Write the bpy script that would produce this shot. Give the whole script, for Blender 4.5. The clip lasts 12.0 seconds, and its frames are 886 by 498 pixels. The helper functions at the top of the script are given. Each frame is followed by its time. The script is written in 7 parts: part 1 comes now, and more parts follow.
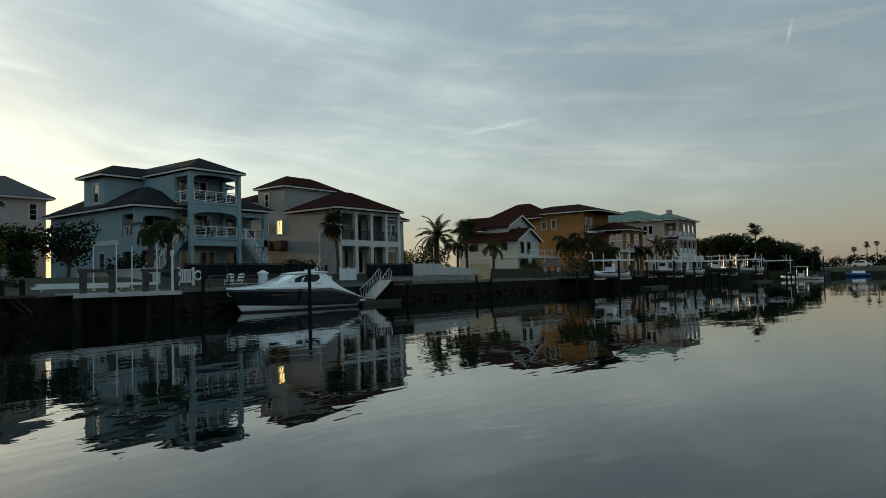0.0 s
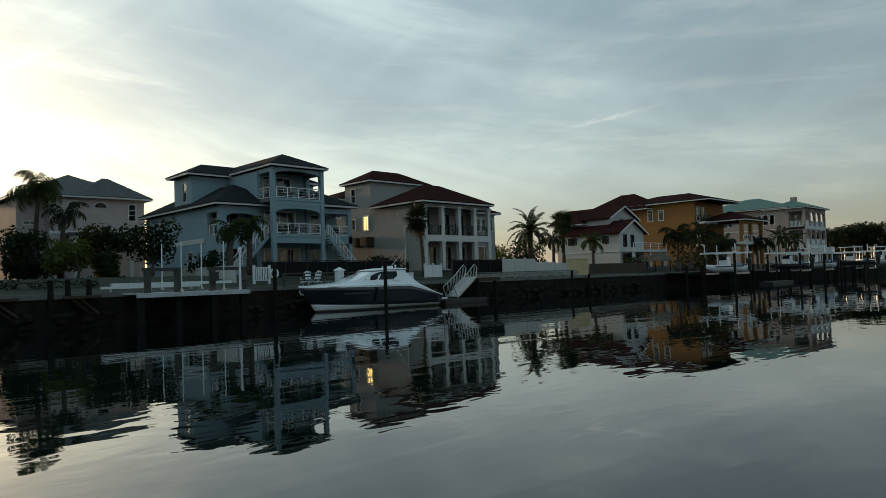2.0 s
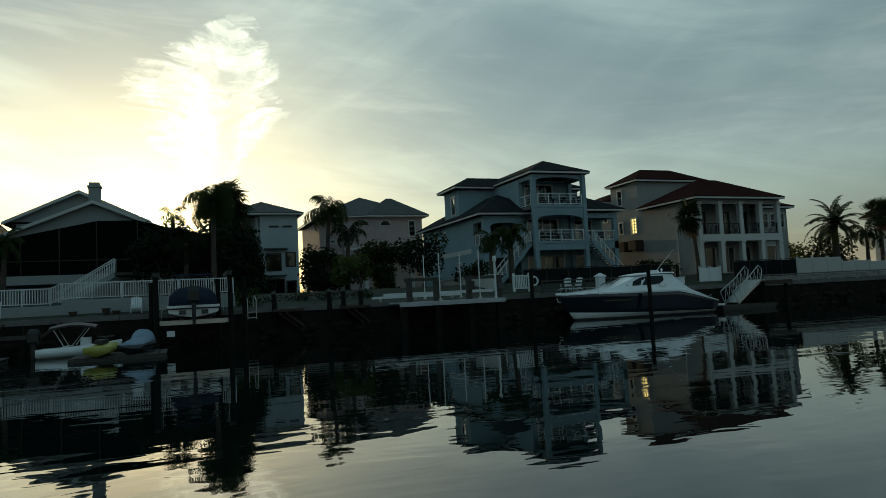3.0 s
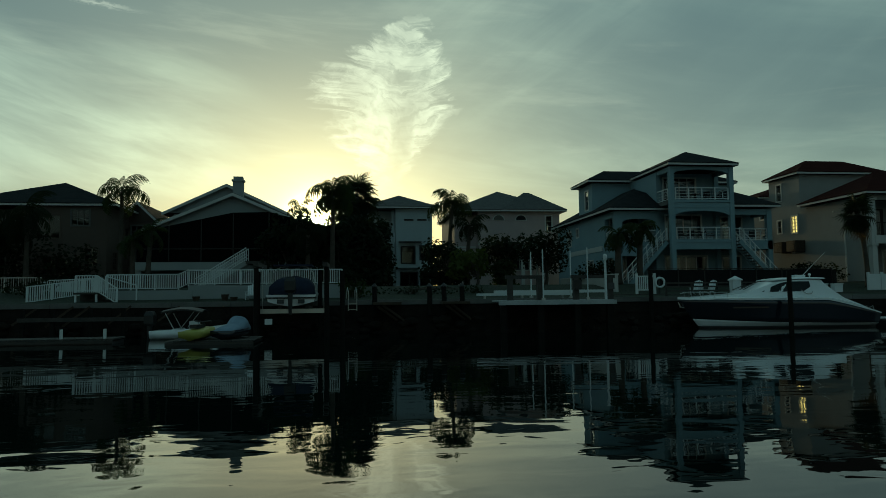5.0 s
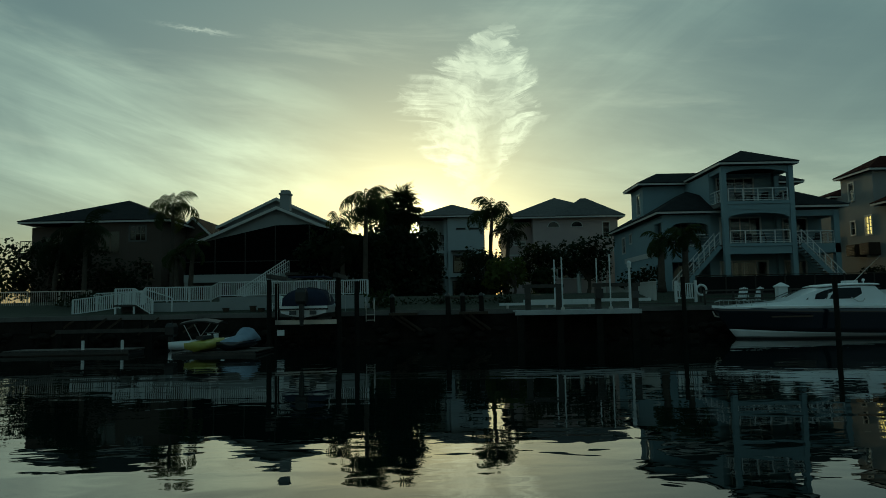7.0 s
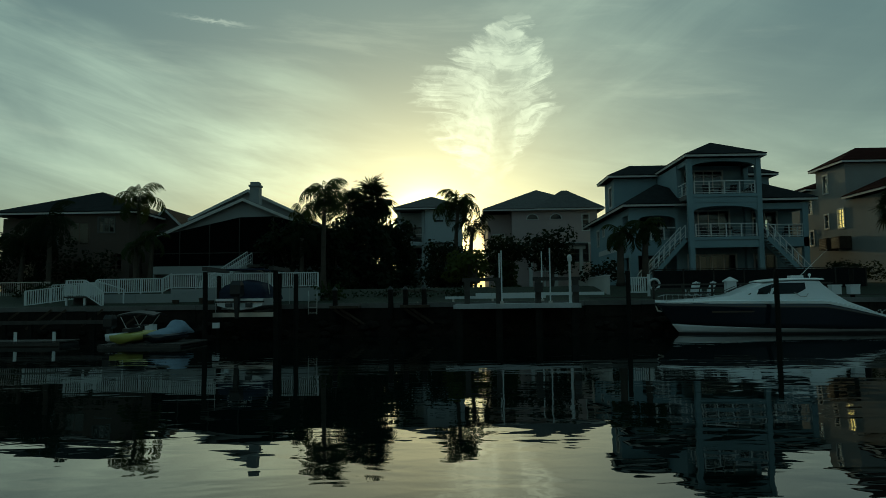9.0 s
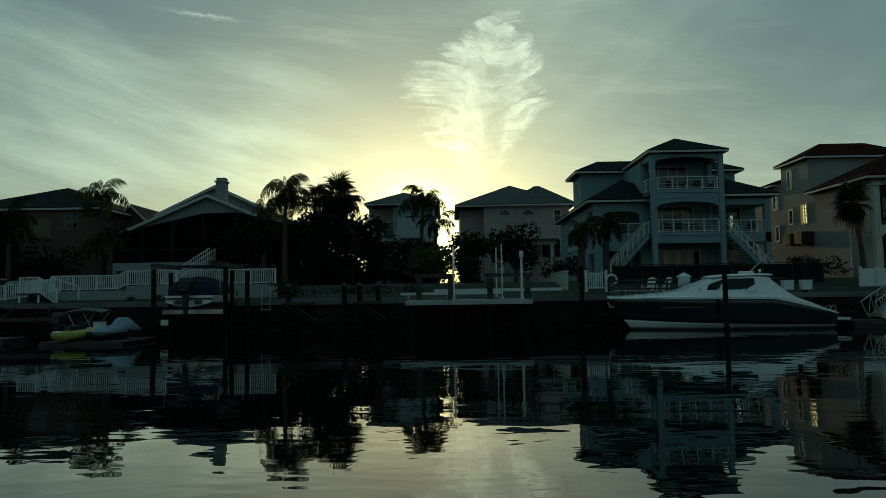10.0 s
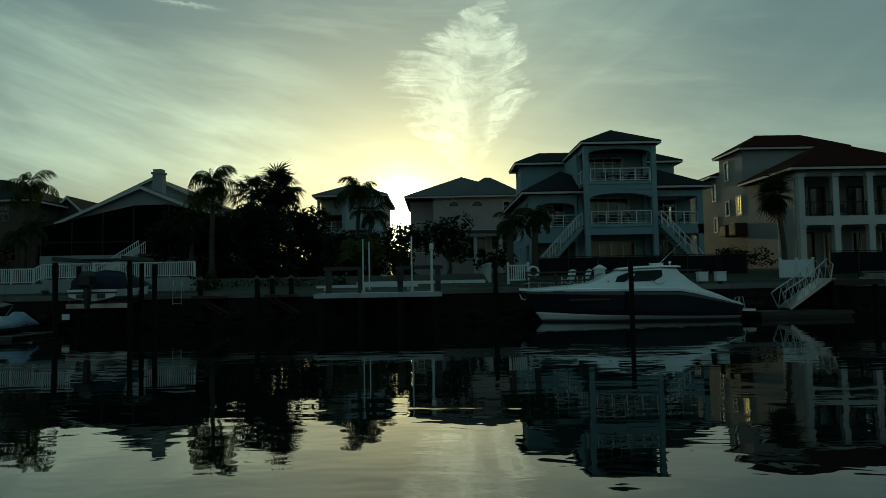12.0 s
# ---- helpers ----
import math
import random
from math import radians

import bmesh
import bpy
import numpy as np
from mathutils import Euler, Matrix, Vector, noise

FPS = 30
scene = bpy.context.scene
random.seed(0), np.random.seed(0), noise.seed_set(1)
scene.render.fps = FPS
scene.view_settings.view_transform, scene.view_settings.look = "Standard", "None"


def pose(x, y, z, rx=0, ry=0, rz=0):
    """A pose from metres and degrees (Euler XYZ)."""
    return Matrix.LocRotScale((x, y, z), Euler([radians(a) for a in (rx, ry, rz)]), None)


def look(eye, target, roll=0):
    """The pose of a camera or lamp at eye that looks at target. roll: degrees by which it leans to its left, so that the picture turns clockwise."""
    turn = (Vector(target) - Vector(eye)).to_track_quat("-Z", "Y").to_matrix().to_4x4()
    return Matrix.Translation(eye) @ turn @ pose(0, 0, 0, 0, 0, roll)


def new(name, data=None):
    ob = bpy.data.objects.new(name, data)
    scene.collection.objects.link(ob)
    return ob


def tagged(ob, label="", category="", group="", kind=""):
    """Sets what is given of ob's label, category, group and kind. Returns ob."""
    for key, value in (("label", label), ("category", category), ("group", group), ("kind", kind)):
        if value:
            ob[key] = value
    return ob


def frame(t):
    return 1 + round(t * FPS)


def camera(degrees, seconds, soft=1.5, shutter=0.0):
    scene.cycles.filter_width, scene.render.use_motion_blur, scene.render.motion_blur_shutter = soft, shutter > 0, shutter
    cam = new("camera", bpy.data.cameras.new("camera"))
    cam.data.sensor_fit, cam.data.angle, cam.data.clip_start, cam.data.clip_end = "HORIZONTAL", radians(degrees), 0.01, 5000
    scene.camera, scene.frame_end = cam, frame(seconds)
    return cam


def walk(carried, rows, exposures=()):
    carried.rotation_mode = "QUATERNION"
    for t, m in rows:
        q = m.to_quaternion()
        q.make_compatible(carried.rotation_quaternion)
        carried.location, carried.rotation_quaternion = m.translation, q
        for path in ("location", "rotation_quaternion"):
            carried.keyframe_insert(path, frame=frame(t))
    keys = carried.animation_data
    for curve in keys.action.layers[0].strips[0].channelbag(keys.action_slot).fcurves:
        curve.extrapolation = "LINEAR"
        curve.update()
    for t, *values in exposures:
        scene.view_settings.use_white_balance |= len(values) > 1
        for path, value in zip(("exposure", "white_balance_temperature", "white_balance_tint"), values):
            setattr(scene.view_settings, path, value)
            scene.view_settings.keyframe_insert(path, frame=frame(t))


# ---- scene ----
cam = camera(65.9, 12.0, soft=0.8)
METRES, EYE, TILT, LEAN, TURN = 24.0, 1.75, 1.2, -0.9, -53.5
ROWS = [
    (0.0, 0.0, 0.0, 0.0, 0.05, 1.21, 2.27),
    (0.5, 0.016, 0.0419, -0.0012, -0.32, 0.98, 1.22),
    (1.0, 0.0323, 0.0819, -0.0021, -1.28, 1.1, 0.71),
    (1.5, 0.0478, 0.1256, -0.0047, -2.32, 0.2, 0.72),
    (2.0, 0.0573, 0.1688, -0.0069, 8.97, 1.33, 2.89),
    (2.5, 0.0781, 0.2084, -0.0084, 17.81, 1.84, 3.46),
    (3.0, 0.0956, 0.2571, -0.0141, 32.44, 3.46, 4.28),
    (3.5, 0.1104, 0.296, -0.0162, 38.06, 3.04, 3.25),
    (5.5, 0.1926, 0.4321, -0.0178, 48.86, 4.02, 2.53),
    (6.0, 0.2137, 0.4686, -0.0187, 51.3, 4.18, 3.19),
    (6.5, 0.2345, 0.5026, -0.0193, 53.0, 4.67, 3.47),
    (7.0, 0.2559, 0.5363, -0.0201, 53.75, 4.82, 2.5),
    (9.0, 0.341, 0.671, -0.0223, 54.89, 4.15, 2.22),
    (9.5, 0.3619, 0.7048, -0.0229, 55.15, 3.94, 2.32),
    (10.0, 0.3856, 0.7393, -0.0235, 54.09, 3.73, 2.36),
    (10.5, 0.4122, 0.7693, -0.0257, 52.68, 3.67, 2.05),
    (11.0, 0.4308, 0.8038, -0.0249, 52.51, 3.18, 2.75),
    (11.5, 0.4525, 0.8376, -0.025, 52.94, 3.17, 2.53),
    (12.0, 0.4728, 0.8707, -0.0262, 52.83, 2.91, 2.56),
]
EXPOSURES = [(0.0, 1.32, 6700, 14), (1.6, 1.36, 6650, 13), (2.5, 1.08, 6500, 9), (3.0, 0.60, 6300, 0), (3.5, 0.32, 6200, -9), (5.3, 0.0, 6150, -17), (12.0, 0.0, 6150, -17)]
walk(cam, [(t, pose(0, 0, EYE, TILT, LEAN, TURN) @ pose(METRES * x, METRES * y, METRES * z, 90 + pitch, roll, yaw)) for t, x, y, z, yaw, pitch, roll in ROWS], EXPOSURES)

# ---- sky, sun ----
SUN_AZ, SUN_EL = -2.7, 5.4          # degrees from +y towards +x, and above the horizon


def make_world():
    w = bpy.data.worlds.new("dusk_sky")
    scene.world = w
    w.use_nodes = True
    nt = w.node_tree
    nt.nodes.clear()
    N, L = nt.nodes.new, nt.links.new

    def val(x):
        n = N("ShaderNodeValue")
        n.outputs[0].default_value = x
        return n.outputs[0]

    def m(op, a, b=None, c=None):
        n = N("ShaderNodeMath")
        n.operation = op
        for i, v in enumerate((a, b, c)):
            if v is None:
                continue
            if isinstance(v, (int, float)):
                n.inputs[i].default_value = v
            else:
                L(v, n.inputs[i])
        return n.outputs[0]

    def smooth(x, a, b):
        n = N("ShaderNodeMapRange")
        n.interpolation_type = "SMOOTHSTEP"
        L(x, n.inputs[0])
        n.inputs[1].default_value, n.inputs[2].default_value = a, b
        return n.outputs[0]

    def tint(colour, amount):
        n = N("ShaderNodeVectorMath")
        n.operation = "SCALE"
        n.inputs[0].default_value = colour
        L(amount, n.inputs["Scale"])
        return n.outputs[0]

    def add(a, b):
        n = N("ShaderNodeVectorMath")
        n.operation = "ADD"
        L(a, n.inputs[0]), L(b, n.inputs[1])
        return n.outputs[0]

    def mixc(f, a, b):
        n = N("ShaderNodeMix")
        n.data_type = "RGBA"
        L(f, n.inputs[0])
        for s, v in ((n.inputs[6], a), (n.inputs[7], b)):
            if isinstance(v, tuple):
                s.default_value = (*v, 1)
            else:
                L(v, s)
        return n.outputs[2]

    def fbm(vec, scale, detail=5, rough=0.55, warp=0.0):
        n = N("ShaderNodeTexNoise")
        L(vec, n.inputs["Vector"])
        n.inputs["Scale"].default_value, n.inputs["Detail"].default_value = scale, detail
        n.inputs["Roughness"].default_value, n.inputs["Distortion"].default_value = rough, warp
        return n.outputs["Fac"]

    co = N("ShaderNodeTexCoord")
    sep = N("ShaderNodeSeparateXYZ")
    L(co.outputs["Generated"], sep.inputs[0])
    x, y, z = sep.outputs
    az = m("MULTIPLY", m("ARCTAN2", x, y), 57.2958)
    el = m("MULTIPLY", m("ARCSINE", z), 57.2958)
    ela = m("ABSOLUTE", el)
    a, e = radians(SUN_AZ), radians(SUN_EL)
    dot = N("ShaderNodeVectorMath")
    dot.operation = "DOT_PRODUCT"
    L(co.outputs["Generated"], dot.inputs[0])
    dot.inputs[1].default_value = (math.sin(a) * math.cos(e), math.cos(a) * math.cos(e), math.sin(e))
    th = m("MULTIPLY", m("ARCCOSINE", m("MINIMUM", dot.outputs["Value"], 0.999999)), 57.2958)

    sky = N("ShaderNodeTexSky")
    sky.sky_type, sky.sun_disc = "NISHITA", False
    sky.sun_elevation, sky.sun_rotation = radians(SUN_EL), radians(SUN_AZ)
    sky.dust_density, sky.ozone_density = 1.3, 1.8
    skyn = N("ShaderNodeVectorMath")
    skyn.operation = "SCALE"
    L(sky.outputs[0], skyn.inputs[0])
    skyn.inputs["Scale"].default_value = 0.040

    # thin high veil over the clear sky, by height
    ramp = N("ShaderNodeValToRGB")
    L(m("DIVIDE", ela, 90), ramp.inputs[0])
    els = ramp.color_ramp.elements
    els[0].position, els[0].color = 0.0, (*VEIL[0], 1)
    els[1].position, els[1].color = 1.0, (*VEIL[4], 1)
    for p, c in ((0.08, VEIL[1]), (0.2, VEIL[2]), (0.38, VEIL[3])):
        el_ = els.new(p)
        el_.color = (*c, 1)
    total = add(skyn.outputs[0], ramp.outputs[0])

    # sunlight scattered in the haze round the sun
    for colour, amp, width in GLOWS:
        total = add(total, tint(colour, m("MULTIPLY", m("EXPONENT", m("MULTIPLY", m("DIVIDE", th, width), -1)), amp)))
    core = m("EXPONENT", m("MULTIPLY", m("POWER", m("DIVIDE", th, 1.9), 2), -1))
    total = add(total, tint((1.0, 0.8, 0.42), m("MULTIPLY", core, 14.0)))

    # fibres of cirrus that spread from the sun to both sides
    near = m("EXPONENT", m("MULTIPLY", m("DIVIDE", th, 42), -1))
    warm = mixc(near, (0.33, 0.42, 0.42), (0.92, 0.93, 0.62))
    for slope, side, lo, hi, amp in ((-0.30, -1, 0.34, 0.64, 0.72), (-0.20, 1, 0.28, 0.70, 0.42), (0.55, 1, 0.36, 0.76, 0.22)):
        lift = m("SUBTRACT", el, m("MULTIPLY", az, slope))
        c1 = N("ShaderNodeCombineXYZ")
        L(m("MULTIPLY", az, 0.026), c1.inputs[0])
        L(m("MULTIPLY", lift, 0.062), c1.inputs[1])
        c1.inputs[2].default_value = slope * 7
        broad = smooth(fbm(c1.outputs[0], 1.25, 6, 0.5, 0.5), lo, hi)
        c1f = N("ShaderNodeCombineXYZ")
        L(m("MULTIPLY", az, 0.05), c1f.inputs[0])
        L(m("MULTIPLY", lift, 0.30), c1f.inputs[1])
        broad = m("MULTIPLY", broad, m("MULTIPLY_ADD", smooth(fbm(c1f.outputs[0], 1.0, 6, 0.6, 0.6), 0.3, 0.7), 0.75, 0.42))
        here = smooth(m("MULTIPLY", m("SUBTRACT", az, SUN_AZ), side), 1, 15)
        if side < 0:
            # the veil ends along one long slanting edge, clear sky above it
            here = m("MULTIPLY", here, m("SUBTRACT", 1.0, smooth(m("ADD", lift, m("MULTIPLY_ADD", fbm(c1f.outputs[0], 0.7, 5, 0.6, 0.6), 5.0, -2.5)), 11.5, 17.5)))
        k = m("MULTIPLY", m("MULTIPLY", broad, here), m("MULTIPLY", smooth(el, 3, 9), m("MULTIPLY_ADD", near, amp, 0.012)))
        sc = N("ShaderNodeVectorMath")
        sc.operation = "SCALE"
        L(warm, sc.inputs[0])
        L(k, sc.inputs["Scale"])
        total = add(total, sc.outputs[0])

    # low flat cloud bars
    c2 = N("ShaderNodeCombineXYZ")
    L(m("MULTIPLY", az, 0.03), c2.inputs[0])
    L(m("MULTIPLY_ADD", az, 0.012, m("MULTIPLY", el, 0.21)), c2.inputs[1])
    bars = m("MULTIPLY", smooth(fbm(c2.outputs[0], 1.6, 6, 0.6, 0.4), 0.5, 0.72), m("SUBTRACT", 1.0, smooth(ela, 20, 34)))
    total = add(total, tint((0.5, 0.45, 0.33), m("MULTIPLY", bars, m("MULTIPLY_ADD", near, 0.22, 0.03))))

    # the feathered plume over the sun: a leaf-shaped cloud with combed strands on both sides of its stem
    stem = m("MULTIPLY_ADD", m("SUBTRACT", el, 10), 0.2, 2.3)
    c0 = N("ShaderNodeCombineXYZ")
    L(m("MULTIPLY", az, 0.12), c0.inputs[0])
    L(m("MULTIPLY", el, 0.16), c0.inputs[1])
    u0 = m("ADD", m("SUBTRACT", az, stem), m("MULTIPLY_ADD", fbm(c0.outputs[0], 2.0, 5, 0.55, 0.8), 5.0, -2.5))
    left, right = m("MINIMUM", u0, 0.0), m("MAXIMUM", u0, 0.0)
    bend = m("MULTIPLY", m("EXPONENT", m("DIVIDE", left, 2.5)), 1.5)
    strand_v = m("SUBTRACT", m("ADD", el, bend), m("MULTIPLY", right, 0.30))
    c3 = N("ShaderNodeCombineXYZ")
    L(m("MULTIPLY", u0, 0.17), c3.inputs[0])
    L(m("MULTIPLY", strand_v, 0.62), c3.inputs[1])
    feather = fbm(c3.outputs[0], 1.2, 9, 0.64, 1.5)
    c4 = N("ShaderNodeCombineXYZ")
    L(m("MULTIPLY", az, 0.2), c4.inputs[0])
    L(m("MULTIPLY", el, 0.2), c4.inputs[1])
    puff = fbm(c4.outputs[0], 1.7, 7, 0.6, 1.2)

    def half_width(amp, low, mid, high):
        up = m("DIVIDE", m("SUBTRACT", el, low), mid - low)
        down = m("DIVIDE", m("SUBTRACT", high, el), high - mid)
        return m("MULTIPLY", m("POWER", m("MAXIMUM", m("MINIMUM", up, down), 0.0), 0.75), amp)

    wl, wr = half_width(8.2, 9.0, 17.3, 23.0), half_width(5.6, 7.5, 15.6, 23.0)
    inside = m("SUBTRACT", 1.0, m("ADD", m("DIVIDE", m("MULTIPLY", left, -1.0), m("ADD", wl, 0.05)), m("DIVIDE", right, m("ADD", wr, 0.05))))
    ragged = m("ADD", inside, m("MULTIPLY_ADD", feather, 1.5, -0.75))
    body = m("MULTIPLY", m("MULTIPLY", smooth(ragged, -0.02, 0.55), smooth(inside, -0.35, 0.25)), m("MULTIPLY", smooth(el, 7.5, 12.5), m("SUBTRACT", 1.0, smooth(el, 21.8, 23.2))))
    cleft = m("MULTIPLY", m("EXPONENT", m("MULTIPLY", m("POWER", m("DIVIDE", m("SUBTRACT", u0, 0.9), 1.0), 2), -1)), m("SUBTRACT", 1.0, smooth(el, 14.5, 18.5)))
    fill = m("MULTIPLY_ADD", smooth(feather, 0.36, 0.62), 0.46, m("MULTIPLY_ADD", smooth(puff, 0.36, 0.66), 0.40, 0.14))
    plume = m("MULTIPLY", m("MULTIPLY", body, fill), m("SUBTRACT", 1.0, m("MULTIPLY", cleft, 0.75)))
    total = add(total, tint((0.95, 0.88, 0.68), m("MULTIPLY", plume, 0.54)))

    # short vapour trails
    for a0, e0, slope, length, wide, amp in ((-20.0, 21.65, -0.034, 2.2, 0.13, 0.24), (58.3, 12.35, 0.165, 3.0, 0.16, 0.06), (81.0, 17.3, 2.6, 0.2, 0.4, 0.06)):
        u = m("SUBTRACT", az, a0)
        v = m("SUBTRACT", m("SUBTRACT", el, e0), m("MULTIPLY", u, slope))
        wob = m("MULTIPLY_ADD", fbm(c3.outputs[0], 7.0, 4, 0.6, 1.0), 0.7, -0.35)
        r = m("ADD", m("POWER", m("DIVIDE", u, length), 2), m("POWER", m("DIVIDE", m("ADD", v, wob), wide), 2))
        total = add(total, tint((1.0, 0.9, 0.75), m("MULTIPLY", m("EXPONENT", m("MULTIPLY", r, -1.0)), amp)))

    bg = N("ShaderNodeBackground")
    L(total, bg.inputs[0])
    bg.inputs[1].default_value = SKY_STRENGTH
    out = N("ShaderNodeOutputWorld")
    L(bg.outputs[0], out.inputs[0])


SKY_STRENGTH = 1.0
VEIL = [(0.058, 0.050, 0.049), (0.048, 0.050, 0.051), (0.041, 0.053, 0.056), (0.056, 0.092, 0.102), (0.076, 0.132, 0.152)]
GLOWS = [((1.0, 0.78, 0.40), 9.0, 0.8), ((1.0, 0.82, 0.44), 1.5, 2.7), ((0.95, 0.90, 0.58), 0.06, 5.0), ((1.0, 0.84, 0.52), 0.26, 8.0), ((0.73, 0.95, 0.89), 0.094, 66.0)]
make_world()
sun_data = bpy.data.lights.new("sun", "SUN")
sun_data.energy, sun_data.angle, sun_data.color = 0.9, radians(0.53), (1.0, 0.72, 0.42)
sun = new("sun", sun_data)
_a, _e = radians(SUN_AZ), radians(SUN_EL)
sun.matrix_world = look((math.sin(_a) * 50, math.cos(_a) * 50, 20), (0, 0, 20 - 50 * math.tan(_e)))


# ---- materials ----
def mat(name, colour, rough=0.8, metal=0.0, var=0.25, scale=1.5, fine=30.0, bump=0.15, wave=None, ior=1.5, random_shift=0.0, coat=0.0):
    """A worn surface: colour varied at a large and a fine scale, with relief. wave: (axis, per metre, depth) for courses."""
    mt = bpy.data.materials.new(name)
    mt.use_nodes = True
    nt = mt.node_tree
    N, L = nt.nodes.new, nt.links.new
    p = nt.nodes["Principled BSDF"]
    p.inputs["Roughness"].default_value, p.inputs["Metallic"].default_value = rough, metal
    p.inputs["IOR"].default_value = ior
    p.inputs["Coat Weight"].default_value = coat
    geo = N("ShaderNodeNewGeometry")
    n1, n2 = N("ShaderNodeTexNoise"), N("ShaderNodeTexNoise")
    for n, s, d in ((n1, scale, 5), (n2, fine, 3)):
        L(geo.outputs["Position"], n.inputs["Vector"])
        n.inputs["Scale"].default_value, n.inputs["Detail"].default_value = s, d
        n.inputs["Roughness"].default_value = 0.6
    mixn = N("ShaderNodeMath")
    mixn.operation = "MULTIPLY_ADD"
    L(n1.outputs["Fac"], mixn.inputs[0])
    mixn.inputs[1].default_value = 0.7
    half = N("ShaderNodeMath")
    half.operation = "MULTIPLY"
    L(n2.outputs["Fac"], half.inputs[0])
    half.inputs[1].default_value = 0.3
    L(half.outputs[0], mixn.inputs[2])
    fac = mixn.outputs[0]
    if random_shift:
        info = N("ShaderNodeObjectInfo")
        r = N("ShaderNodeMath")
        r.operation = "MULTIPLY_ADD"
        L(info.outputs["Random"], r.inputs[0])
        r.inputs[1].default_value = random_shift
        L(fac, r.inputs[2])
        fac = r.outputs[0]
    ramp = N("ShaderNodeValToRGB")
    L(fac, ramp.inputs[0])
    els = ramp.color_ramp.elements
    els[0].position, els[1].position = 0.3, 0.72
    els[0].color = (*[c * (1 - var) for c in colour], 1)
    els[1].color = (*[min(1, c * (1 + var)) for c in colour], 1)
    L(ramp.outputs[0], p.inputs["Base Color"])
    height = n2.outputs["Fac"]
    if wave:
        axis, per, depth = wave
        sepn = N("ShaderNodeSeparateXYZ")
        L(geo.outputs["Position"], sepn.inputs[0])
        w = N("ShaderNodeMath")
        w.operation = "MULTIPLY"
        if axis == "xy":
            s_ = N("ShaderNodeMath")
            s_.operation = "ADD"
            L(sepn.outputs[0], s_.inputs[0]), L(sepn.outputs[1], s_.inputs[1])
            L(s_.outputs[0], w.inputs[0])
        else:
            L(sepn.outputs["xyz".index(axis)], w.inputs[0])
        w.inputs[1].default_value = per
        fr = N("ShaderNodeMath")
        fr.operation = "FRACT"
        L(w.outputs[0], fr.inputs[0])
        ad = N("ShaderNodeMath")
        ad.operation = "MULTIPLY_ADD"
        L(fr.outputs[0], ad.inputs[0])
        ad.inputs[1].default_value = depth
        L(height, ad.inputs[2])
        height = ad.outputs[0]
    b = N("ShaderNodeBump")
    b.inputs["Strength"].default_value, b.inputs["Distance"].default_value = bump, 0.05
    L(height, b.inputs["Height"])
    L(b.outputs[0], p.inputs["Normal"])
    return mt


def glass_mat(name, tint):
    mt = bpy.data.materials.new(name)
    mt.use_nodes = True
    p = mt.node_tree.nodes["Principled BSDF"]
    p.inputs["Base Color"].default_value = (*tint, 1)
    p.inputs["Roughness"].default_value, p.inputs["IOR"].default_value = 0.02, 1.45
    p.inputs["Transmission Weight"].default_value = 1.0
    return mt


def leaf_mat(name, colour, var=0.45):
    mt = mat(name, colour, rough=0.75, ior=1.3, var=var, scale=0.9, fine=6, bump=0.1)
    nt = mt.node_tree
    p = nt.nodes["Principled BSDF"]
    tr = nt.nodes.new("ShaderNodeBsdfTranslucent")
    tr.inputs[0].default_value = (colour[0] * 1.6, colour[1] * 1.5, colour[2] * 0.8, 1)
    mx = nt.nodes.new("ShaderNodeMixShader")
    mx.inputs[0].default_value = 0.42
    nt.links.new(p.outputs[0], mx.inputs[1])
    nt.links.new(tr.outputs[0], mx.inputs[2])
    nt.links.new(mx.outputs[0], nt.nodes["Material Output"].inputs[0])
    return mt


def water_mat():
    mt = bpy.data.materials.new("canal_water")
    mt.use_nodes = True
    nt = mt.node_tree
    N, L = nt.nodes.new, nt.links.new
    p = nt.nodes["Principled BSDF"]
    p.inputs["Base Color"].default_value = (0.003, 0.007, 0.006, 1)
    p.inputs["Roughness"].default_value, p.inputs["IOR"].default_value = 0.01, 1.62
    geo = N("ShaderNodeNewGeometry")
    height = None
    for sx, sy, rot, scale, detail, amp in WAVES:
        mp = N("ShaderNodeMapping")
        L(geo.outputs["Position"], mp.inputs[0])
        mp.inputs["Scale"].default_value = (sx, sy, 1)
        mp.inputs["Rotation"].default_value = (0, 0, radians(rot))
        n = N("ShaderNodeTexNoise")
        L(mp.outputs[0], n.inputs["Vector"])
        n.inputs["Scale"].default_value, n.inputs["Detail"].default_value = scale, detail
        n.inputs["Distortion"].default_value = 0.6
        k = N("ShaderNodeMath")
        k.operation = "MULTIPLY_ADD"
        L(n.outputs["Fac"], k.inputs[0])
        k.inputs[1].default_value = amp
        if height is None:
            k.inputs[2].default_value = 0
        else:
            L(height, k.inputs[2])
        height = k.outputs[0]
    b = N("ShaderNodeBump")
    b.inputs["Strength"].default_value, b.inputs["Distance"].default_value = 1.0, 1.0
    L(height, b.inputs["Height"])
    L(b.outputs[0], p.inputs["Normal"])
    return mt


# x stretch, y stretch, turn, waves per metre, detail, height
WAVES = [(0.34, 1.0, 9, 0.75, 2.0, 0.0095), (0.55, 1.0, -16, 2.4, 1.5, 0.0022), (0.3, 1.0, 6, 0.16, 1.0, 0.024), (0.12, 1.0, -62, 0.55, 1.0, 0.006)]

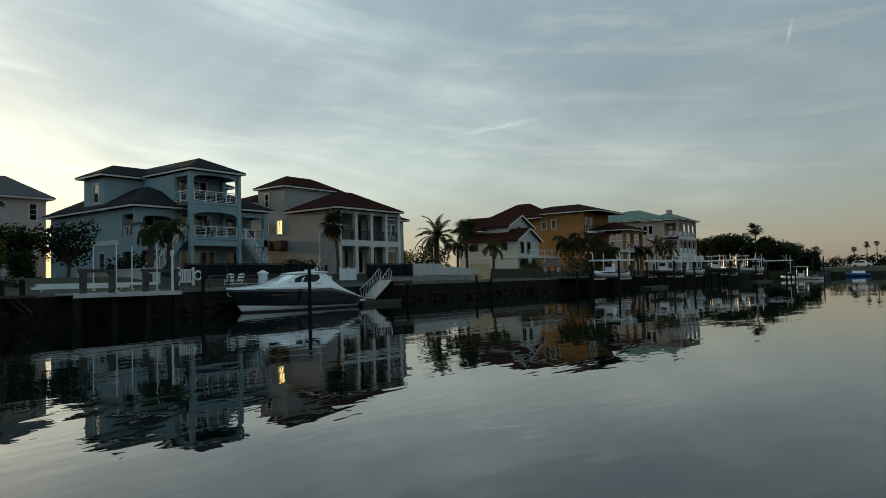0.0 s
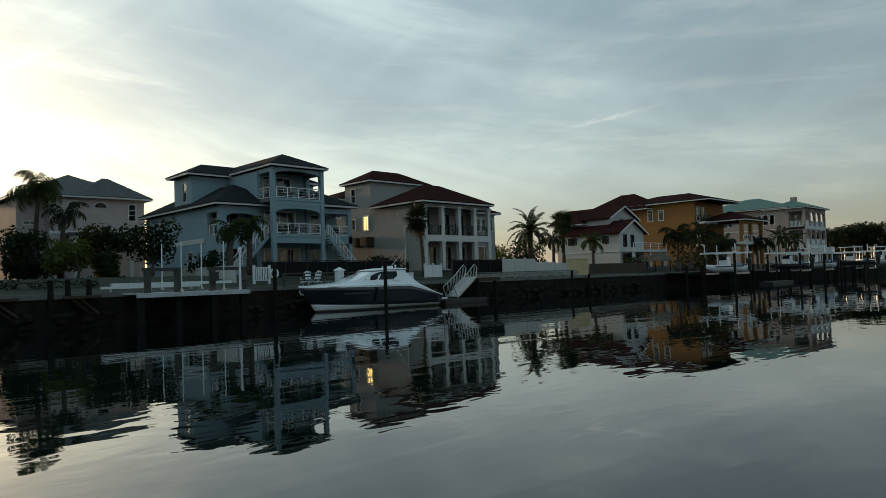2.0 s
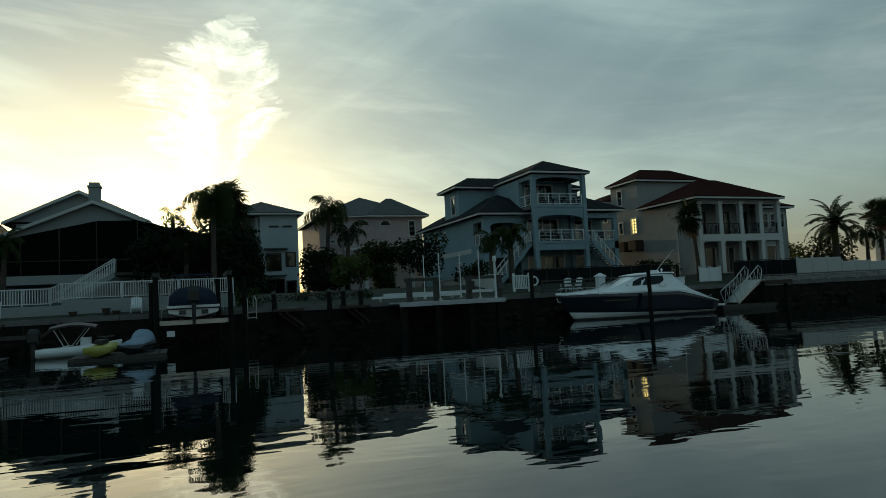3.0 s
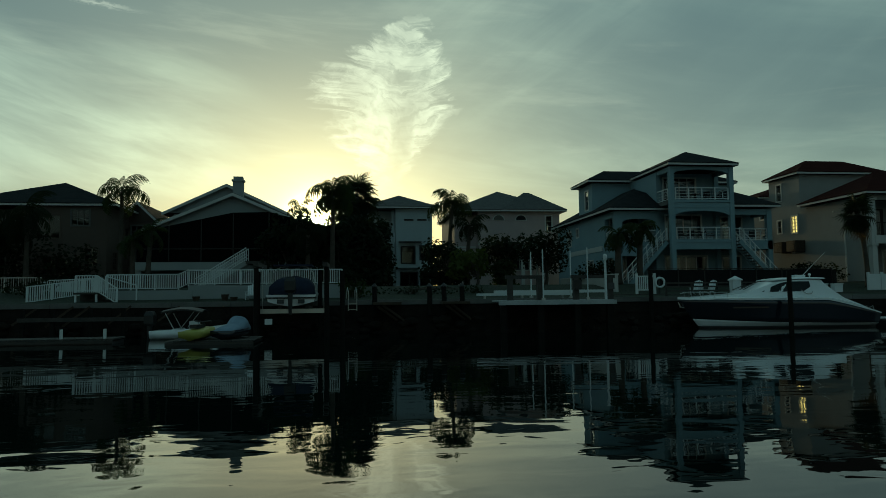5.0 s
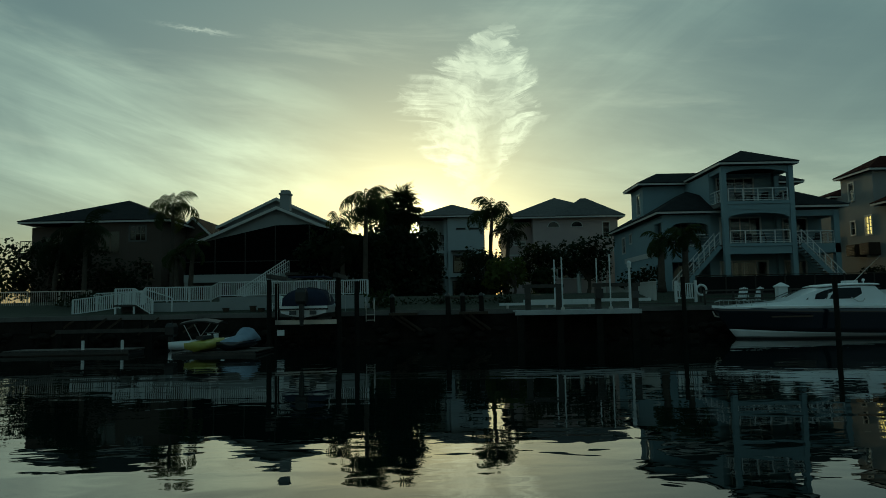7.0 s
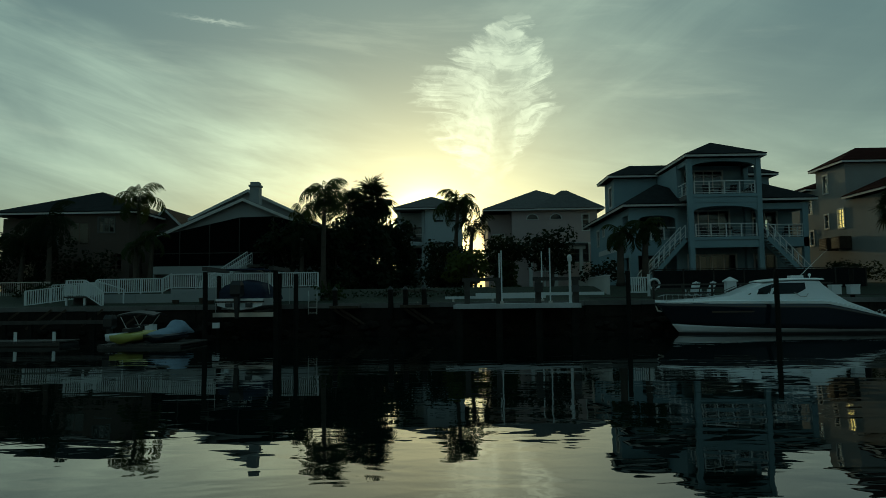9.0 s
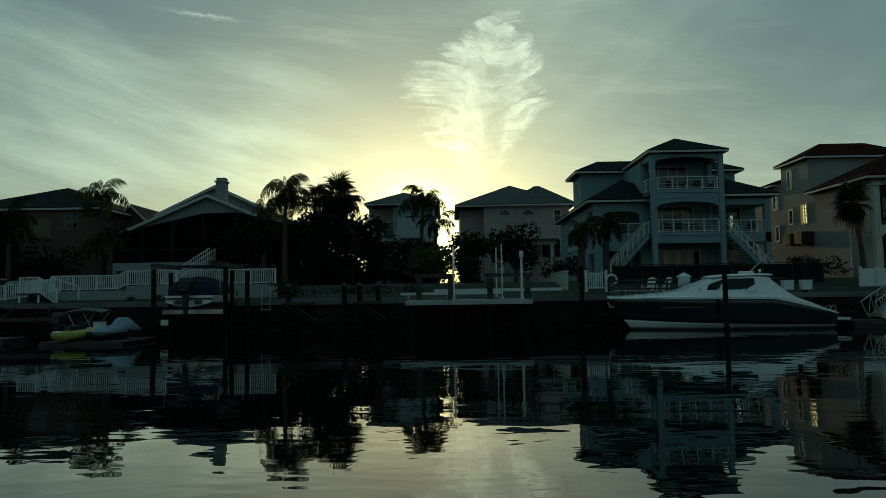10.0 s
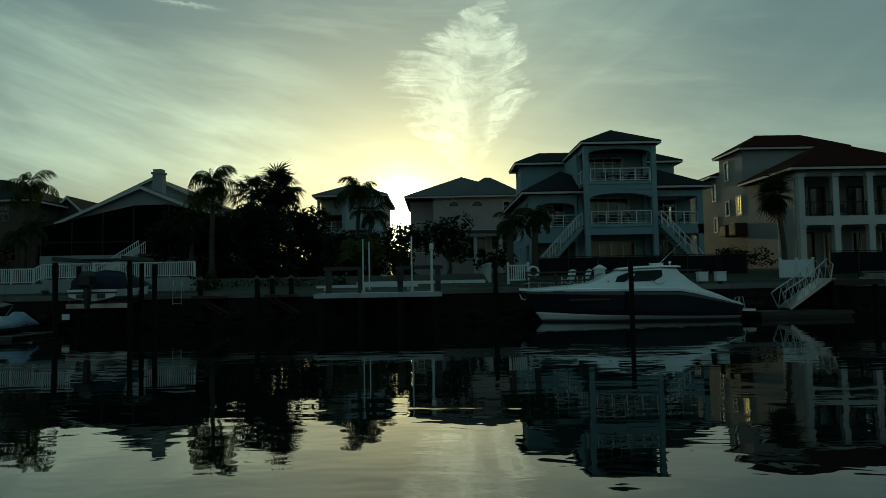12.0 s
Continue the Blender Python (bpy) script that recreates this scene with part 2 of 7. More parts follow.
M = {
    "water": water_mat(),
    "grass": mat("lawn_grass", (0.017, 0.024, 0.011), 0.9, var=0.5, scale=0.8, fine=14, bump=0.6),
    "soil": mat("canal_bed", (0.06, 0.05, 0.04), 0.9),
    "concrete": mat("weathered_concrete", (0.135, 0.133, 0.125), 0.85, var=0.35, scale=0.9, fine=18, bump=0.4),
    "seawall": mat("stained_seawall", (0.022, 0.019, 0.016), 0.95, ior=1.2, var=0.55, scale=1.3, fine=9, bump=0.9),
    "paver": mat("deck_pavers", (0.18, 0.17, 0.15), 0.85, var=0.3, scale=0.7, fine=7, bump=0.4),
    "pale_deck": mat("bleached_deck_boards", (0.42, 0.44, 0.45), 0.8, var=0.25, scale=0.8, fine=12, bump=0.3),
    "stucco_blue": mat("blue_grey_stucco", (0.24, 0.335, 0.375), 0.85, var=0.10, scale=0.6, fine=25, bump=0.25),
    "stucco_cream": mat("cream_stucco", (0.325, 0.32, 0.305), 0.85, var=0.10, scale=0.6, fine=25, bump=0.25),
    "stucco_pink": mat("pink_grey_stucco", (0.44, 0.36, 0.35), 0.85, var=0.10, scale=0.6, fine=25, bump=0.25),
    "stucco_pale": mat("pale_blue_stucco", (0.40, 0.45, 0.47), 0.85, var=0.10, scale=0.6, fine=25, bump=0.25),
    "stucco_brown": mat("brown_stucco", (0.105, 0.078, 0.062), 0.85, var=0.15, scale=0.6, fine=25, bump=0.25),
    "stucco_grey": mat("grey_stucco", (0.30, 0.32, 0.32), 0.85, var=0.10, scale=0.6, fine=25, bump=0.25),
    "stucco_orange": mat("ochre_stucco", (0.27, 0.125, 0.033), 0.85, var=0.10, scale=0.6, fine=25, bump=0.25),
    "stucco_white": mat("white_stucco", (0.48, 0.475, 0.45), 0.85, var=0.06, scale=0.6, fine=25, bump=0.25),
    "stucco_salmon": mat("salmon_stucco", (0.37, 0.30, 0.27), 0.85, var=0.08, scale=0.6, fine=25, bump=0.25),
    "trim": mat("white_trim_paint", (0.56, 0.56, 0.54), 0.55, var=0.06, bump=0.05),
    "vinyl": mat("white_vinyl", (0.70, 0.73, 0.74), 0.45, var=0.05, bump=0.03),
    "shingle": mat("dark_shingle", (0.024, 0.026, 0.028), 0.95, ior=1.15, var=0.35, scale=2.0, fine=12, bump=0.6, wave=("z", 9.0, 0.8)),
    "shingle_grey": mat("grey_shingle", (0.0845, 0.0845, 0.0845), 0.9, var=0.3, scale=2.0, fine=12, bump=0.6, wave=("z", 9.0, 0.8)),
    "tile_red": mat("red_brown_roof_tile", (0.036, 0.011, 0.009), 0.95, ior=1.15, var=0.4, scale=2.5, fine=9, bump=0.8, wave=("xy", 3.2, 1.2)),
    "roof_green": mat("green_metal_roof", (0.025, 0.095, 0.07), 0.5, var=0.15, bump=0.4, wave=("xy", 2.2, 0.8)),
    "glass": glass_mat("window_glass", (0.75, 0.82, 0.83)),
    # black holds the shade of the porch behind the mesh
    "screen": mat("shade_black_screen", (0.004, 0.004, 0.004), 0.95, ior=1.1, var=0.2, bump=0.1),
    "dark": mat("dark_fence_mesh", (0.012, 0.013, 0.014), 0.9, ior=1.2, var=0.3, bump=0.1),
    "curtain": mat("pale_curtain", (0.45, 0.44, 0.40), 0.9, var=0.1, bump=0.1, wave=("x", 7.0, 0.6)),
    "wood": mat("grey_weathered_timber", (0.058, 0.052, 0.046), 0.85, var=0.35, scale=3, fine=20, bump=0.5),
    "pile": mat("tarred_piling", (0.014, 0.013, 0.011), 0.9, ior=1.25, var=0.4, scale=3, fine=14, bump=0.6),
    "dockwood": mat("brown_dock_timber", (0.05, 0.034, 0.022), 0.85, var=0.3, scale=3, fine=20, bump=0.4),
    "metal": mat("galvanised_metal", (0.45, 0.46, 0.46), 0.35, 0.9, var=0.15, bump=0.05),
    "bronze": mat("dark_bronze_rail", (0.03, 0.028, 0.026), 0.5, 0.5, var=0.2, bump=0.05),
    "gelcoat": mat("white_gelcoat", (0.82, 0.85, 0.87), 0.22, var=0.03, bump=0.0, coat=0.4),
    "navy": mat("navy_gelcoat", (0.012, 0.016, 0.026), 0.16, var=0.1, bump=0.0, coat=0.5),
    "tinted": mat("tinted_glazing", (0.015, 0.02, 0.023), 0.06, var=0.1, bump=0.0),
    "canvas_blue": mat("navy_boat_canvas", (0.012, 0.018, 0.045), 0.85, var=0.25, scale=3, fine=20, bump=0.4),
    "canvas_grey": mat("blue_grey_cover", (0.20, 0.27, 0.36), 0.8, var=0.2, scale=3, fine=20, bump=0.4),
    "yellow": mat("yellow_hull_plastic", (0.36, 0.35, 0.07), 0.4, var=0.1, bump=0.03),
    "black": mat("black_plastic", (0.015, 0.015, 0.016), 0.45, var=0.2, bump=0.05),
    "rubber": mat("grey_rubber", (0.08, 0.08, 0.08), 0.8, var=0.2),
    "bark": mat("palm_bark", (0.085, 0.07, 0.055), 0.9, var=0.35, scale=2, fine=12, bump=0.8, wave=("z", 9.0, 1.0)),
    "frond": leaf_mat("palm_frond", (0.028, 0.042, 0.013)),
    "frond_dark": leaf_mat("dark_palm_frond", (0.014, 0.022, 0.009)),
    "frond_dry": leaf_mat("dry_palm_frond", (0.07, 0.048, 0.024)),
    "leaf": leaf_mat("broad_leaf", (0.025, 0.042, 0.014)),
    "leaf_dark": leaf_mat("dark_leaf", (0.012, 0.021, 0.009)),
    "leaf_light": leaf_mat("yellow_green_leaf", (0.06, 0.075, 0.018)),
    "stone": mat("stacked_stone", (0.26, 0.25, 0.23), 0.9, var=0.4, scale=2.5, fine=8, bump=0.8),
    "beige": mat("beige_wall_paint", (0.52, 0.40, 0.22), 0.85, var=0.1),
    "blue_paint": mat("blue_hull_paint", (0.03, 0.10, 0.30), 0.3, var=0.1, bump=0.0),
    "car_white": mat("white_car_paint", (0.7, 0.7, 0.68), 0.25, var=0.03, bump=0.0),
}
lit = bpy.data.materials.new("lit_blind")
lit.use_nodes = True
_p = lit.node_tree.nodes["Principled BSDF"]
_p.inputs["Base Color"].default_value = (0.8, 0.6, 0.3, 1)
_p.inputs["Emission Color"].default_value = (1.0, 0.66, 0.22, 1)
_p.inputs["Emission Strength"].default_value = 1.5
M["lit"] = lit


# ---- building helpers ----
ORIGIN = {}


def thing(name, label, category, x, y, z, group="", kind=""):
    ob = new(name)
    ob.location = (x, y, z)
    ob.empty_display_size = 0.3
    ORIGIN[ob.name] = Vector((x, y, z))
    return tagged(ob, label, category, group, kind)


def part(name, bm, material, parent=None, label="", smooth=False):
    """Links a bmesh, given in world places, as one mesh under its thing."""
    me = bpy.data.meshes.new(name)
    if parent is not None:
        o = ORIGIN[parent.name]
        bm.transform(Matrix.Translation(-o))
    bmesh.ops.recalc_face_normals(bm, faces=bm.faces)
    if smooth:
        for f in bm.faces:
            f.smooth = True
    bm.to_mesh(me)
    bm.free()
    me.materials.append(M[material] if isinstance(material, str) else material)
    ob = new(name, me)
    if parent is not None:
        ob.parent = parent
        ORIGIN[ob.name] = o
    if label:
        ob["label"] = label
    return ob


def share(name, mesh, parent, m, label=""):
    """A part that shares its mesh with alike parts, at the pose m in the thing's own space."""
    ob = new(name, mesh)
    ob.parent = parent
    ob.matrix_basis = m
    ORIGIN[ob.name] = ORIGIN.get(parent.name, Vector())
    if label:
        ob["label"] = label
    return ob


def mesh_of(name, bm, material, smooth=False):
    me = bpy.data.meshes.new(name)
    bmesh.ops.recalc_face_normals(bm, faces=bm.faces)
    if smooth:
        for f in bm.faces:
            f.smooth = True
    bm.to_mesh(me)
    bm.free()
    me.materials.append(M[material])
    return me


def box(bm, x0, x1, y0, y1, z0, z1):
    v = [bm.verts.new((x, y, z)) for z in (z0, z1) for y in (y0, y1) for x in (x0, x1)]
    for q in ((0, 2, 3, 1), (4, 5, 7, 6), (0, 1, 5, 4), (2, 6, 7, 3), (0, 4, 6, 2), (1, 3, 7, 5)):
        bm.faces.new([v[i] for i in q])
    return v


def B(*a):
    bm = bmesh.new()
    box(bm, *a)
    return bm


def beam(bm, p, q, w, h=None):
    """A bar of square or oblong section from p to q."""
    p, q = Vector(p), Vector(q)
    h = h or w
    d = (q - p).normalized()
    s = d.cross(Vector((0, 0, 1)))
    s = s.normalized() if s.length > 1e-4 else Vector((1, 0, 0))
    u = s.cross(d).normalized()
    ring = []
    for c in (p, q):
        ring.append([bm.verts.new(c + s * a * w / 2 + u * b * h / 2) for a, b in ((-1, -1), (1, -1), (1, 1), (-1, 1))])
    a, b = ring
    bm.faces.new(a[::-1]), bm.faces.new(b)
    for i in range(4):
        bm.faces.new((a[i], a[(i + 1) % 4], b[(i + 1) % 4], b[i]))


def tube(bm, points, radii, n=8, cap=True):
    """A round tube through points."""
    rings = []
    pts = [Vector(p) for p in points]
    for i, p in enumerate(pts):
        d = (pts[min(i + 1, len(pts) - 1)] - pts[max(i - 1, 0)]).normalized()
        s = d.cross(Vector((0, 1, 0)) if abs(d.y) < 0.9 else Vector((1, 0, 0))).normalized()
        u = s.cross(d)
        r = radii[i] if isinstance(radii, (list, tuple)) else radii
        rings.append([bm.verts.new(p + (s * math.cos(k * math.tau / n) + u * math.sin(k * math.tau / n)) * r) for k in range(n)])
    for a, b in zip(rings, rings[1:]):
        for k in range(n):
            bm.faces.new((a[k], a[(k + 1) % n], b[(k + 1) % n], b[k]))
    if cap:
        bm.faces.new(rings[0][::-1]), bm.faces.new(rings[-1])


def loft(bm, rings, close=True, cap=True):
    vs = [[bm.verts.new(p) for p in r] for r in rings]
    for a, b in zip(vs, vs[1:]):
        n = len(a)
        for k in range(n if close else n - 1):
            bm.faces.new((a[k], a[(k + 1) % n], b[(k + 1) % n], b[k]))
    if cap:
        bm.faces.new(vs[0][::-1]), bm.faces.new(vs[-1])
    return vs


def wall_cells(bm, axis, a0, a1, z0, z1, p0, p1, holes):
    """A wall along an axis between p0 and p1 in depth, built of blocks round its holes (a0, a1, z0, z1)."""
    xs = sorted({a0, a1, *[h[0] for h in holes], *[h[1] for h in holes]})
    for u, v in zip(xs, xs[1:]):
        mid = (u + v) / 2
        cut = sorted((h[2], h[3]) for h in holes if h[0] < mid < h[1])
        z = z0
        for lo, hi in cut + [(z1, z1)]:
            if lo - z > 0.001:
                if axis == "x":
                    box(bm, u, v, p0, p1, z, lo)
                else:
                    box(bm, p0, p1, u, v, z, lo)
            z = hi
    bmesh.ops.remove_doubles(bm, verts=bm.verts[:], dist=0.0005)


def window(house, face, p, a0, a1, z0, z1, nx=2, ny=1, frame="trim", name="window", label="", fw=0.09, blind=None):
    """A framed window or glazed door in a wall: face is front (-y), left (-x) or right (+x); p the wall's outer plane."""
    def bx(bm, u0, u1, w0, w1, d0, d1):
        if face == "front":
            box(bm, u0, u1, p + d0, p + d1, w0, w1)
        elif face == "left":
            box(bm, p + d0, p + d1, u0, u1, w0, w1)
        else:
            box(bm, p - d1, p - d0, u0, u1, w0, w1)
    def at(u, w, d):
        return (u, p + d, w) if face == "front" else (p + d, u, w) if face == "left" else (p - d, u, w)
    bm = bmesh.new()
    outer = ((a0 - fw, z0 - fw), (a1 + fw, z0 - fw), (a1 + fw, z1 + fw), (a0 - fw, z1 + fw))
    inner = ((a0 + 0.03, z0 + 0.03), (a1 - 0.03, z0 + 0.03), (a1 - 0.03, z1 - 0.03), (a0 + 0.03, z1 - 0.03))
    loops = [[bm.verts.new(at(u, w, d)) for u, w in ring] for ring, d in ((outer, -0.05), (outer, 0.12), (inner, 0.12), (inner, -0.05))]
    for a, b in zip(loops, loops[1:] + loops[:1]):
        for i in range(4):
            bm.faces.new((a[i], a[(i + 1) % 4], b[(i + 1) % 4], b[i]))
    f = part(name, bm, frame, house, label)
    for i in range(1, nx):
        c = a0 + (a1 - a0) * i / nx
        bm = bmesh.new()
        bx(bm, c - 0.035, c + 0.035, z0 + 0.03, z1 - 0.03, 0.0, 0.08)
        part("mullion", bm, frame, f)
    for i in range(1, ny):
        c = z0 + (z1 - z0) * i / ny
        bm = bmesh.new()
        bx(bm, a0 + 0.03, a1 - 0.03, c - 0.025, c + 0.025, 0.01, 0.075)
        part("glazing_bar", bm, frame, f)
    bm = bmesh.new()
    bx(bm, a0 + 0.03, a1 - 0.03, z0 + 0.03, z1 - 0.03, 0.035, 0.05)
    part("pane", bm, "glass", f).visible_shadow = False
    if blind:
        bm = bmesh.new()
        bx(bm, a0 + 0.03, a1 - 0.03, z0 + 0.03, z1 - 0.03, 0.13, 0.15)
        part("blind", bm, blind, f)
    return f


def block(house, mat_, x0, x1, y0, y1, z0, z1, front=(), left=(), right=(), th=0.2, floors=()):
    """Four walls with openings (a0, a1, z0, z1, columns, rows or None, frame, blind); rows None leaves the opening bare."""
    for face, holes in (("front", front), ("left", left), ("right", right), ("back", ())):
        bm = bmesh.new()
        hs = [h[:4] for h in holes]
        if face == "front":
            wall_cells(bm, "x", x0, x1, z0, z1, y0, y0 + th, hs)
        elif face == "back":
            wall_cells(bm, "x", x0, x1, z0, z1, y1 - th, y1, hs)
        elif face == "left":
            wall_cells(bm, "y", y0 + th, y1 - th, z0, z1, x0, x0 + th, hs)
        else:
            wall_cells(bm, "y", y0 + th, y1 - th, z0, z1, x1 - th, x1, hs)
        part("wall", bm, mat_, house)
        p = {"front": y0, "left": x0, "right": x1, "back": y1}[face]
        for h in holes:
            if len(h) > 5 and h[5]:
                tall = h[3] - h[2] > 1.9
                window(house, face, p, *h[:6], frame=h[6] if len(h) > 6 else "trim", name="door" if tall else "window", blind=h[7] if len(h) > 7 else None)
    for z in floors:
        part("floor_slab", B(x0 + th, x1 - th, y0 + th, y1 - th, z - 0.2, z), "concrete", house)


def hip(house, mat_, x0, x1, y0, y1, z, rise, fascia="trim", slope=None, name="roof"):
    """A hipped roof with a thin eave, over a fascia and soffit."""
    w, d = x1 - x0, y1 - y0
    r = min(w, d) / 2
    bm = bmesh.new()
    lo = [bm.verts.new(p) for p in ((x0, y0, z), (x1, y0, z), (x1, y1, z), (x0, y1, z))]
    up = [bm.verts.new(p) for p in ((x0, y0, z + 0.06), (x1, y0, z + 0.06), (x1, y1, z + 0.06), (x0, y1, z + 0.06))]
    for i in range(4):
        bm.faces.new((lo[i], lo[(i + 1) % 4], up[(i + 1) % 4], up[i]))
    bm.faces.new(lo[::-1])
    if abs(w - d) < 0.02:
        t = bm.verts.new(((x0 + x1) / 2, (y0 + y1) / 2, z + rise))
        for i in range(4):
            bm.faces.new((up[i], up[(i + 1) % 4], t))
    elif w > d:
        a, b = bm.verts.new((x0 + r, (y0 + y1) / 2, z + rise)), bm.verts.new((x1 - r, (y0 + y1) / 2, z + rise))
        bm.faces.new((up[0], up[1], b, a)), bm.faces.new((up[1], up[2], b)), bm.faces.new((up[2], up[3], a, b)), bm.faces.new((up[3], up[0], a))
    else:
        a, b = bm.verts.new(((x0 + x1) / 2, y0 + r, z + rise)), bm.verts.new(((x0 + x1) / 2, y1 - r, z + rise))
        bm.faces.new((up[0], up[1], a)), bm.faces.new((up[1], up[2], b, a)), bm.faces.new((up[2], up[3], b)), bm.faces.new((up[3], up[0], a, b))
    part(name, bm, mat_, house)
    bm = bmesh.new()
    e = 0.03
    box(bm, x0 + e, x1 - e, y0 + e, y0 + e + 0.05, z - 0.16, z - 0.004)
    box(bm, x0 + e, x1 - e, y1 - e - 0.05, y1 - e, z - 0.16, z - 0.004)
    box(bm, x0 + e, x0 + e + 0.05, y0 + e + 0.05, y1 - e - 0.05, z - 0.16, z - 0.004)
    box(bm, x1 - e - 0.05, x1 - e, y0 + e + 0.05, y1 - e - 0.05, z - 0.16, z - 0.004)
    part("fascia", bm, fascia, house)


def gable(house, mat_, wall_mat, x0, x1, y0, y1, z, rise, over=0.5, axis="y", th=0.16, fascia="trim"):
    """A gabled roof whose ridge runs along an axis, with the end walls under it."""
    def P(u, v, w):
        return (u, v, w) if axis == "y" else (v, u, w)
    if axis == "y":
        a0, a1, b0, b1 = x0, x1, y0, y1
    else:
        a0, a1, b0, b1 = y0, y1, x0, x1
    mid = (a0 + a1) / 2
    s = rise / (mid - a0)
    e0, e1 = a0 - over, a1 + over
    ze = z - over * s
    bm = bmesh.new()
    rings = []
    for b in (b0 - over, b1 + over):
        rings.append([P(e0, b, ze), P(mid, b, z + rise), P(e1, b, ze), P(e1, b, ze + th), P(mid, b, z + rise + th * 1.1), P(e0, b, ze + th)])
    loft(bm, rings)
    part("roof", bm, mat_, house)
    for b in (b0 - over - 0.04, b1 + over):
        bm = bmesh.new()
        loft(bm, [[P(e0, c, ze - 0.1), P(mid, c, z + rise - 0.1), P(e1, c, ze - 0.1), P(e1, c, ze + th - 0.01), P(mid, c, z + rise + th - 0.01), P(e0, c, ze + th - 0.01)] for c in (b, b + 0.04)])
        part("barge_board", bm, fascia, house)
    for b in (b0, b1 - 0.2):
        bm = bmesh.new()
        loft(bm, [[P(a0, c, z - 0.004), P(a1, c, z - 0.004), P(mid, c, z + rise - 0.004)] for c in (b, b + 0.2)])
        part("gable_wall", bm, wall_mat, house)


def railing(parent, p, q, height=1.0, gap=1.15, mat_="vinyl", pane=None, baluster=0.0, bw=0.035, post=0.07, wires=0):
    """A rail from p to q (floor points): posts, top and bottom rail, and panes, balusters or wires between."""
    p, q = Vector(p), Vector(q)
    n = max(1, round((q - p).length / gap))
    up = Vector((0, 0, height))
    o = ORIGIN[parent.name]
    me = mesh_of("post", B(-post / 2, post / 2, -post / 2, post / 2, 0, height), mat_)
    for i in range(n + 1):
        share("post", me, parent, Matrix.Translation(p.lerp(q, i / n) - o))
    bm = bmesh.new()
    beam(bm, p + up, q + up, 0.07, 0.06)
    part("top_rail", bm, mat_, parent)
    if baluster or wires:
        bm = bmesh.new()
        beam(bm, p + Vector((0, 0, 0.1)), q + Vector((0, 0, 0.1)), 0.05, 0.05)
        part("bottom_rail", bm, mat_, parent)
    if baluster:
        k = max(2, round((q - p).length / baluster))
        mb = mesh_of("baluster", B(-bw / 2, bw / 2, -bw / 2, bw / 2, 0.12, height - 0.03), mat_)
        for i in range(k):
            share("baluster", mb, parent, Matrix.Translation(p.lerp(q, (i + 0.5) / k) - o))
    for i in range(wires):
        bm = bmesh.new()
        h = Vector((0, 0, height * (i + 1) / (wires + 1)))
        beam(bm, p + h, q + h, 0.02)
        part("wire", bm, mat_, parent)
    if pane:
        bm = bmesh.new()
        d = (q - p).normalized()
        for i in range(n):
            a, b = p.lerp(q, i / n) + d * 0.06, p.lerp(q, (i + 1) / n) - d * 0.06
            beam(bm, a + up * 0.5, b + up * 0.5, 0.012, height * 0.8)
        part("glass_panel", bm, pane, parent).visible_shadow = False


# ---- water, ground, seawall ----
def sheet(name, x0, x1, y0, y1, z, material, label, category):
    bm = bmesh.new()
    bm.faces.new([bm.verts.new(p) for p in ((x0, y0, z), (x1, y0, z), (x1, y1, z), (x0, y1, z))])
    return tagged(part(name, bm, material), label, category, kind="structure")


sheet("ground", -3000, 3000, -3000, 3000, -2.5, "soil", "dark muddy bed under the canal, reaching the horizon", "ground")
WATER = -0.3         # level of the canal below the datum of the land
sheet("water", -2500, 2500, -2500, 2500, WATER, "water", "calm dark green canal water with small ripples", "water")

WALL_Y = 40.0        # face of the seawall


def lawn_height(x, y):
    t = min(1, max(0, (y - 41.5) / 9))
    return 1.42 + 1.0 * t * t * (3 - 2 * t) + 0.05 * noise.noise((x * 0.3, y * 0.3, 0))


def land():
    bm = bmesh.new()
    ys = [WALL_Y + 0.3, 40.8, 41.5, 42.5, 43.5, 44.5, 45.5, 46.5, 47.5, 49, 52, 56, 62, 70, 85, 110, 160, 260, 500, 1200, 2500]
    xs = [-2500, -1000, -300, -120, -60] + [-40 + 2.0 * i for i in range(116)] + [200, 260, 400, 1000, 2500]
    grid = [[bm.verts.new((x, y, lawn_height(x, y))) for x in xs] for y in ys]
    for a, b in zip(grid, grid[1:]):
        for i in range(len(xs) - 1):
            bm.faces.new((a[i], a[i + 1], b[i + 1], b[i]))
    tagged(part("lawn", bm, "grass", smooth=True), "grassy canal bank rising gently behind the seawall", "ground", kind="structure")
    bm = bmesh.new()
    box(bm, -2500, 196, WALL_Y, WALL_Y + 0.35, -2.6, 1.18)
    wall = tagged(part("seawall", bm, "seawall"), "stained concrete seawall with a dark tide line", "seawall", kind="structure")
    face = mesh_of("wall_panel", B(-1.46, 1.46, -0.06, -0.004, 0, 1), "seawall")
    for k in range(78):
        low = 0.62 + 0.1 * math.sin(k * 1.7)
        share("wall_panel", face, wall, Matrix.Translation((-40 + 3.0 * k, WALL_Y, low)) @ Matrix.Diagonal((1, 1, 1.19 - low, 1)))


land()
capmesh = mesh_of("cap_stone", B(-1.49, 1.49, 0, 0.62, 0, 0.26), "concrete")
cap = thing("seawall_cap", "pale weathered concrete cap along the seawall", "seawall", -40, WALL_Y - 0.15, 1.2, kind="structure")
for i in range(78):
    share("cap_stone", capmesh, cap, Matrix.Translation((3.0 * i, 0, 0.012 * math.sin(i * 2.3))))
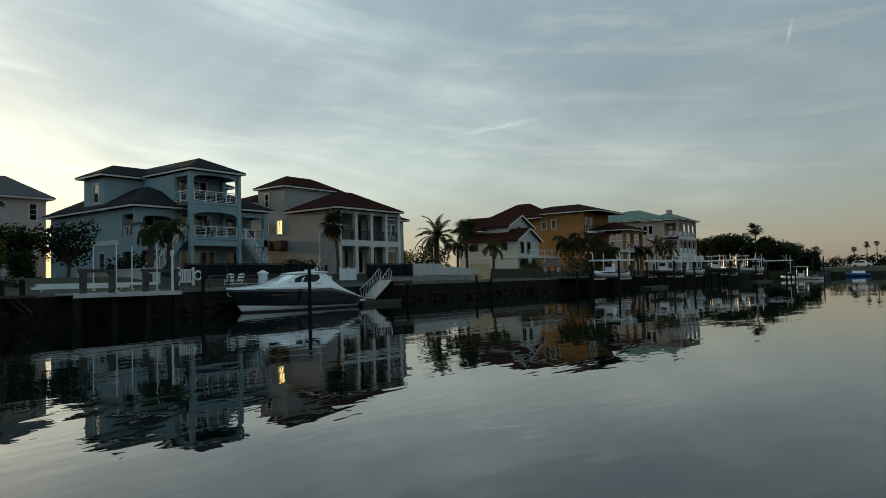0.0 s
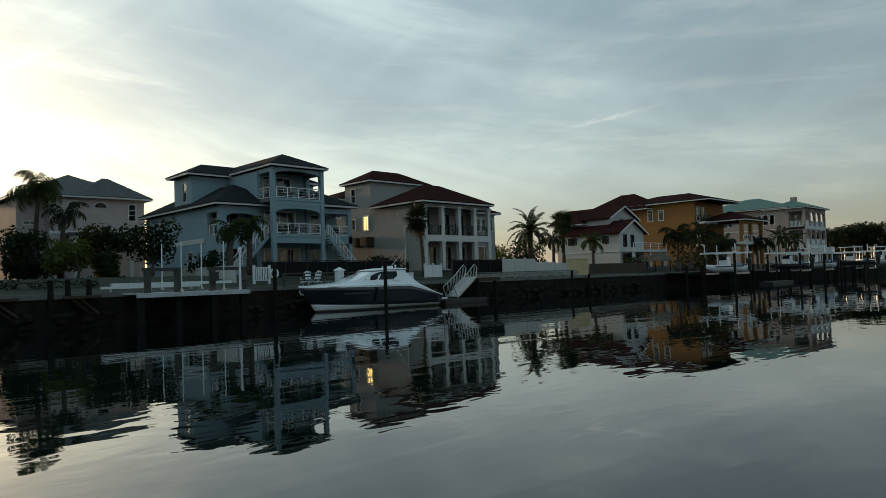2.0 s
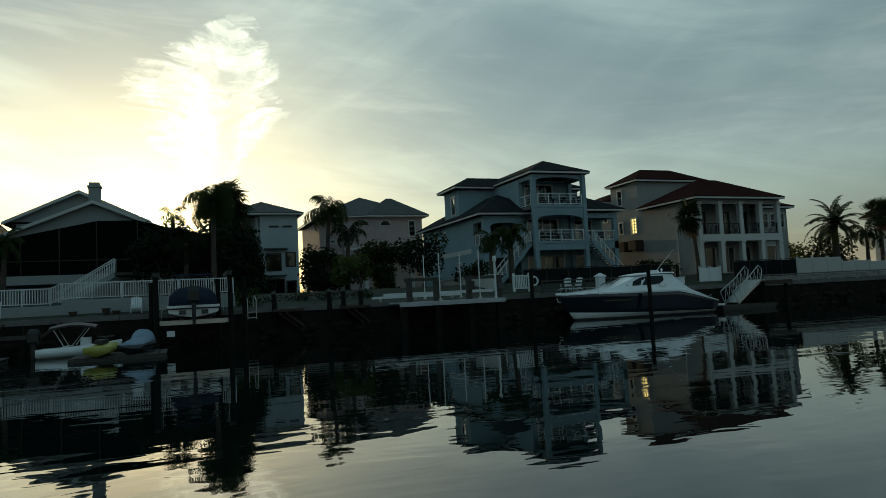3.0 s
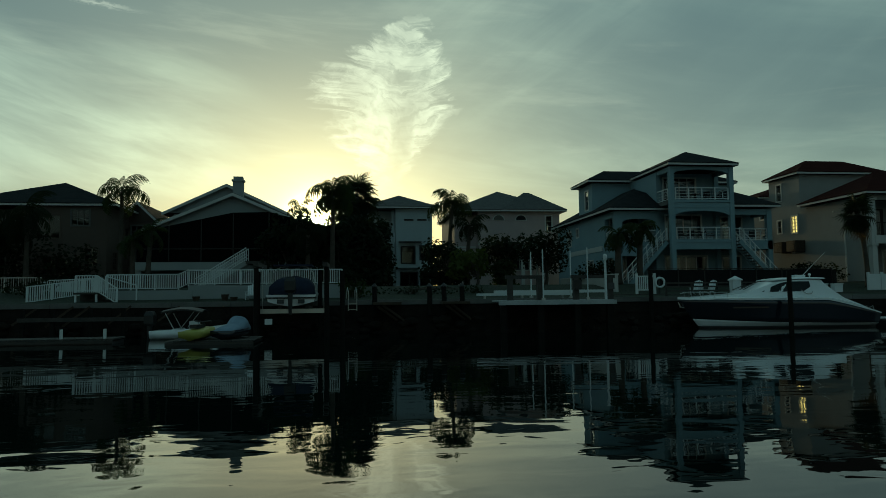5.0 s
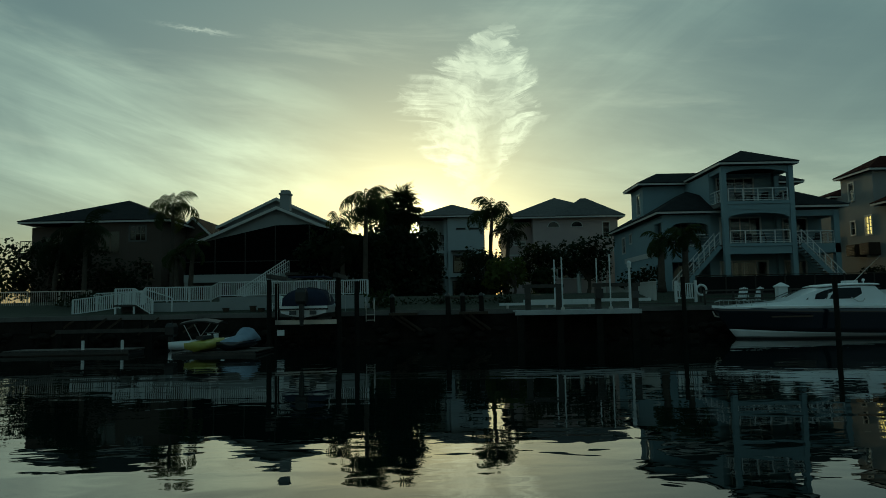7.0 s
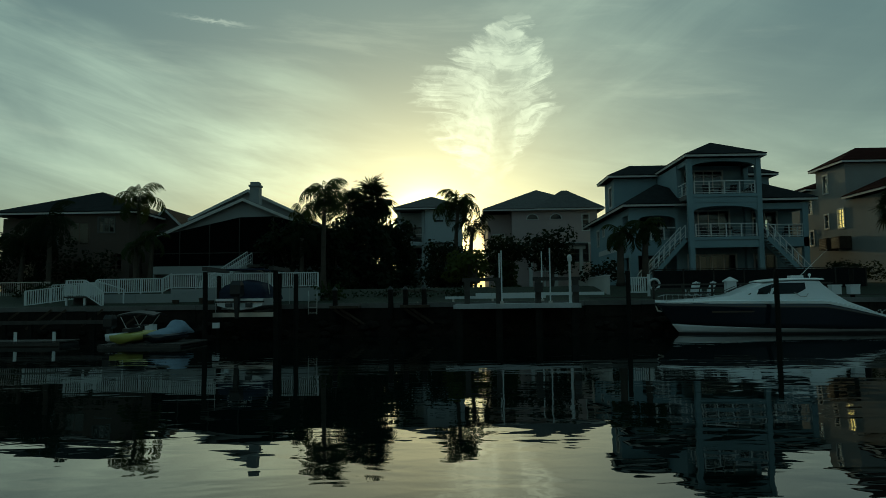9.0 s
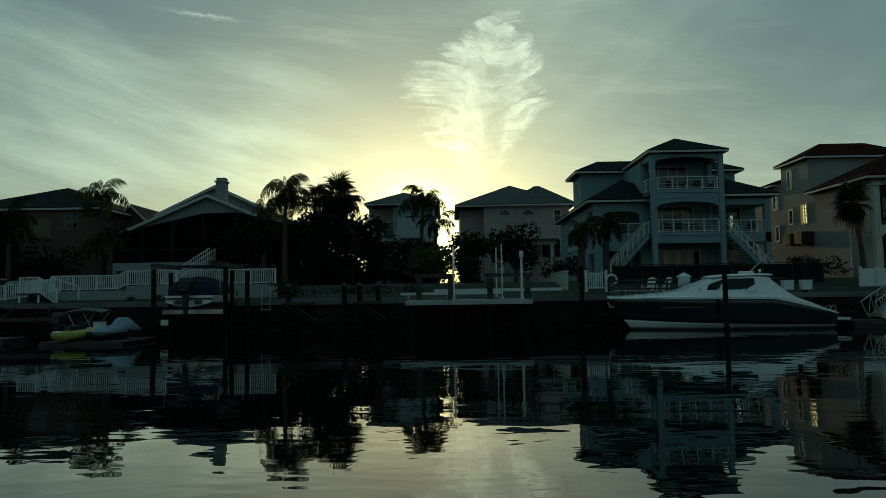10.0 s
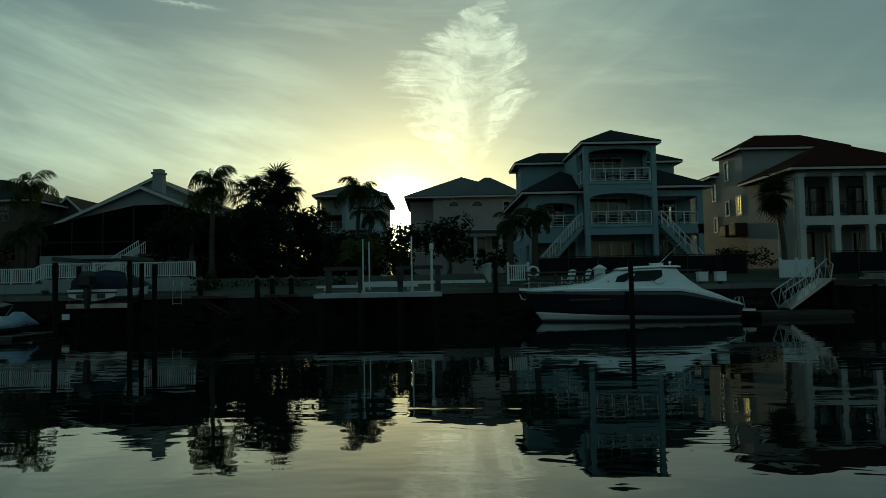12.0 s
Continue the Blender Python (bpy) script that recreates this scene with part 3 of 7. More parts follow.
# rough oyster-crusted rubble and stains along the foot of the wall
bm = bmesh.new()
rnd = random.Random(4)
for i in range(420):
    x = rnd.uniform(-30, 75)
    r = rnd.uniform(0.12, 0.38)
    y, z = WALL_Y - rnd.uniform(-0.1, 0.35), rnd.uniform(-0.5, 0.45)
    bmesh.ops.create_icosphere(bm, subdivisions=1, radius=r, matrix=Matrix.Translation((x, y, z)) @ Matrix.Diagonal((1.3, 0.8, 0.75, 1)) @ Euler((rnd.random() * 3, rnd.random() * 3, 0)).to_matrix().to_4x4())
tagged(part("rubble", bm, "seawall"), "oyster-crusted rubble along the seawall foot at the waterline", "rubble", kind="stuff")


# ---- blue-grey house with three balconies ----
def stair(house, x_top, x_bot, y0, y1, z_top, z_bot, tread_mat, wall_mat, rail_mat, n=16, posts=8, thick=0.06):
    """A straight outside stair along x, with stringers, treads and a sloping rail on each side."""
    me = mesh_of("tread", B(-0.16, 0.16, y0 + 0.05 - ORIGIN[house.name].y, y1 - 0.05 - ORIGIN[house.name].y, -0.05, 0), tread_mat)
    for i in range(n):
        t = (i + 0.5) / n
        share("tread", me, house, Matrix.Translation((x_top + (x_bot - x_top) * t - ORIGIN[house.name].x, 0, z_top + (z_bot - z_top) * t - ORIGIN[house.name].z)))
    for y in (y0, y1):
        bm = bmesh.new()
        beam(bm, (x_top, y, z_top - 0.12), (x_bot, y, z_bot - 0.12), 0.06, 0.32)
        part("stringer", bm, wall_mat, house)
        a, b = Vector((x_top, y, z_top)), Vector((x_bot, y, z_bot))
        bm = bmesh.new()
        up = Vector((0, 0, 0.95))
        beam(bm, a + up, b + up, 0.06)
        part("handrail", bm, rail_mat, house)
        k = posts
        pm = mesh_of("rail_post", B(-thick / 2, thick / 2, -thick / 2, thick / 2, 0, 0.95), rail_mat)
        for i in range(k + 1):
            share("rail_post", pm, house, Matrix.Translation(a.lerp(b, i / k) - ORIGIN[house.name]))
        for f in (0.3, 0.55):
            bm = bmesh.new()
            beam(bm, a + up * f, b + up * f, 0.025)
            part("wire", bm, rail_mat, house)


def arch_beam(house, mat_, x0, x1, y0, y1, z_spring, z_top, n=14, sag=0.35):
    """A beam between two posts whose underside is a flat arch."""
    bm = bmesh.new()
    low, high = [], []
    for y in (y0, y1):
        ring = []
        for i in range(n + 1):
            t = i / n
            ring.append((x0 + (x1 - x0) * t, y, z_spring + sag * math.sqrt(max(0, 1 - (2 * t - 1) ** 2))))
        ring += [(x1, y, z_top), (x0, y, z_top)]
        low.append(ring)
    loft(bm, low)
    part("arch_beam", bm, mat_, house)


def patio_chair(x, y, z, turn, material="black"):
    c = thing("patio_chair", "dark outdoor chair standing on a balcony", "chair", 0, 0, 0, group="balcony chairs")
    part("seat", B(-0.28, 0.28, -0.28, 0.28, 0.36, 0.44), material, c)
    bm = bmesh.new()
    loft(bm, [[(-0.28, 0.2, 0.44), (0.28, 0.2, 0.44), (0.28, 0.26, 0.44), (-0.28, 0.26, 0.44)], [(-0.26, 0.34, 0.95), (0.26, 0.34, 0.95), (0.26, 0.4, 0.95), (-0.26, 0.4, 0.95)]])
    part("backrest", bm, material, c)
    for sx in (-0.25, 0.25):
        for sy in (-0.25, 0.25):
            part("leg", B(sx - 0.02, sx + 0.02, sy - 0.02, sy + 0.02, 0, 0.36), material, c)
        part("armrest", B(sx - 0.03, sx + 0.03, -0.25, 0.25, 0.6, 0.64), material, c)
    c.matrix_basis = pose(x, y, z, 0, 0, turn)
    ORIGIN[c.name] = Vector((x, y, z))
    return c


def patio_table(x, y, z):
    c = thing("patio_table", "small dark round table on a balcony", "table", x, y, z)
    bm = bmesh.new()
    tube(bm, [(x, y, z + 0.68), (x, y, z + 0.72)], 0.45, 16)
    part("tabletop", bm, "black", c)
    bm = bmesh.new()
    tube(bm, [(x, y, z), (x, y, z + 0.68)], [0.2, 0.05], 8)
    part("pedestal", bm, "black", c)


def house_blue():
    h = thing("house", "three-storey blue-grey stucco house with balconies and dark hip roofs", "house", 37, 60, 2.4)
    S, G = "stucco_blue", 2.3
    F2, F3 = 5.85, 9.0
    # left wing, two storeys
    block(h, S, 30.8, 35.0, 57.6, 70.5, G, 8.35, front=[(31.3, 34.2, G + 0.1, 4.9, 2, 1), (31.4, 33.9, F2 + 0.05, 8.0, 3, 1, "trim", None)],
          left=[(66.2, 67.2, 6.3, 7.7, 1, 2), (63.9, 64.6, 7.0, 7.8, 1, 1), (60.2, 61.2, 3.2, 4.6, 1, 2)], floors=(F2, G + 0.1))
    # veranda of the left wing with an arched end
    bm = bmesh.new()
    wall_cells(bm, "y", 55.1, 57.6, G, 8.35, 30.8, 31.05, [(55.45, 57.2, F2, 7.85), (55.5, 57.2, G, 4.6)])
    part("wall", bm, S, h)
    bm = bmesh.new()
    wall_cells(bm, "x", 31.05, 34.5, G, 8.35, 55.1, 55.35, [(31.5, 34.3, F2, 7.9), (31.4, 34.3, G, 4.7)])
    part("wall", bm, S, h)
    arch_beam(h, S, 31.5, 34.3, 55.12, 55.33, 7.45, 7.9, sag=0.3)
    railing(h, (30.95, 55.5, F2), (30.95, 57.15, F2), 0.95, 0.8, "vinyl", wires=3)
    part("floor_slab", B(31.05, 34.5, 55.35, 57.6, F2 - 0.25, F2), "concrete", h)
    railing(h, (31.5, 55.2, F2), (34.4, 55.2, F2), 0.95, 0.95, "vinyl", wires=3)
    # white belt along the side wall
    part("belt", B(30.76, 30.796, 57.8, 66.5, 5.3, 5.72), "trim", h)
    # upper storey set back
    block(h, S, 31.0, 44.0, 60.7, 64.3, 8.0, 11.55, left=[(61.6, 62.5, 9.3, 11.0, 1, 2)], front=[(41.6, 42.8, 9.3, 10.9, 1, 2)])
    # main body
    block(h, S, 34.6, 40.1, 55.8, 70.4, G, 11.6, front=[(35.4, 39.0, G + 0.1, 4.7, 4, 1), (35.5, 38.6, F2 + 0.05, 8.1, 4, 1, "trim"), (35.4, 38.2, F3 + 0.05, 11.2, 4, 1, "trim")], floors=(F2, F3))
    for x0, x1, z0, z1 in ((36.4, 36.9, G + 0.15, 4.6), (35.6, 36.1, F2 + 0.1, 8.0), (38.0, 38.5, F2 + 0.1, 8.0), (35.5, 36.0, F3 + 0.1, 11.1), (37.2, 37.7, G + 0.15, 4.6)):
        part("curtain", B(x0, x1, 56.25, 56.3, z0, z1), "curtain", h)
    # right wing
    block(h, S, 40.1, 43.6, 56.2, 70.0, G, 8.45, front=[(40.6, 42.4, F2 + 0.05, 8.0, 2, 1), (40.6, 42.2, G + 0.1, 4.7, 2, 1)], right=[(60, 61.2, 6.6, 7.9, 1, 2)], floors=(F2,))
    for z0, z1 in ((G, 8.4),):
        for y in (53.75,):
            part("post", B(43.2, 43.6, y, y + 0.4, z0, z1), S, h)
    part("beam", B(40.1, 43.2, 53.8, 54.1, 7.95, 8.4), S, h)
    part("beam", B(43.25, 43.55, 54.15, 56.2, 7.95, 8.4), S, h)
    part("floor_slab", B(40.1, 43.6, 53.75, 56.2, F2 - 0.7, F2), S, h)
    railing(h, (40.2, 53.85, F2), (43.2, 53.85, F2), 0.95, 0.95, "vinyl", wires=3)
    railing(h, (43.45, 54.2, F2), (43.45, 56.1, F2), 0.95, 0.95, "vinyl", wires=3)
    # balcony tower
    for x in (34.62, 39.6):
        part("post", B(x, x + 0.36, 52.95, 53.35, G, 11.65), S, h)
    for x in (34.6, 39.7):
        part("pilaster", B(x, x + 0.35, 55.4, 55.8, G, 11.6), S, h)
    for z, d in ((F2, 0.75), (F3, 0.6)):
        part("floor_slab", B(34.6, 40.0, 53.42, 55.8, z - 0.3, z), "concrete", h)
        part("edge_beam", B(34.98, 39.6, 52.96, 53.4, z - 0.18, z + 0.03), S, h)
        part("beam", B(34.98, 39.6, 53.02, 53.32, z - d, z - 0.19), S, h)
        railing(h, (35.1, 53.05, z + 0.03), (39.5, 53.05, z + 0.03), 0.95, 1.1, "vinyl", wires=3)
    railing(h, (34.7, 53.5, F3), (34.7, 55.6, F3), 0.95, 1.0, "vinyl", wires=3)
    railing(h, (39.9, 53.5, F3), (39.9, 55.6, F3), 0.95, 1.0, "vinyl", wires=3)
    arch_beam(h, S, 34.98, 39.6, 53.05, 53.3, 7.75, 8.42, sag=0.4)
    arch_beam(h, S, 34.98, 39.6, 53.05, 53.3, 11.1, 11.68, sag=0.35)
    for x in (34.68, 39.7):
        part("beam", B(x, x + 0.25, 53.4, 55.8, 11.3, 11.66), S, h)
    # stairs down to the pool deck
    stair(h, 34.5, 31.2, 53.5, 54.6, F2, G, "concrete", S, "vinyl")
    stair(h, 40.1, 43.4, 52.6, 53.7, F2, G, "concrete", S, "vinyl")
    # roofs
    hip(h, "shingle", 30.2, 37.4, 54.5, 71.2, 8.55, 2.1)
    hip(h, "shingle", 38.0, 44.2, 53.3, 70.8, 8.7, 1.7)
    hip(h, "shingle", 30.4, 44.6, 60.1, 64.9, 11.75, 1.25)
    hip(h, "shingle", 34.35, 40.3, 52.6, 71.0, 11.9, 1.5)
    # round iron ornament on the upper balcony
    bm = bmesh.new()
    for r in (0.62, 0.38):
        tube(bm, [(35.0 + 0.0, 54.2 + r * math.cos(a), 10.25 + r * math.sin(a)) for a in [k * math.tau / 20 for k in range(21)]], 0.03, 5, cap=False)
    part("ornament", bm, "bronze", h, "dark round iron scroll hung at the balcony end")
    for x, y, z, t in ((36.3, 54.3, F2, 20), (37.0, 54.5, F2, -30), (38.6, 54.4, F2, 60), (36.6, 54.4, F3, 10), (38.4, 54.6, F3, -50), (41.0, 54.9, F2, 15), (42.6, 55.0, F2, -40), (32.2, 56.4, F2, 20), (33.4, 56.3, F2, -30)):
        patio_chair(x, y, z, t)
    patio_table(37.8, 54.4, F2)
    patio_table(37.5, 54.5, F3)


house_blue()


# ---- cream house with red-brown roofs and a colonnade ----
def house_cream():
    h = thing("house", "cream stucco house with red-brown tile roofs and a white colonnade", "house", 53, 57, 2.5)
    S, G, F2 = "stucco_cream", 2.4, 5.75
    part("wall", B(47.65, 47.95, 48.4, 51.0, G, 8.75), S, h)
    block(h, S, 47.65, 56.6, 51.0, 55.9, G, 8.75, front=[(49.2, 50.2, G + 0.1, 4.8, 1, 1, "bronze"), (51.0, 52.0, G + 0.1, 4.8, 1, 1), (53.0, 54.2, G + 0.1, 4.8, 2, 1), (55.0, 56.2, G + 0.1, 4.8, 2, 1), (50.1, 51.1, F2 + 0.05, 8.0, 1, 1, "bronze"), (52.8, 53.9, F2 + 0.05, 8.0, 2, 1, "bronze"), (55.0, 56.0, F2 + 0.05, 8.0, 1, 1, "bronze")], floors=(F2,))
    block(h, S, 47.65, 55.8, 55.9, 60.2, G, 11.7, left=[(56.3, 57.15, 6.75, 8.2, 2, 5, "trim", lit), (58.5, 59.1, 6.9, 8.0, 1, 2), (58.4, 59.1, 9.75, 11.2, 1, 2)], floors=(F2, 9.0))
    # lower rear wing
    block(h, S, 47.65, 59.0, 60.2, 69.0, G, 10.3, left=[(60.9, 61.5, 5.7, 6.9, 1, 2), (61.0, 61.7, 8.4, 9.7, 1, 2), (65.0, 65.9, 5.6, 6.9, 1, 2)], floors=(F2,))
    block(h, S, 56.6, 60.2, 50.2, 60.0, G, 8.3, front=[(57.1, 57.8, 6.5, 7.8, 1, 2), (58.1, 58.8, 6.5, 7.8, 1, 2), (59.1, 59.8, 6.5, 7.8, 1, 2), (57.4, 59.4, G + 0.3, 4.8, 2, 1)])
    xs = [47.9, 50.2, 52.5, 54.75, 56.85]
    cm = mesh_of("column", B(-0.2, 0.2, -0.2, 0.2, G - ORIGIN[h.name].z, 8.6 - ORIGIN[h.name].z), "trim")
    for x in xs:
        share("column", cm, h, Matrix.Translation((x - 53, 48.2 - 57, 0)))
        for z0, z1, w in ((8.36, 8.6, 0.28), (F2 - 0.75, F2 - 0.62, 0.26)):
            part("capital", B(x - w, x + w, 48.2 - w, 48.2 + w, z0, z1), "trim", h)
    part("floor_slab", B(47.95, 57.05, 47.95, 51.0, F2 - 0.6, F2), "trim", h)
    part("beam", B(47.65, 57.05, 48.05, 48.35, 8.4, 8.8), S, h)
    for a, b in zip(xs, xs[1:]):
        railing(h, (a + 0.22, 48.15, F2), (b - 0.22, 48.15, F2), 0.95, 2.0, "bronze", baluster=0.14, bw=0.02, post=0.04)
    # low garden screen wall with an arched head beside the corner column
    arch_beam(h, S, 47.7, 47.9, 48.42, 50.98, 4.6, F2 - 0.6, sag=0.1)
    hip(h, "tile_red", 46.95, 57.1, 47.4, 55.4, 8.95, 2.15)
    hip(h, "tile_red", 47.2, 56.0, 55.45, 60.6, 11.85, 1.45)
    hip(h, "tile_red", 56.5, 60.8, 49.7, 60.4, 8.45, 1.0)
    hip(h, "tile_red", 47.0, 59.5, 60.7, 69.6, 10.45, 1.6)
    part("downpipe", B(47.56, 47.645, 50.6, 50.69, G, 6.6), "trim", h)
    part("wall_lamp", B(47.45, 47.645, 51.6, 51.75, 7.9, 8.02), "trim", h)
    for y0 in (55.4, 57.2):
        ac = thing("air_conditioner", "boxy rust-brown outdoor air-conditioning unit on a wall bracket", "air conditioner", 47.2, y0, 5.2, group="wall units")
        part("casing", B(46.7, 47.6, y0, y0 + 1.2, 5.1, 6.0), "dockwood", ac)
        part("bracket", B(46.7, 47.64, y0 + 0.1, y0 + 0.2, 5.0, 5.1), "bronze", ac)
        bm = bmesh.new()
        for k in range(6):
            box(bm, 46.67, 46.698, y0 + 0.1, y0 + 1.1, 5.18 + k * 0.13, 5.22 + k * 0.13)
        part("grille", bm, "bronze", ac)
    for x, y, z, t in ((49.0, 49.6, F2, 20), (51.4, 49.5, F2, -20), (53.5, 49.6, F2, 40), (55.8, 49.5, F2, 0)):
        patio_chair(x, y, z, t)


house_cream()


# ---- pink-grey house behind the boat lift ----
def arched_window(h, x0, x1, y, z0, z1, mat_="trim", n=10):
    bm = bmesh.new()
    cx, r = (x0 + x1) / 2, (x1 - x0) / 2
    loft(bm, [[(cx + (r + 0.08) * math.cos(a), c, z0 + (z1 - z0 + 0.08) * math.sin(a)) for a in [math.pi * k / n for k in range(n + 1)]] for c in (y - 0.05, y - 0.005)])
    f = part("window", bm, mat_, h)
    bm = bmesh.new()
    loft(bm, [[(cx + (r - 0.03) * math.cos(a), c, z0 + 0.05 + (z1 - z0 - 0.08) * math.sin(a)) for a in [math.pi * k / n for k in range(n + 1)]] for c in (y - 0.075, y - 0.052)])
    part("pane", bm, "tinted", f)


def house_pink():
    h = thing("house", "pink-grey stucco three-storey house with a grey shingle hip roof", "house", 27, 81, 2.4)
    S, G = "stucco_pink", 2.3
    block(h, S, 23.5, 32.6, 75.8, 88.5, G, 11.0, front=[(31.0, 31.7, 8.7, 10.4, 1, 3), (26.0, 29.0, 4.4, 6.6, 3, 1), (29.6, 31.6, 5.3, 7.2, 2, 2)], right=[(80, 81, 8.5, 10, 1, 2)], floors=(5.4, 8.4))
    block(h, S, 21.0, 23.5, 77.4, 88.5, G, 10.7, front=[(21.5, 23.0, 5.2, 6.8, 2, 1), (21.6, 22.8, 8.2, 8.5, 2, 1)], floors=(5.4, 8.4))
    arched_window(h, 25.1, 26.3, 75.8, 9.9, 10.5)
    arched_window(h, 27.6, 28.8, 75.8, 9.9, 10.5)
    part("belt", B(23.4, 32.7, 75.7, 75.78, 7.2, 7.45), "trim", h)
    # roofed veranda
    for x in (25.0, 27.6, 30.2):
        part("post", B(x, x + 0.35, 73.4, 73.75, G, 6.9), "trim", h)
    part("veranda_roof", B(24.4, 31.0, 72.9, 75.68, 6.9, 7.15), "shingle_grey", h)
    part("veranda_beam", B(24.6, 30.8, 73.3, 73.5, 6.55, 6.9), "trim", h)
    part("belt", B(20.9, 23.4, 77.3, 77.38, 7.0, 7.15), "trim", h)
    hip(h, "shingle_grey", 20.4, 33.2, 75.2, 89.2, 11.0, 3.0)
    hip(h, "shingle_grey", 25.8, 33.3, 75.1, 82.0, 11.02, 2.4)


house_pink()


def house_pale():
    h = thing("house", "pale blue-grey stucco house with narrow front and hip roof", "house", 15.5, 80, 2.4)
    S, G = "stucco_pale", 2.3
    block(h, S, 14.3, 18.2, 74.6, 87.5, G, 11.0, front=[(14.9, 16.3, 5.2, 6.9, 1, 1, "bronze"), (16.9, 17.8, 5.6, 7.0, 1, 1, "bronze"), (14.8, 16.6, 2.4, 4.2, 2, 1, "bronze"), (16.9, 17.8, 2.5, 4.0, 1, 1, "bronze")], right=[(78, 79, 8, 9.2, 1, 2, "bronze")], floors=(4.8, 7.4))
    block(h, S, 11.4, 14.3, 77.0, 87.5, G, 11.0, front=[(11.8, 13.8, 5.0, 7.0, 2, 1, "bronze"), (11.8, 13.8, 7.6, 9.3, 2, 1, "bronze")], floors=(4.8, 7.4))
    for z in (7.5, 4.8):
        part("balcony_slab", B(11.2, 14.28, 75.0, 77.0, z - 0.25, z), S, h)
        railing(h, (11.3, 75.1, z), (14.2, 75.1, z), 0.95, 1.4, "vinyl", wires=3)
    for x in (11.3, 13.9):
        part("post", B(x, x + 0.3, 75.05, 75.35, G, 10.9), S, h)
    for z0, x0, x1 in ((7.35, 14.6, 17.0), (4.55, 14.5, 16.8)):
        part("awning", B(x0, x1, 74.1, 74.58, z0, z0 + 0.14), "shingle_grey", h)
    for x in (15.2, 16.6):
        part("vent", B(x, x + 1.0, 74.53, 74.585, 9.7, 9.88), "bronze", h)
    hip(h, "shingle_grey", 10.9, 18.8, 74.0, 88.1, 11.15, 1.75)


house_pale()


# ---- grey gabled house with a screened porch, chimney and white deck rails ----
def house_gabled():
    h = thing("house", "grey gabled house with a black screened porch and chimney", "house", 0.6, 62, 2.0)
    S, G = "stucco_grey", 1.9
    block(h, S, -5.9, 7.1, 59.0, 74.0, G, 6.75, front=[(-4.5, -1.0, 4.6, 6.6, 3, 1, "bronze"), (1.5, 5.0, 4.6, 6.6, 3, 1, "bronze"), (-4.5, 6.0, G, 3.6)], floors=(4.3,))
    gable(h, "shingle_grey", S, -5.9, 7.1, 57.2, 66.0, 6.95, 2.75, over=0.45)
    block(h, S, -5.6, 4.0, 64.0, 74.0, 6.6, 9.0, front=[(-4.6, -3.6, 8.2, 8.9, 2, 1)])
    gable(h, "shingle_grey", S, -6.1, 3.9, 63.9, 74.2, 9.15, 2.35, over=0.4)
    bm = bmesh.new()
    box(bm, -0.1, 0.72, 60.8, 61.6, 8.6, 11.45)
    box(bm, -0.18, 0.8, 60.72, 61.68, 11.45, 11.6)
    box(bm, -0.06, 0.68, 60.84, 61.56, 11.6, 11.85)
    part("chimney", bm, S, h)
    # screened porch on posts
    part("porch_floor", B(-5.9, 8.4, 54.6, 59.0, 3.75, 4.35), S, h)
    for x in (-5.9, -1.2, 3.2, 7.8):
        part("post", B(x, x + 0.4, 54.7, 55.1, G, 3.75), S, h)
    # opaque black sheets stand in for the shaded interior behind see-through mesh
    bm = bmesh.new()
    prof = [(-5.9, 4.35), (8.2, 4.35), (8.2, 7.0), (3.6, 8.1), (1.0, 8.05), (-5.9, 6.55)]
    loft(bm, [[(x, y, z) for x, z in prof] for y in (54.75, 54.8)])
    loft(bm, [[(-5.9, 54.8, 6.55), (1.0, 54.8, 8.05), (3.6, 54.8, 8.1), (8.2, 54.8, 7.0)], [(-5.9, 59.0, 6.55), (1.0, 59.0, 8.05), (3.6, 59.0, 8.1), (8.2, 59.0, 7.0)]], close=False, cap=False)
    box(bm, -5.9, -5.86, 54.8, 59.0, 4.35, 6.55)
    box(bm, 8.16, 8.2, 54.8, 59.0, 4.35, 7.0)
    part("porch_screen", bm, "screen", h, "opaque insect screen with the porch's inner shade in its black, on a dark frame")
    bm = bmesh.new()
    for x in (-5.9, -3.6, -1.3, 1.0, 3.6, 5.7, 8.13):
        zt = 6.55 + (x + 5.9) * 0.217 if x <= 1 else (8.1 if x <= 3.6 else 8.1 - (x - 3.6) * 0.234)
        box(bm, x, x + 0.07, 54.68, 54.745, 4.35, zt)
    box(bm, -5.9, 8.2, 54.69, 54.74, 5.3, 5.37)
    part("porch_frame", bm, "bronze", h)
    stair(h, 2.3, -1.2, 52.6, 53.8, 4.3, 2.1, "wood", "stucco_grey", "vinyl", n=12, posts=24, thick=0.035)
    part("landing", B(2.3, 3.9, 52.5, 54.6, 4.1, 4.3), "wood", h)


house_gabled()


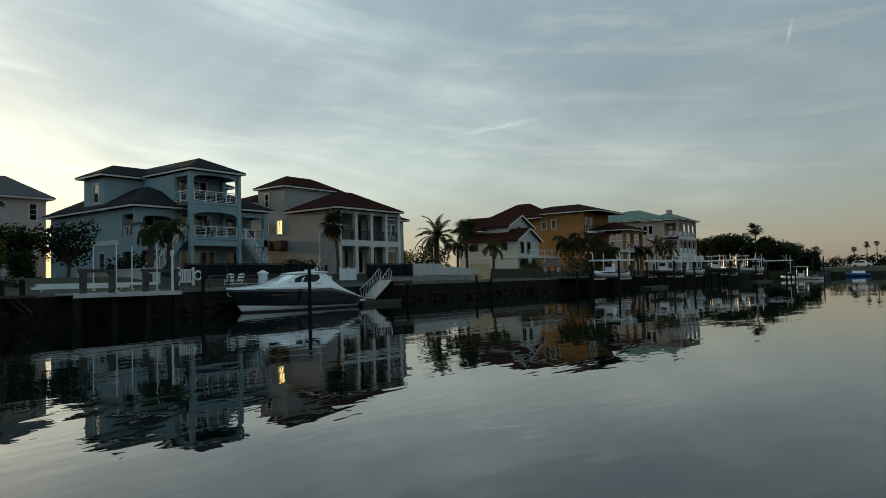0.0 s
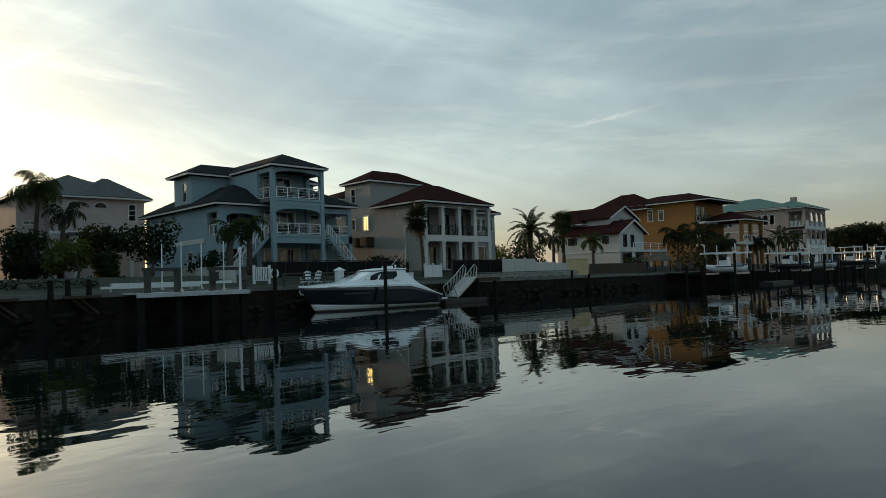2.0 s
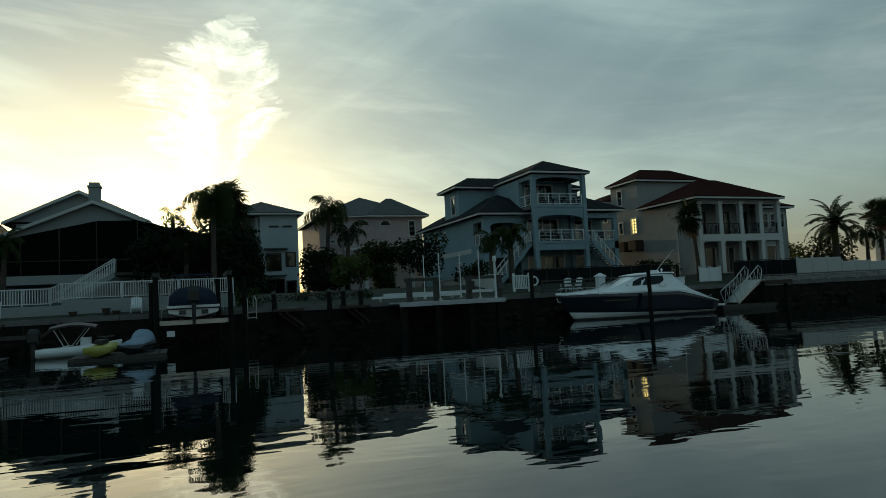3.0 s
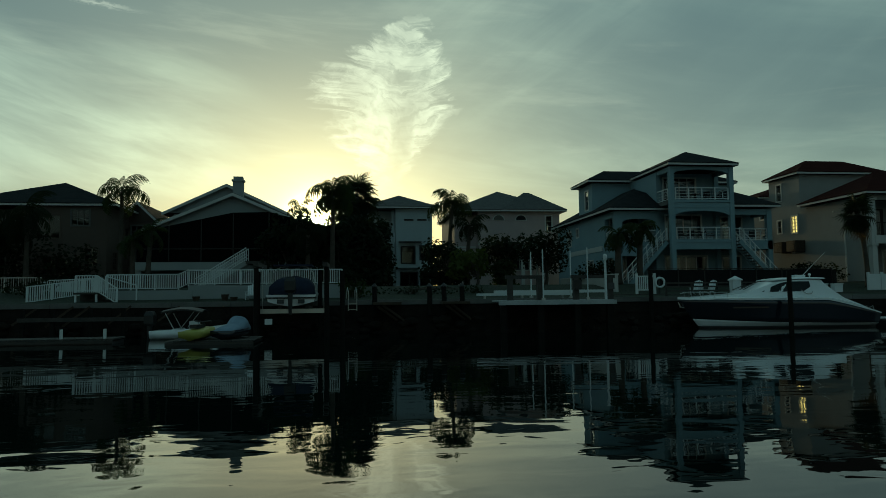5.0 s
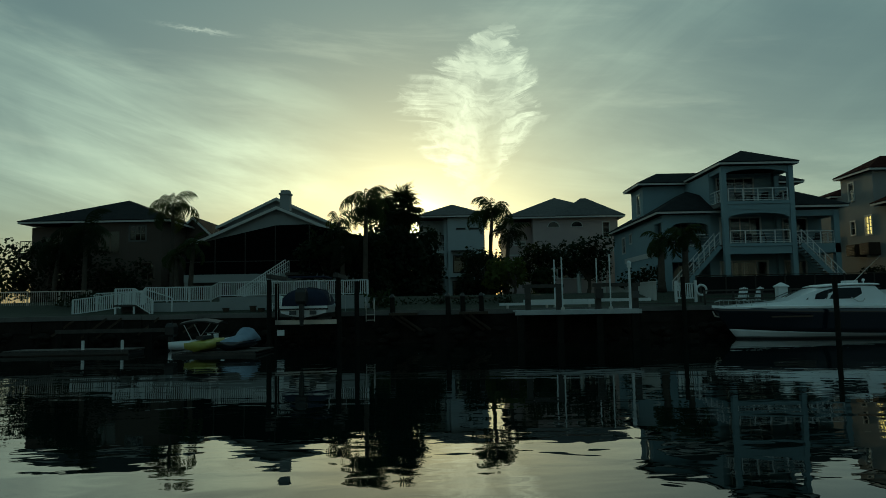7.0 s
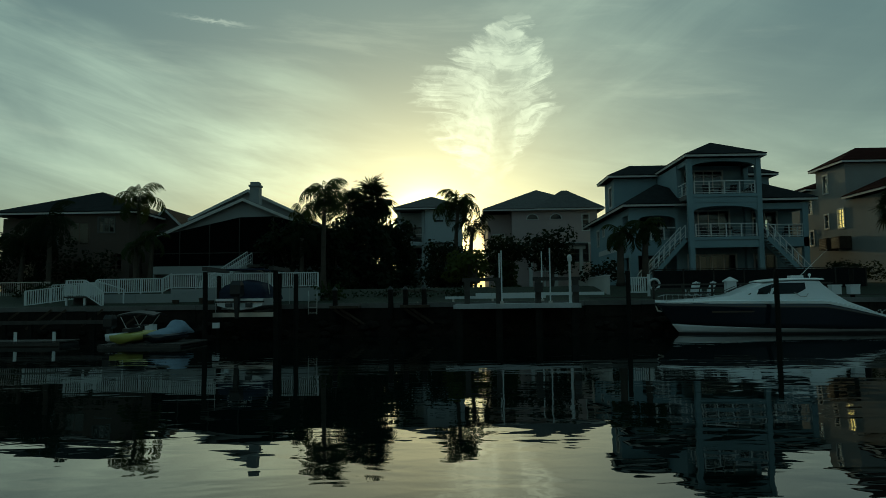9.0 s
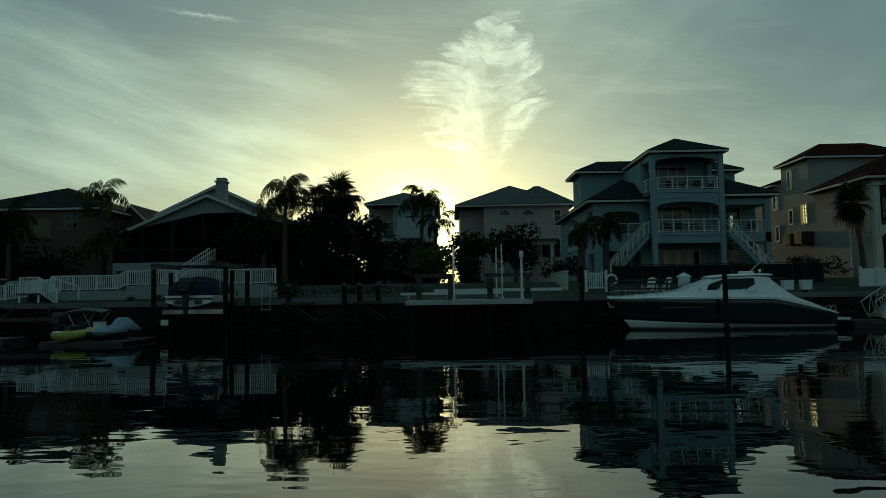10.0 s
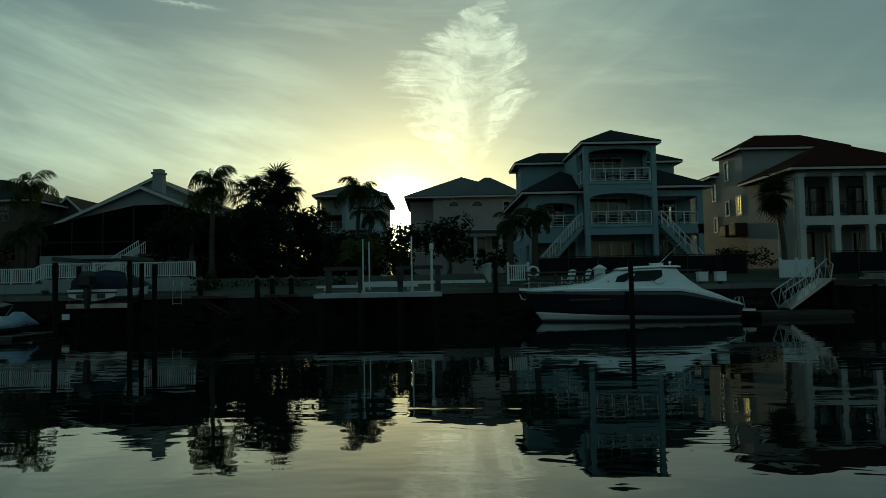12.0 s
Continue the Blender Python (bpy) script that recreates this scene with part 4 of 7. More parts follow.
def house_brown():
    h = thing("house", "brown stucco house with low dark hip roof and arches", "house", -14, 63, 2.2)
    S, G = "stucco_brown", 2.0
    block(h, S, -20.0, -14.5, 58.6, 70.0, G, 8.7, front=[(-19.2, -17.6, 6.2, 7.9, 2, 1, "stucco_brown"), (-17.2, -15.4, 6.2, 7.9, 2, 1, "concrete"), (-19.0, -16.6, 2.6, 5.0, 3, 1, "stucco_brown"), (-16.2, -15.0, 2.6, 5.0, 2, 1, "stucco_brown")], floors=(5.4,))
    block(h, S, -14.5, -9.0, 57.9, 70.0, G, 8.9, front=[(-11.6, -10.3, 7.4, 8.6, 3, 2, "concrete"), (-14.0, -12.4, 6.4, 8.2, 2, 1, "stucco_brown"), (-10.6, -9.6, 4.2, 5.6, 2, 3, "stucco_brown"), (-13.6, -11.6, 2.6, 5.0, 3, 1, "stucco_brown")], right=[(62, 63, 6.3, 7.6, 1, 2, "stucco_brown"), (59.2, 60.2, 4.0, 5.4, 2, 3, "stucco_brown")], floors=(5.4,))
    gable(h, "shingle", S, -9.9, -6.6, 63.0, 70.0, 8.2, 1.6, over=0.4)
    block(h, S, -9.9, -6.6, 63.0, 70.0, G, 8.18, front=[(-8.8, -7.9, 7.0, 7.9, 2, 2, "concrete"), (-8.7, -7.9, 4.3, 5.5, 2, 3, "stucco_brown")])
    hip(h, "shingle", -20.6, -8.2, 57.5, 71.4, 9.05, 2.6)
    part("balcony_slab", B(-21.0, -19.9, 58.4, 61.0, 6.2, 6.6), S, h)
    railing(h, (-20.9, 58.5, 6.6), (-20.0, 58.5, 6.6), 0.95, 0.8, "bronze", baluster=0.14, bw=0.02, post=0.04)
    part("belt", B(-20.1, -14.52, 58.5, 58.58, 5.6, 5.85), S, h)
    for x in (-17.6, -14.0):
        arch_beam(h, S, x, x + 2.6, 57.0, 57.3, 4.4, 5.4, sag=0.6)
        part("pier", B(x - 0.4, x, 57.0, 57.4, G, 5.4), S, h)
        part("pier", B(x + 2.6, x + 3.0, 57.0, 57.4, G, 5.4), S, h)


house_brown()


# ---- houses further along ----
def house_white():
    h = thing("house", "white stucco house with two gables and red-brown tile roof", "house", 84, 52, 2.4)
    S, G = "stucco_white", 2.2
    block(h, S, 79.6, 85.6, 46.6, 55.0, G, 6.68, front=[(80.6, 81.3, 4.9, 6.3, 1, 1, "bronze"), (82.4, 83.1, 4.9, 6.3, 1, 1, "bronze"), (80.2, 84.6, G, 3.9)], left=[(53, 54.2, 5.4, 6.2, 1, 1, "bronze"), (50, 51, 5.4, 6.2, 1, 1, "bronze"), (48.2, 49, 5.4, 6.2, 1, 1, "bronze")], floors=(4.4,))
    gable(h, "tile_red", S, 79.6, 85.6, 46.6, 55.0, 6.7, 1.5, over=0.5)
    block(h, S, 81.6, 88.2, 49.2, 57.5, G, 8.75, front=[(84.3, 85.0, 7.9, 8.6, 1, 1, "bronze")])
    gable(h, "tile_red", S, 81.6, 88.2, 49.2, 57.5, 8.8, 1.5, over=0.5)
    hip(h, "tile_red", 80.2, 92.0, 52.5, 58.2, 8.2, 2.0)
    part("belt", B(79.52, 79.58, 46.6, 55.0, 4.2, 4.4), "trim", h)
    part("balcony_slab", B(80.0, 88.5, 44.8, 46.58, 4.1, 4.35), "trim", h)
    for x in (80.1, 84.0, 88.1):
        part("post", B(x, x + 0.3, 44.9, 45.2, G, 4.1), "trim", h)
    railing(h, (80.0, 44.9, 4.35), (88.4, 44.9, 4.35), 0.9, 2.0, "vinyl", wires=3)


def house_ochre():
    h = thing("house", "ochre stucco three-storey house with red-brown hip roof and balconies", "house", 106, 52, 2.4)
    S, G = "stucco_orange", 2.2
    block(h, S, 102.0, 112.0, 47.2, 60.5, G, 11.8, front=[(102.6, 103.6, 9.0, 11.0, 1, 1), (104.4, 105.4, 9.0, 11.0, 1, 1), (102.6, 103.6, 5.6, 7.7, 1, 1), (104.4, 105.4, 5.6, 7.7, 1, 1)],
          left=[(52.2, 53.0, 9.4, 10.9, 1, 1), (54.0, 54.8, 9.4, 11.1, 1, 1)], floors=(5.4, 8.6))
    hip(h, "tile_red", 101.2, 112.8, 44.5, 61.3, 12.0, 1.7)
    hip(h, "tile_red", 100.4, 110.0, 54.0, 66.0, 11.4, 3.0)
    for z in (8.7, 5.4):
        part("balcony_slab", B(101.9, 106.2, 45.6, 47.18, z - 0.3, z), "trim", h)
        railing(h, (102.0, 45.7, z), (106.1, 45.7, z), 0.95, 1.4, "bronze", baluster=0.2, bw=0.03, post=0.05)
        railing(h, (102.0, 45.8, z), (102.0, 47.1, z), 0.95, 1.4, "bronze", baluster=0.2, bw=0.03, post=0.05)
    # two-storey porch
    for x, y in ((104.2, 41.2), (107.5, 41.2), (111.4, 41.2)):
        part("post", B(x, x + 0.45, y, y + 0.45, G, 8.2), S, h)
    part("floor_slab", B(104.0, 112.0, 41.0, 45.5, 5.1, 5.5), "trim", h)
    part("beam", B(104.0, 112.0, 41.1, 41.6, 8.2, 8.6), S, h)
    railing(h, (104.3, 41.1, 5.5), (111.6, 41.1, 5.5), 0.95, 1.6, "vinyl", wires=3)
    hip(h, "tile_red", 103.4, 112.6, 40.4, 48.0, 8.75, 1.5)


def house_green_roof():
    h = thing("house", "salmon stucco house with green metal roof and arched balconies", "house", 137, 50, 2.4)
    S, G = "stucco_salmon", 2.2
    block(h, S, 131.0, 144.0, 44.6, 60.0, G, 11.9, left=[(a, a + 0.8, 9.2, 10.9, 1, 1) for a in (46.2, 47.3, 48.4, 53.6, 54.7, 55.8)],
          front=[(132, 134, 8.8, 11, 2, 1), (132, 134, 5.6, 7.8, 2, 1), (136, 138, 8.8, 11, 2, 1), (136, 138, 5.6, 7.8, 2, 1), (140, 142, 8.8, 11, 2, 1)], floors=(5.4, 8.6))
    part("belt", B(130.9, 130.96, 44.6, 60.0, 8.2, 8.4), "trim", h)
    for z in (8.6, 5.4):
        part("balcony_slab", B(131.0, 142.0, 41.2, 44.58, z - 0.5, z), "trim", h)
        railing(h, (131.2, 41.4, z), (141.8, 41.4, z), 0.95, 2.2, "vinyl", baluster=0.22, bw=0.07)
        railing(h, (131.2, 41.6, z), (131.2, 44.5, z), 0.95, 2.2, "vinyl", baluster=0.22, bw=0.07)
        for x0 in (131.0, 133.7, 136.4, 139.1):
            arch_beam(h, S, x0 + 0.4, x0 + 2.7, 41.25, 41.6, z + 1.9, z + 3.1, sag=0.7)
        part("end_wall", B(131.0, 131.3, 43.9, 44.58, z, z + 3.1), S, h)
        part("beam", B(131.0, 131.3, 41.6, 43.9, z + 2.6, z + 3.1), S, h)
    for x in (131.0, 133.7, 136.4, 139.1, 141.8):
        part("post", B(x, x + 0.4, 41.22, 41.62, G, 11.75), S, h)
    part("terrace_wall", B(130.0, 142.0, 39.9, 41.1, 3.9, 4.9), "trim", h)
    for x in (130.1, 134.0, 138.0, 141.6):
        part("pier", B(x, x + 0.4, 40.0, 40.4, 1.3, 3.9), "trim", h)
    hip(h, "roof_green", 130.2, 144.8, 43.8, 60.8, 12.1, 2.6)
    hip(h, "roof_green", 130.3, 142.6, 40.5, 48.0, 11.9, 1.5)
    part("chimney", B(137.0, 137.9, 44.5, 45.4, 12.6, 14.3), S, h)


house_white()
house_ochre()
house_green_roof()


# ---- plants ----
def frond_mesh(name, length, rise, drop, leaflet, material, seed, n=20, hang=0.6, wide=0.06):
    """A feather frond: a curved midrib with narrow leaflets on both sides that hang more or less."""
    rnd = random.Random(seed)
    bm = bmesh.new()
    pts, p, steps = [], Vector((0, 0, 0)), 14
    for i in range(steps + 1):
        a = rise + (drop - rise) * (i / steps) ** 1.3
        pts.append(p.copy())
        p += Vector((math.cos(a), 0, math.sin(a))) * length / steps
    tube(bm, pts, [0.035 * (1 - 0.8 * i / steps) for i in range(steps + 1)], 4)
    for i in range(n):
        t = 0.12 + 0.88 * i / (n - 1)
        f = t * steps
        k = min(int(f), steps - 1)
        c = pts[k].lerp(pts[k + 1], f - k)
        d = (pts[k + 1] - pts[k]).normalized()
        size = leaflet * (0.45 + 0.55 * math.sin(math.pi * min(1, 0.15 + t * 0.8))) * rnd.uniform(0.85, 1.15)
        for s in (-1, 1):
            out = (Vector((0, s, 0)) * (1 - hang * 0.5) + d * 0.55 + Vector((0, 0, -hang * rnd.uniform(0.45, 1.45)))).normalized()
            w = d * wide
            m_ = c + out * size * 0.55 + Vector((0, 0, 0.03))
            e = c + out * size + Vector((0, 0, -hang * size * 0.35))
            bm.faces.new([bm.verts.new(q) for q in (c - w * 0.4, c + w * 0.4, m_ + w * 0.55, m_ - w * 0.55)])
            bm.faces.new([bm.verts.new(q) for q in (m_ - w * 0.55, m_ + w * 0.55, e)])
    me = bpy.data.meshes.new(name)
    bm.to_mesh(me)
    bm.free()
    me.materials.append(M[material])
    return me


def fan_mesh(name, stalk, radius, material, seed, n=22, bend=0.35):
    """A fan leaf: a stalk and a disc of stiff pointed blades."""
    rnd = random.Random(seed)
    bm = bmesh.new()
    tube(bm, [(0, 0, 0), (stalk * 0.5, 0, 0.04), (stalk, 0, 0)], [0.03, 0.022, 0.015], 4)
    c = Vector((stalk, 0, 0))
    for i in range(n):
        a = math.radians(-150 + 300 * i / (n - 1))
        r = radius * (0.75 + 0.25 * math.cos(a / 2)) * rnd.uniform(0.9, 1.1)
        d = Vector((math.cos(a), math.sin(a), 0))
        s = Vector((-math.sin(a), math.cos(a), 0)) * r * 0.055
        m_ = c + d * r * 0.48 + Vector((0, 0, 0.05 * r))
        e = c + d * r + Vector((0, 0, -bend * r * rnd.uniform(0.6, 1.4)))
        bm.faces.new([bm.verts.new(q) for q in (c - s * 0.2, c + s * 0.2, m_ + s, m_ - s)])
        bm.faces.new([bm.verts.new(q) for q in (m_ - s, m_ + s, e)])
    me = bpy.data.meshes.new(name)
    bm.to_mesh(me)
    bm.free()
    me.materials.append(M[material])
    return me


FROND = {
    "queen": [frond_mesh("frond", 2.9, 1.05, -1.25, 0.95, "frond", s, 28, 1.15, 0.055) for s in (1, 2, 3)],
    "queen_dark": [frond_mesh("frond", 2.6, 0.9, -1.2, 0.75, "frond_dark", s, 28, 1.0, 0.065) for s in (4, 5)],
    "date": [frond_mesh("frond", 3.1, 0.7, -0.75, 0.5, "frond_dark", s, 34, 0.25, 0.075) for s in (6, 7)],
    "small": [frond_mesh("frond", 1.7, 0.9, -1.0, 0.5, "frond", s, 24, 0.6) for s in (8, 9)],
    "fan": [fan_mesh("frond", 0.75, 0.75, "frond", s) for s in (10, 11)],
    "fan_big": [fan_mesh("frond", 1.0, 1.0, "frond_dark", s, 19, 0.3) for s in (12, 13)],
}
DRY = [fan_mesh("dry_frond", 0.7, 0.7, "frond_dry", s, 16, 0.6) for s in (14, 15)]


def palm(x, y, z, top, kind, count, label, lean=(0, 0), r0=0.2, r1=0.13, seed=0, spread=(-25, 80), scale=1.0, skirt=0, group="", wood="bark"):
    rnd = random.Random(seed * 31 + 7)
    t = thing("palm_tree", label, "palm tree", x, y, z, group)
    hgt = top - z
    pts = []
    for i in range(9):
        f = i / 8
        pts.append((x + lean[0] * f * f, y + lean[1] * f * f, z - 0.1 + (hgt + 0.1) * f))
    bm = bmesh.new()
    radii = [r0 * (1.35 - 0.35 * min(1, 5 * i / 8)) * (1 - i / 8) + r1 * (i / 8) for i in range(9)]
    tube(bm, pts, radii, 9)
    part("trunk", bm, wood, t, smooth=True)
    head = Vector((lean[0], lean[1], hgt))
    for i in range(count):
        f = (i + 0.5) / count
        elev = spread[1] + (spread[0] - spread[1]) * f ** 0.8 + rnd.uniform(-16, 16) * (0.5 if "fan" in kind else 1)
        az = i * 137.5 + rnd.uniform(-18, 18)
        s = scale * rnd.uniform(0.68, 1.16)
        m_ = Matrix.Translation(head + Vector((0, 0, rnd.uniform(-0.15, 0.1)))) @ Euler((rnd.uniform(-0.35, 0.35), 0, radians(az)), "XYZ").to_matrix().to_4x4()
        m_ = m_ @ Euler((0, -radians(elev) + (0.5 if "fan" not in kind else 0), 0)).to_matrix().to_4x4() @ Matrix.Diagonal((s, s, s, 1))
        share("frond", rnd.choice(FROND[kind]), t, m_)
    for i in range(skirt):
        az, dz = i * 137.5, rnd.uniform(0, 0.9)
        m_ = Matrix.Translation(head - Vector((0, 0, 0.15 + dz))) @ Euler((0, radians(rnd.uniform(45, 80)), radians(az)), "XYZ").to_matrix().to_4x4()
        share("dry_frond", rnd.choice(DRY), t, m_, "brown hanging dead frond")
    return t


def foliage(bm, rnd, centres, count, size, squash=0.9, droop=0.0, flat=0.5):
    """Leaves scattered through the outer shells of several rounded clumps."""
    for c, r in centres:
        c = Vector(c)
        for _ in range(int(count * r * r)):
            d = Vector((rnd.gauss(0, 1), rnd.gauss(0, 1), rnd.gauss(0, 1))).normalized()
            k = r * (0.55 + 0.5 * rnd.random() ** 0.6)
            p = c + Vector((d.x * k, d.y * k, d.z * k * squash))
            s = size * rnd.uniform(0.6, 1.35)
            u = Vector((rnd.gauss(0, 1), rnd.gauss(0, 1), rnd.gauss(0, flat))).normalized()
            u = (u + Vector((0, 0, -droop))).normalized()
            v = u.cross(d + Vector((0.01, 0.02, 0))).normalized() * s * 0.42
            q = p + u * s
            bm.faces.new([bm.verts.new(w) for w in (p, p + u * s * 0.45 + v, q, p + u * s * 0.45 - v)])


def tree(x, y, z, centres, label, material="leaf", count=90, size=0.28, droop=0.2, seed=1, trunk_r=0.16, squash=0.9, name="tree", category="tree", group=""):
    """A tapered trunk with limbs to each clump of the crown, and a crown of many leaves."""
    rnd = random.Random(seed)
    t = thing(name, label, category, x, y, z, group)
    base = Vector((x, y, z - 0.1))
    low = min(c[2] - r * 0.6 for c, r in centres)
    fork = Vector((x + 0.1, y, max(z + 0.3, z + (low - z) * 0.8)))
    bm = bmesh.new()
    tube(bm, [base, base.lerp(fork, 0.5) + Vector((0.06, 0.03, 0)), fork], [trunk_r * 1.3, trunk_r, trunk_r * 0.85], 8)
    for c, r in centres[:14]:
        c = Vector(c)
        mid = fork.lerp(c, 0.5) + Vector((rnd.uniform(-0.2, 0.2), rnd.uniform(-0.2, 0.2), 0.15))
        tube(bm, [fork, mid, c], [trunk_r * 0.6, trunk_r * 0.38, trunk_r * 0.15], 5)
    part("trunk", bm, "bark", t)
    bm = bmesh.new()
    foliage(bm, rnd, centres, count, size, squash, droop)
    me = bpy.data.meshes.new("crown")
    bm.transform(Matrix.Translation(-ORIGIN[t.name]))
    bm.to_mesh(me)
    bm.free()
    me.materials.append(M[material])
    share("crown", me, t, Matrix())
    return t


def clumps(rnd, x, y, z, w, d, h, n, r):
    return [((x + rnd.uniform(-w, w), y + rnd.uniform(-d, d), z + rnd.uniform(-h, h)), r * rnd.uniform(0.7, 1.25)) for _ in range(n)]


def planting():
    rnd = random.Random(12)
    gz = lawn_height
    # the tall dark shaggy tree beside the gabled house, with fan palms standing through it
    cs = [((9.8 + rnd.uniform(-2.5, 2.5) * (1.1 - 0.5 * f), 57.2 + rnd.uniform(-1.5, 1.5), 2.4 + 5.2 * f), rnd.uniform(0.5, 1.25)) for f in [k / 55 for k in range(56)]]
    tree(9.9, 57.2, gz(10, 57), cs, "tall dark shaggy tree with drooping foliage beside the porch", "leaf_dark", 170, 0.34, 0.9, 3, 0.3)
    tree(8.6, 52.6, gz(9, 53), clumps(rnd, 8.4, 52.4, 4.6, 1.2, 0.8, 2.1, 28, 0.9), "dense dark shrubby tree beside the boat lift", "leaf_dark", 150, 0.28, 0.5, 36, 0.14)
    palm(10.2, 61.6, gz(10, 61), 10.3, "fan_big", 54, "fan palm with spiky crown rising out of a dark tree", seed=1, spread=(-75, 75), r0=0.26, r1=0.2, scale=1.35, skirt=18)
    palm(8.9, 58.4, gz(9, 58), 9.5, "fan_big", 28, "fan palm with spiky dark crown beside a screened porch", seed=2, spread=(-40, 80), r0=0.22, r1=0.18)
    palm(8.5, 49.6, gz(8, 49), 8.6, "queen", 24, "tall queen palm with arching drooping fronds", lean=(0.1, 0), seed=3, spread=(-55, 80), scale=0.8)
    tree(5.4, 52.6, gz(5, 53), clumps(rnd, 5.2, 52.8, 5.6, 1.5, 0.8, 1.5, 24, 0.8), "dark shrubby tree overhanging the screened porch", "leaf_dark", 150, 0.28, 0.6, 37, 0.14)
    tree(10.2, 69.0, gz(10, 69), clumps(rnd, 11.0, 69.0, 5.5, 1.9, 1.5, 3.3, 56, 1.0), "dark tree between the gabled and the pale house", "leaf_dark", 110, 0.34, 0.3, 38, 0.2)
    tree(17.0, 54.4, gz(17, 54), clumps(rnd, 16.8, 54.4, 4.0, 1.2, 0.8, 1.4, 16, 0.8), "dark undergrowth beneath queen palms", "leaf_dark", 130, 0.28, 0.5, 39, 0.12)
    palm(6.2, 54.0, gz(6, 53), 8.1, "queen", 12, "queen palm with thin drooping fronds", lean=(-0.2, 0), seed=33, spread=(-50, 60), scale=0.55)
    palm(6.8, 50.6, gz(8, 51), 6.0, "queen_dark", 14, "dark palm beside a screened porch", seed=4, spread=(-55, 70), scale=0.8)
    # palms between the pale and the pink house
    palm(17.5, 56.6, gz(17, 56), 8.9, "queen", 18, "queen palm with arching drooping fronds by the seawall", lean=(0.3, -0.2), seed=5, spread=(-45, 80), scale=0.88)
    palm(18.6, 54.4, gz(18, 54), 7.0, "queen_dark", 12, "queen palm with a dark thin crown", lean=(0.3, 0), seed=34, spread=(-50, 65), scale=0.7)
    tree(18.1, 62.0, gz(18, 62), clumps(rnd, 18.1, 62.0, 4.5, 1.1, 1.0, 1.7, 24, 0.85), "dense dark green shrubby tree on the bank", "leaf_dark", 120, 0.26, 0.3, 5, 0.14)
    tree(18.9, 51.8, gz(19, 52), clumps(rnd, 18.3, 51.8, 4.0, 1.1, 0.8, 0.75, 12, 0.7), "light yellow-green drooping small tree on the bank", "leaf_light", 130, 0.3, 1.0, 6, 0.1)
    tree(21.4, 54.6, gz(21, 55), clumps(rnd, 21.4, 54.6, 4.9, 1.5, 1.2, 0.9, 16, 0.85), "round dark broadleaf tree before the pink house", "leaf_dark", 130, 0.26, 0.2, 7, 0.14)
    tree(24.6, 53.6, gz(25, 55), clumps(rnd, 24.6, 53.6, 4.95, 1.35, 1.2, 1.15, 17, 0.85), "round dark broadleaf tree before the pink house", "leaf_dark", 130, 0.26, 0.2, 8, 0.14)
    tree(21.2, 52.9, gz(21, 53), clumps(rnd, 21.2, 52.9, 3.0, 0.55, 0.5, 1.1, 26, 0.62), "olive-green bush behind the pool deck", "leaf", 320, 0.22, 0.3, 44, 0.06, name="shrub", category="shrub")
    # before the blue-grey house
    palm(28.6, 49.0, gz(28, 49), 5.9, "small", 17, "short palm with drooping fronds before the blue-grey house", lean=(0.1, 0.1), seed=9, spread=(-60, 55), scale=0.95, r0=0.26, r1=0.2)
    palm(30.3, 49.2, gz(30, 49), 6.3, "small", 18, "short palm with drooping fronds before the blue-grey house", lean=(0.15, 0.1), seed=10, spread=(-60, 60), scale=1.05, r0=0.24, r1=0.18)
    tree(27.6, 51.0, gz(27, 51), clumps(rnd, 27.9, 51.0, 3.3, 1.2, 0.6, 0.45, 12, 0.6), "dark red-green shrub beside the house wall", "leaf_dark", 130, 0.22, 0.2, 11, 0.07, name="shrub", category="shrub")
    # before the cream house
    palm(45.6, 46.0, gz(45, 46), 7.1, "fan_big", 38, "slender fan palm with a full round crown and hanging dry leaves", lean=(-0.5, 0.1), seed=12, spread=(-70, 85), r0=0.17, r1=0.14, skirt=4, scale=0.84)
    tree(44.2, 50.6, gz(44, 50), clumps(rnd, 44.4, 50.4, 3.15, 2.1, 0.5, 0.5, 22, 0.55), "long dark hedge of broadleaf shrubs beside the house", "leaf_dark", 130, 0.2, 0.2, 13, 0.06, name="hedge", category="hedge")
    # brown house garden
    palm(-7.2, 55.6, gz(-7, 55), 9.7, "queen", 14, "tall queen palm with arching fronds beside the brown house", seed=14, spread=(-45, 75), scale=0.85)
    palm(-12.4, 52.6, gz(-12, 52), 7.4, "queen_dark", 16, "dark queen palm before the brown house", seed=15, spread=(-50, 75), scale=0.95)
    palm(-15.2, 53.6, gz(-15, 53), 6.3, "queen_dark", 15, "dark queen palm before the brown house", lean=(0.4, 0), seed=16, spread=(-50, 75), scale=0.95)
    palm(-4.5, 49.6, 2.05, 5.4, "small", 10, "small dark palm standing on the deck", seed=17, spread=(-50, 70), scale=0.9)
    palm(-3.6, 49.8, 2.05, 6.2, "small", 10, "small dark palm standing on the deck", lean=(0.2, 0), seed=18, spread=(-50, 70), scale=0.9)
    tree(-9.6, 46.4, gz(-9, 46), clumps(rnd, -9.4, 46.4, 2.3, 1.0, 0.7, 0.4, 10, 0.7), "rounded dark bush beside the white deck rail", "leaf_dark", 140, 0.18, 0.2, 19, 0.06, name="shrub", category="shrub")
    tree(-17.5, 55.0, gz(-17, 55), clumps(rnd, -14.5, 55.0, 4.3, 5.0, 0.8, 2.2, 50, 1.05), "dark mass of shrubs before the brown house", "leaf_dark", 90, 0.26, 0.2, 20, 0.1)
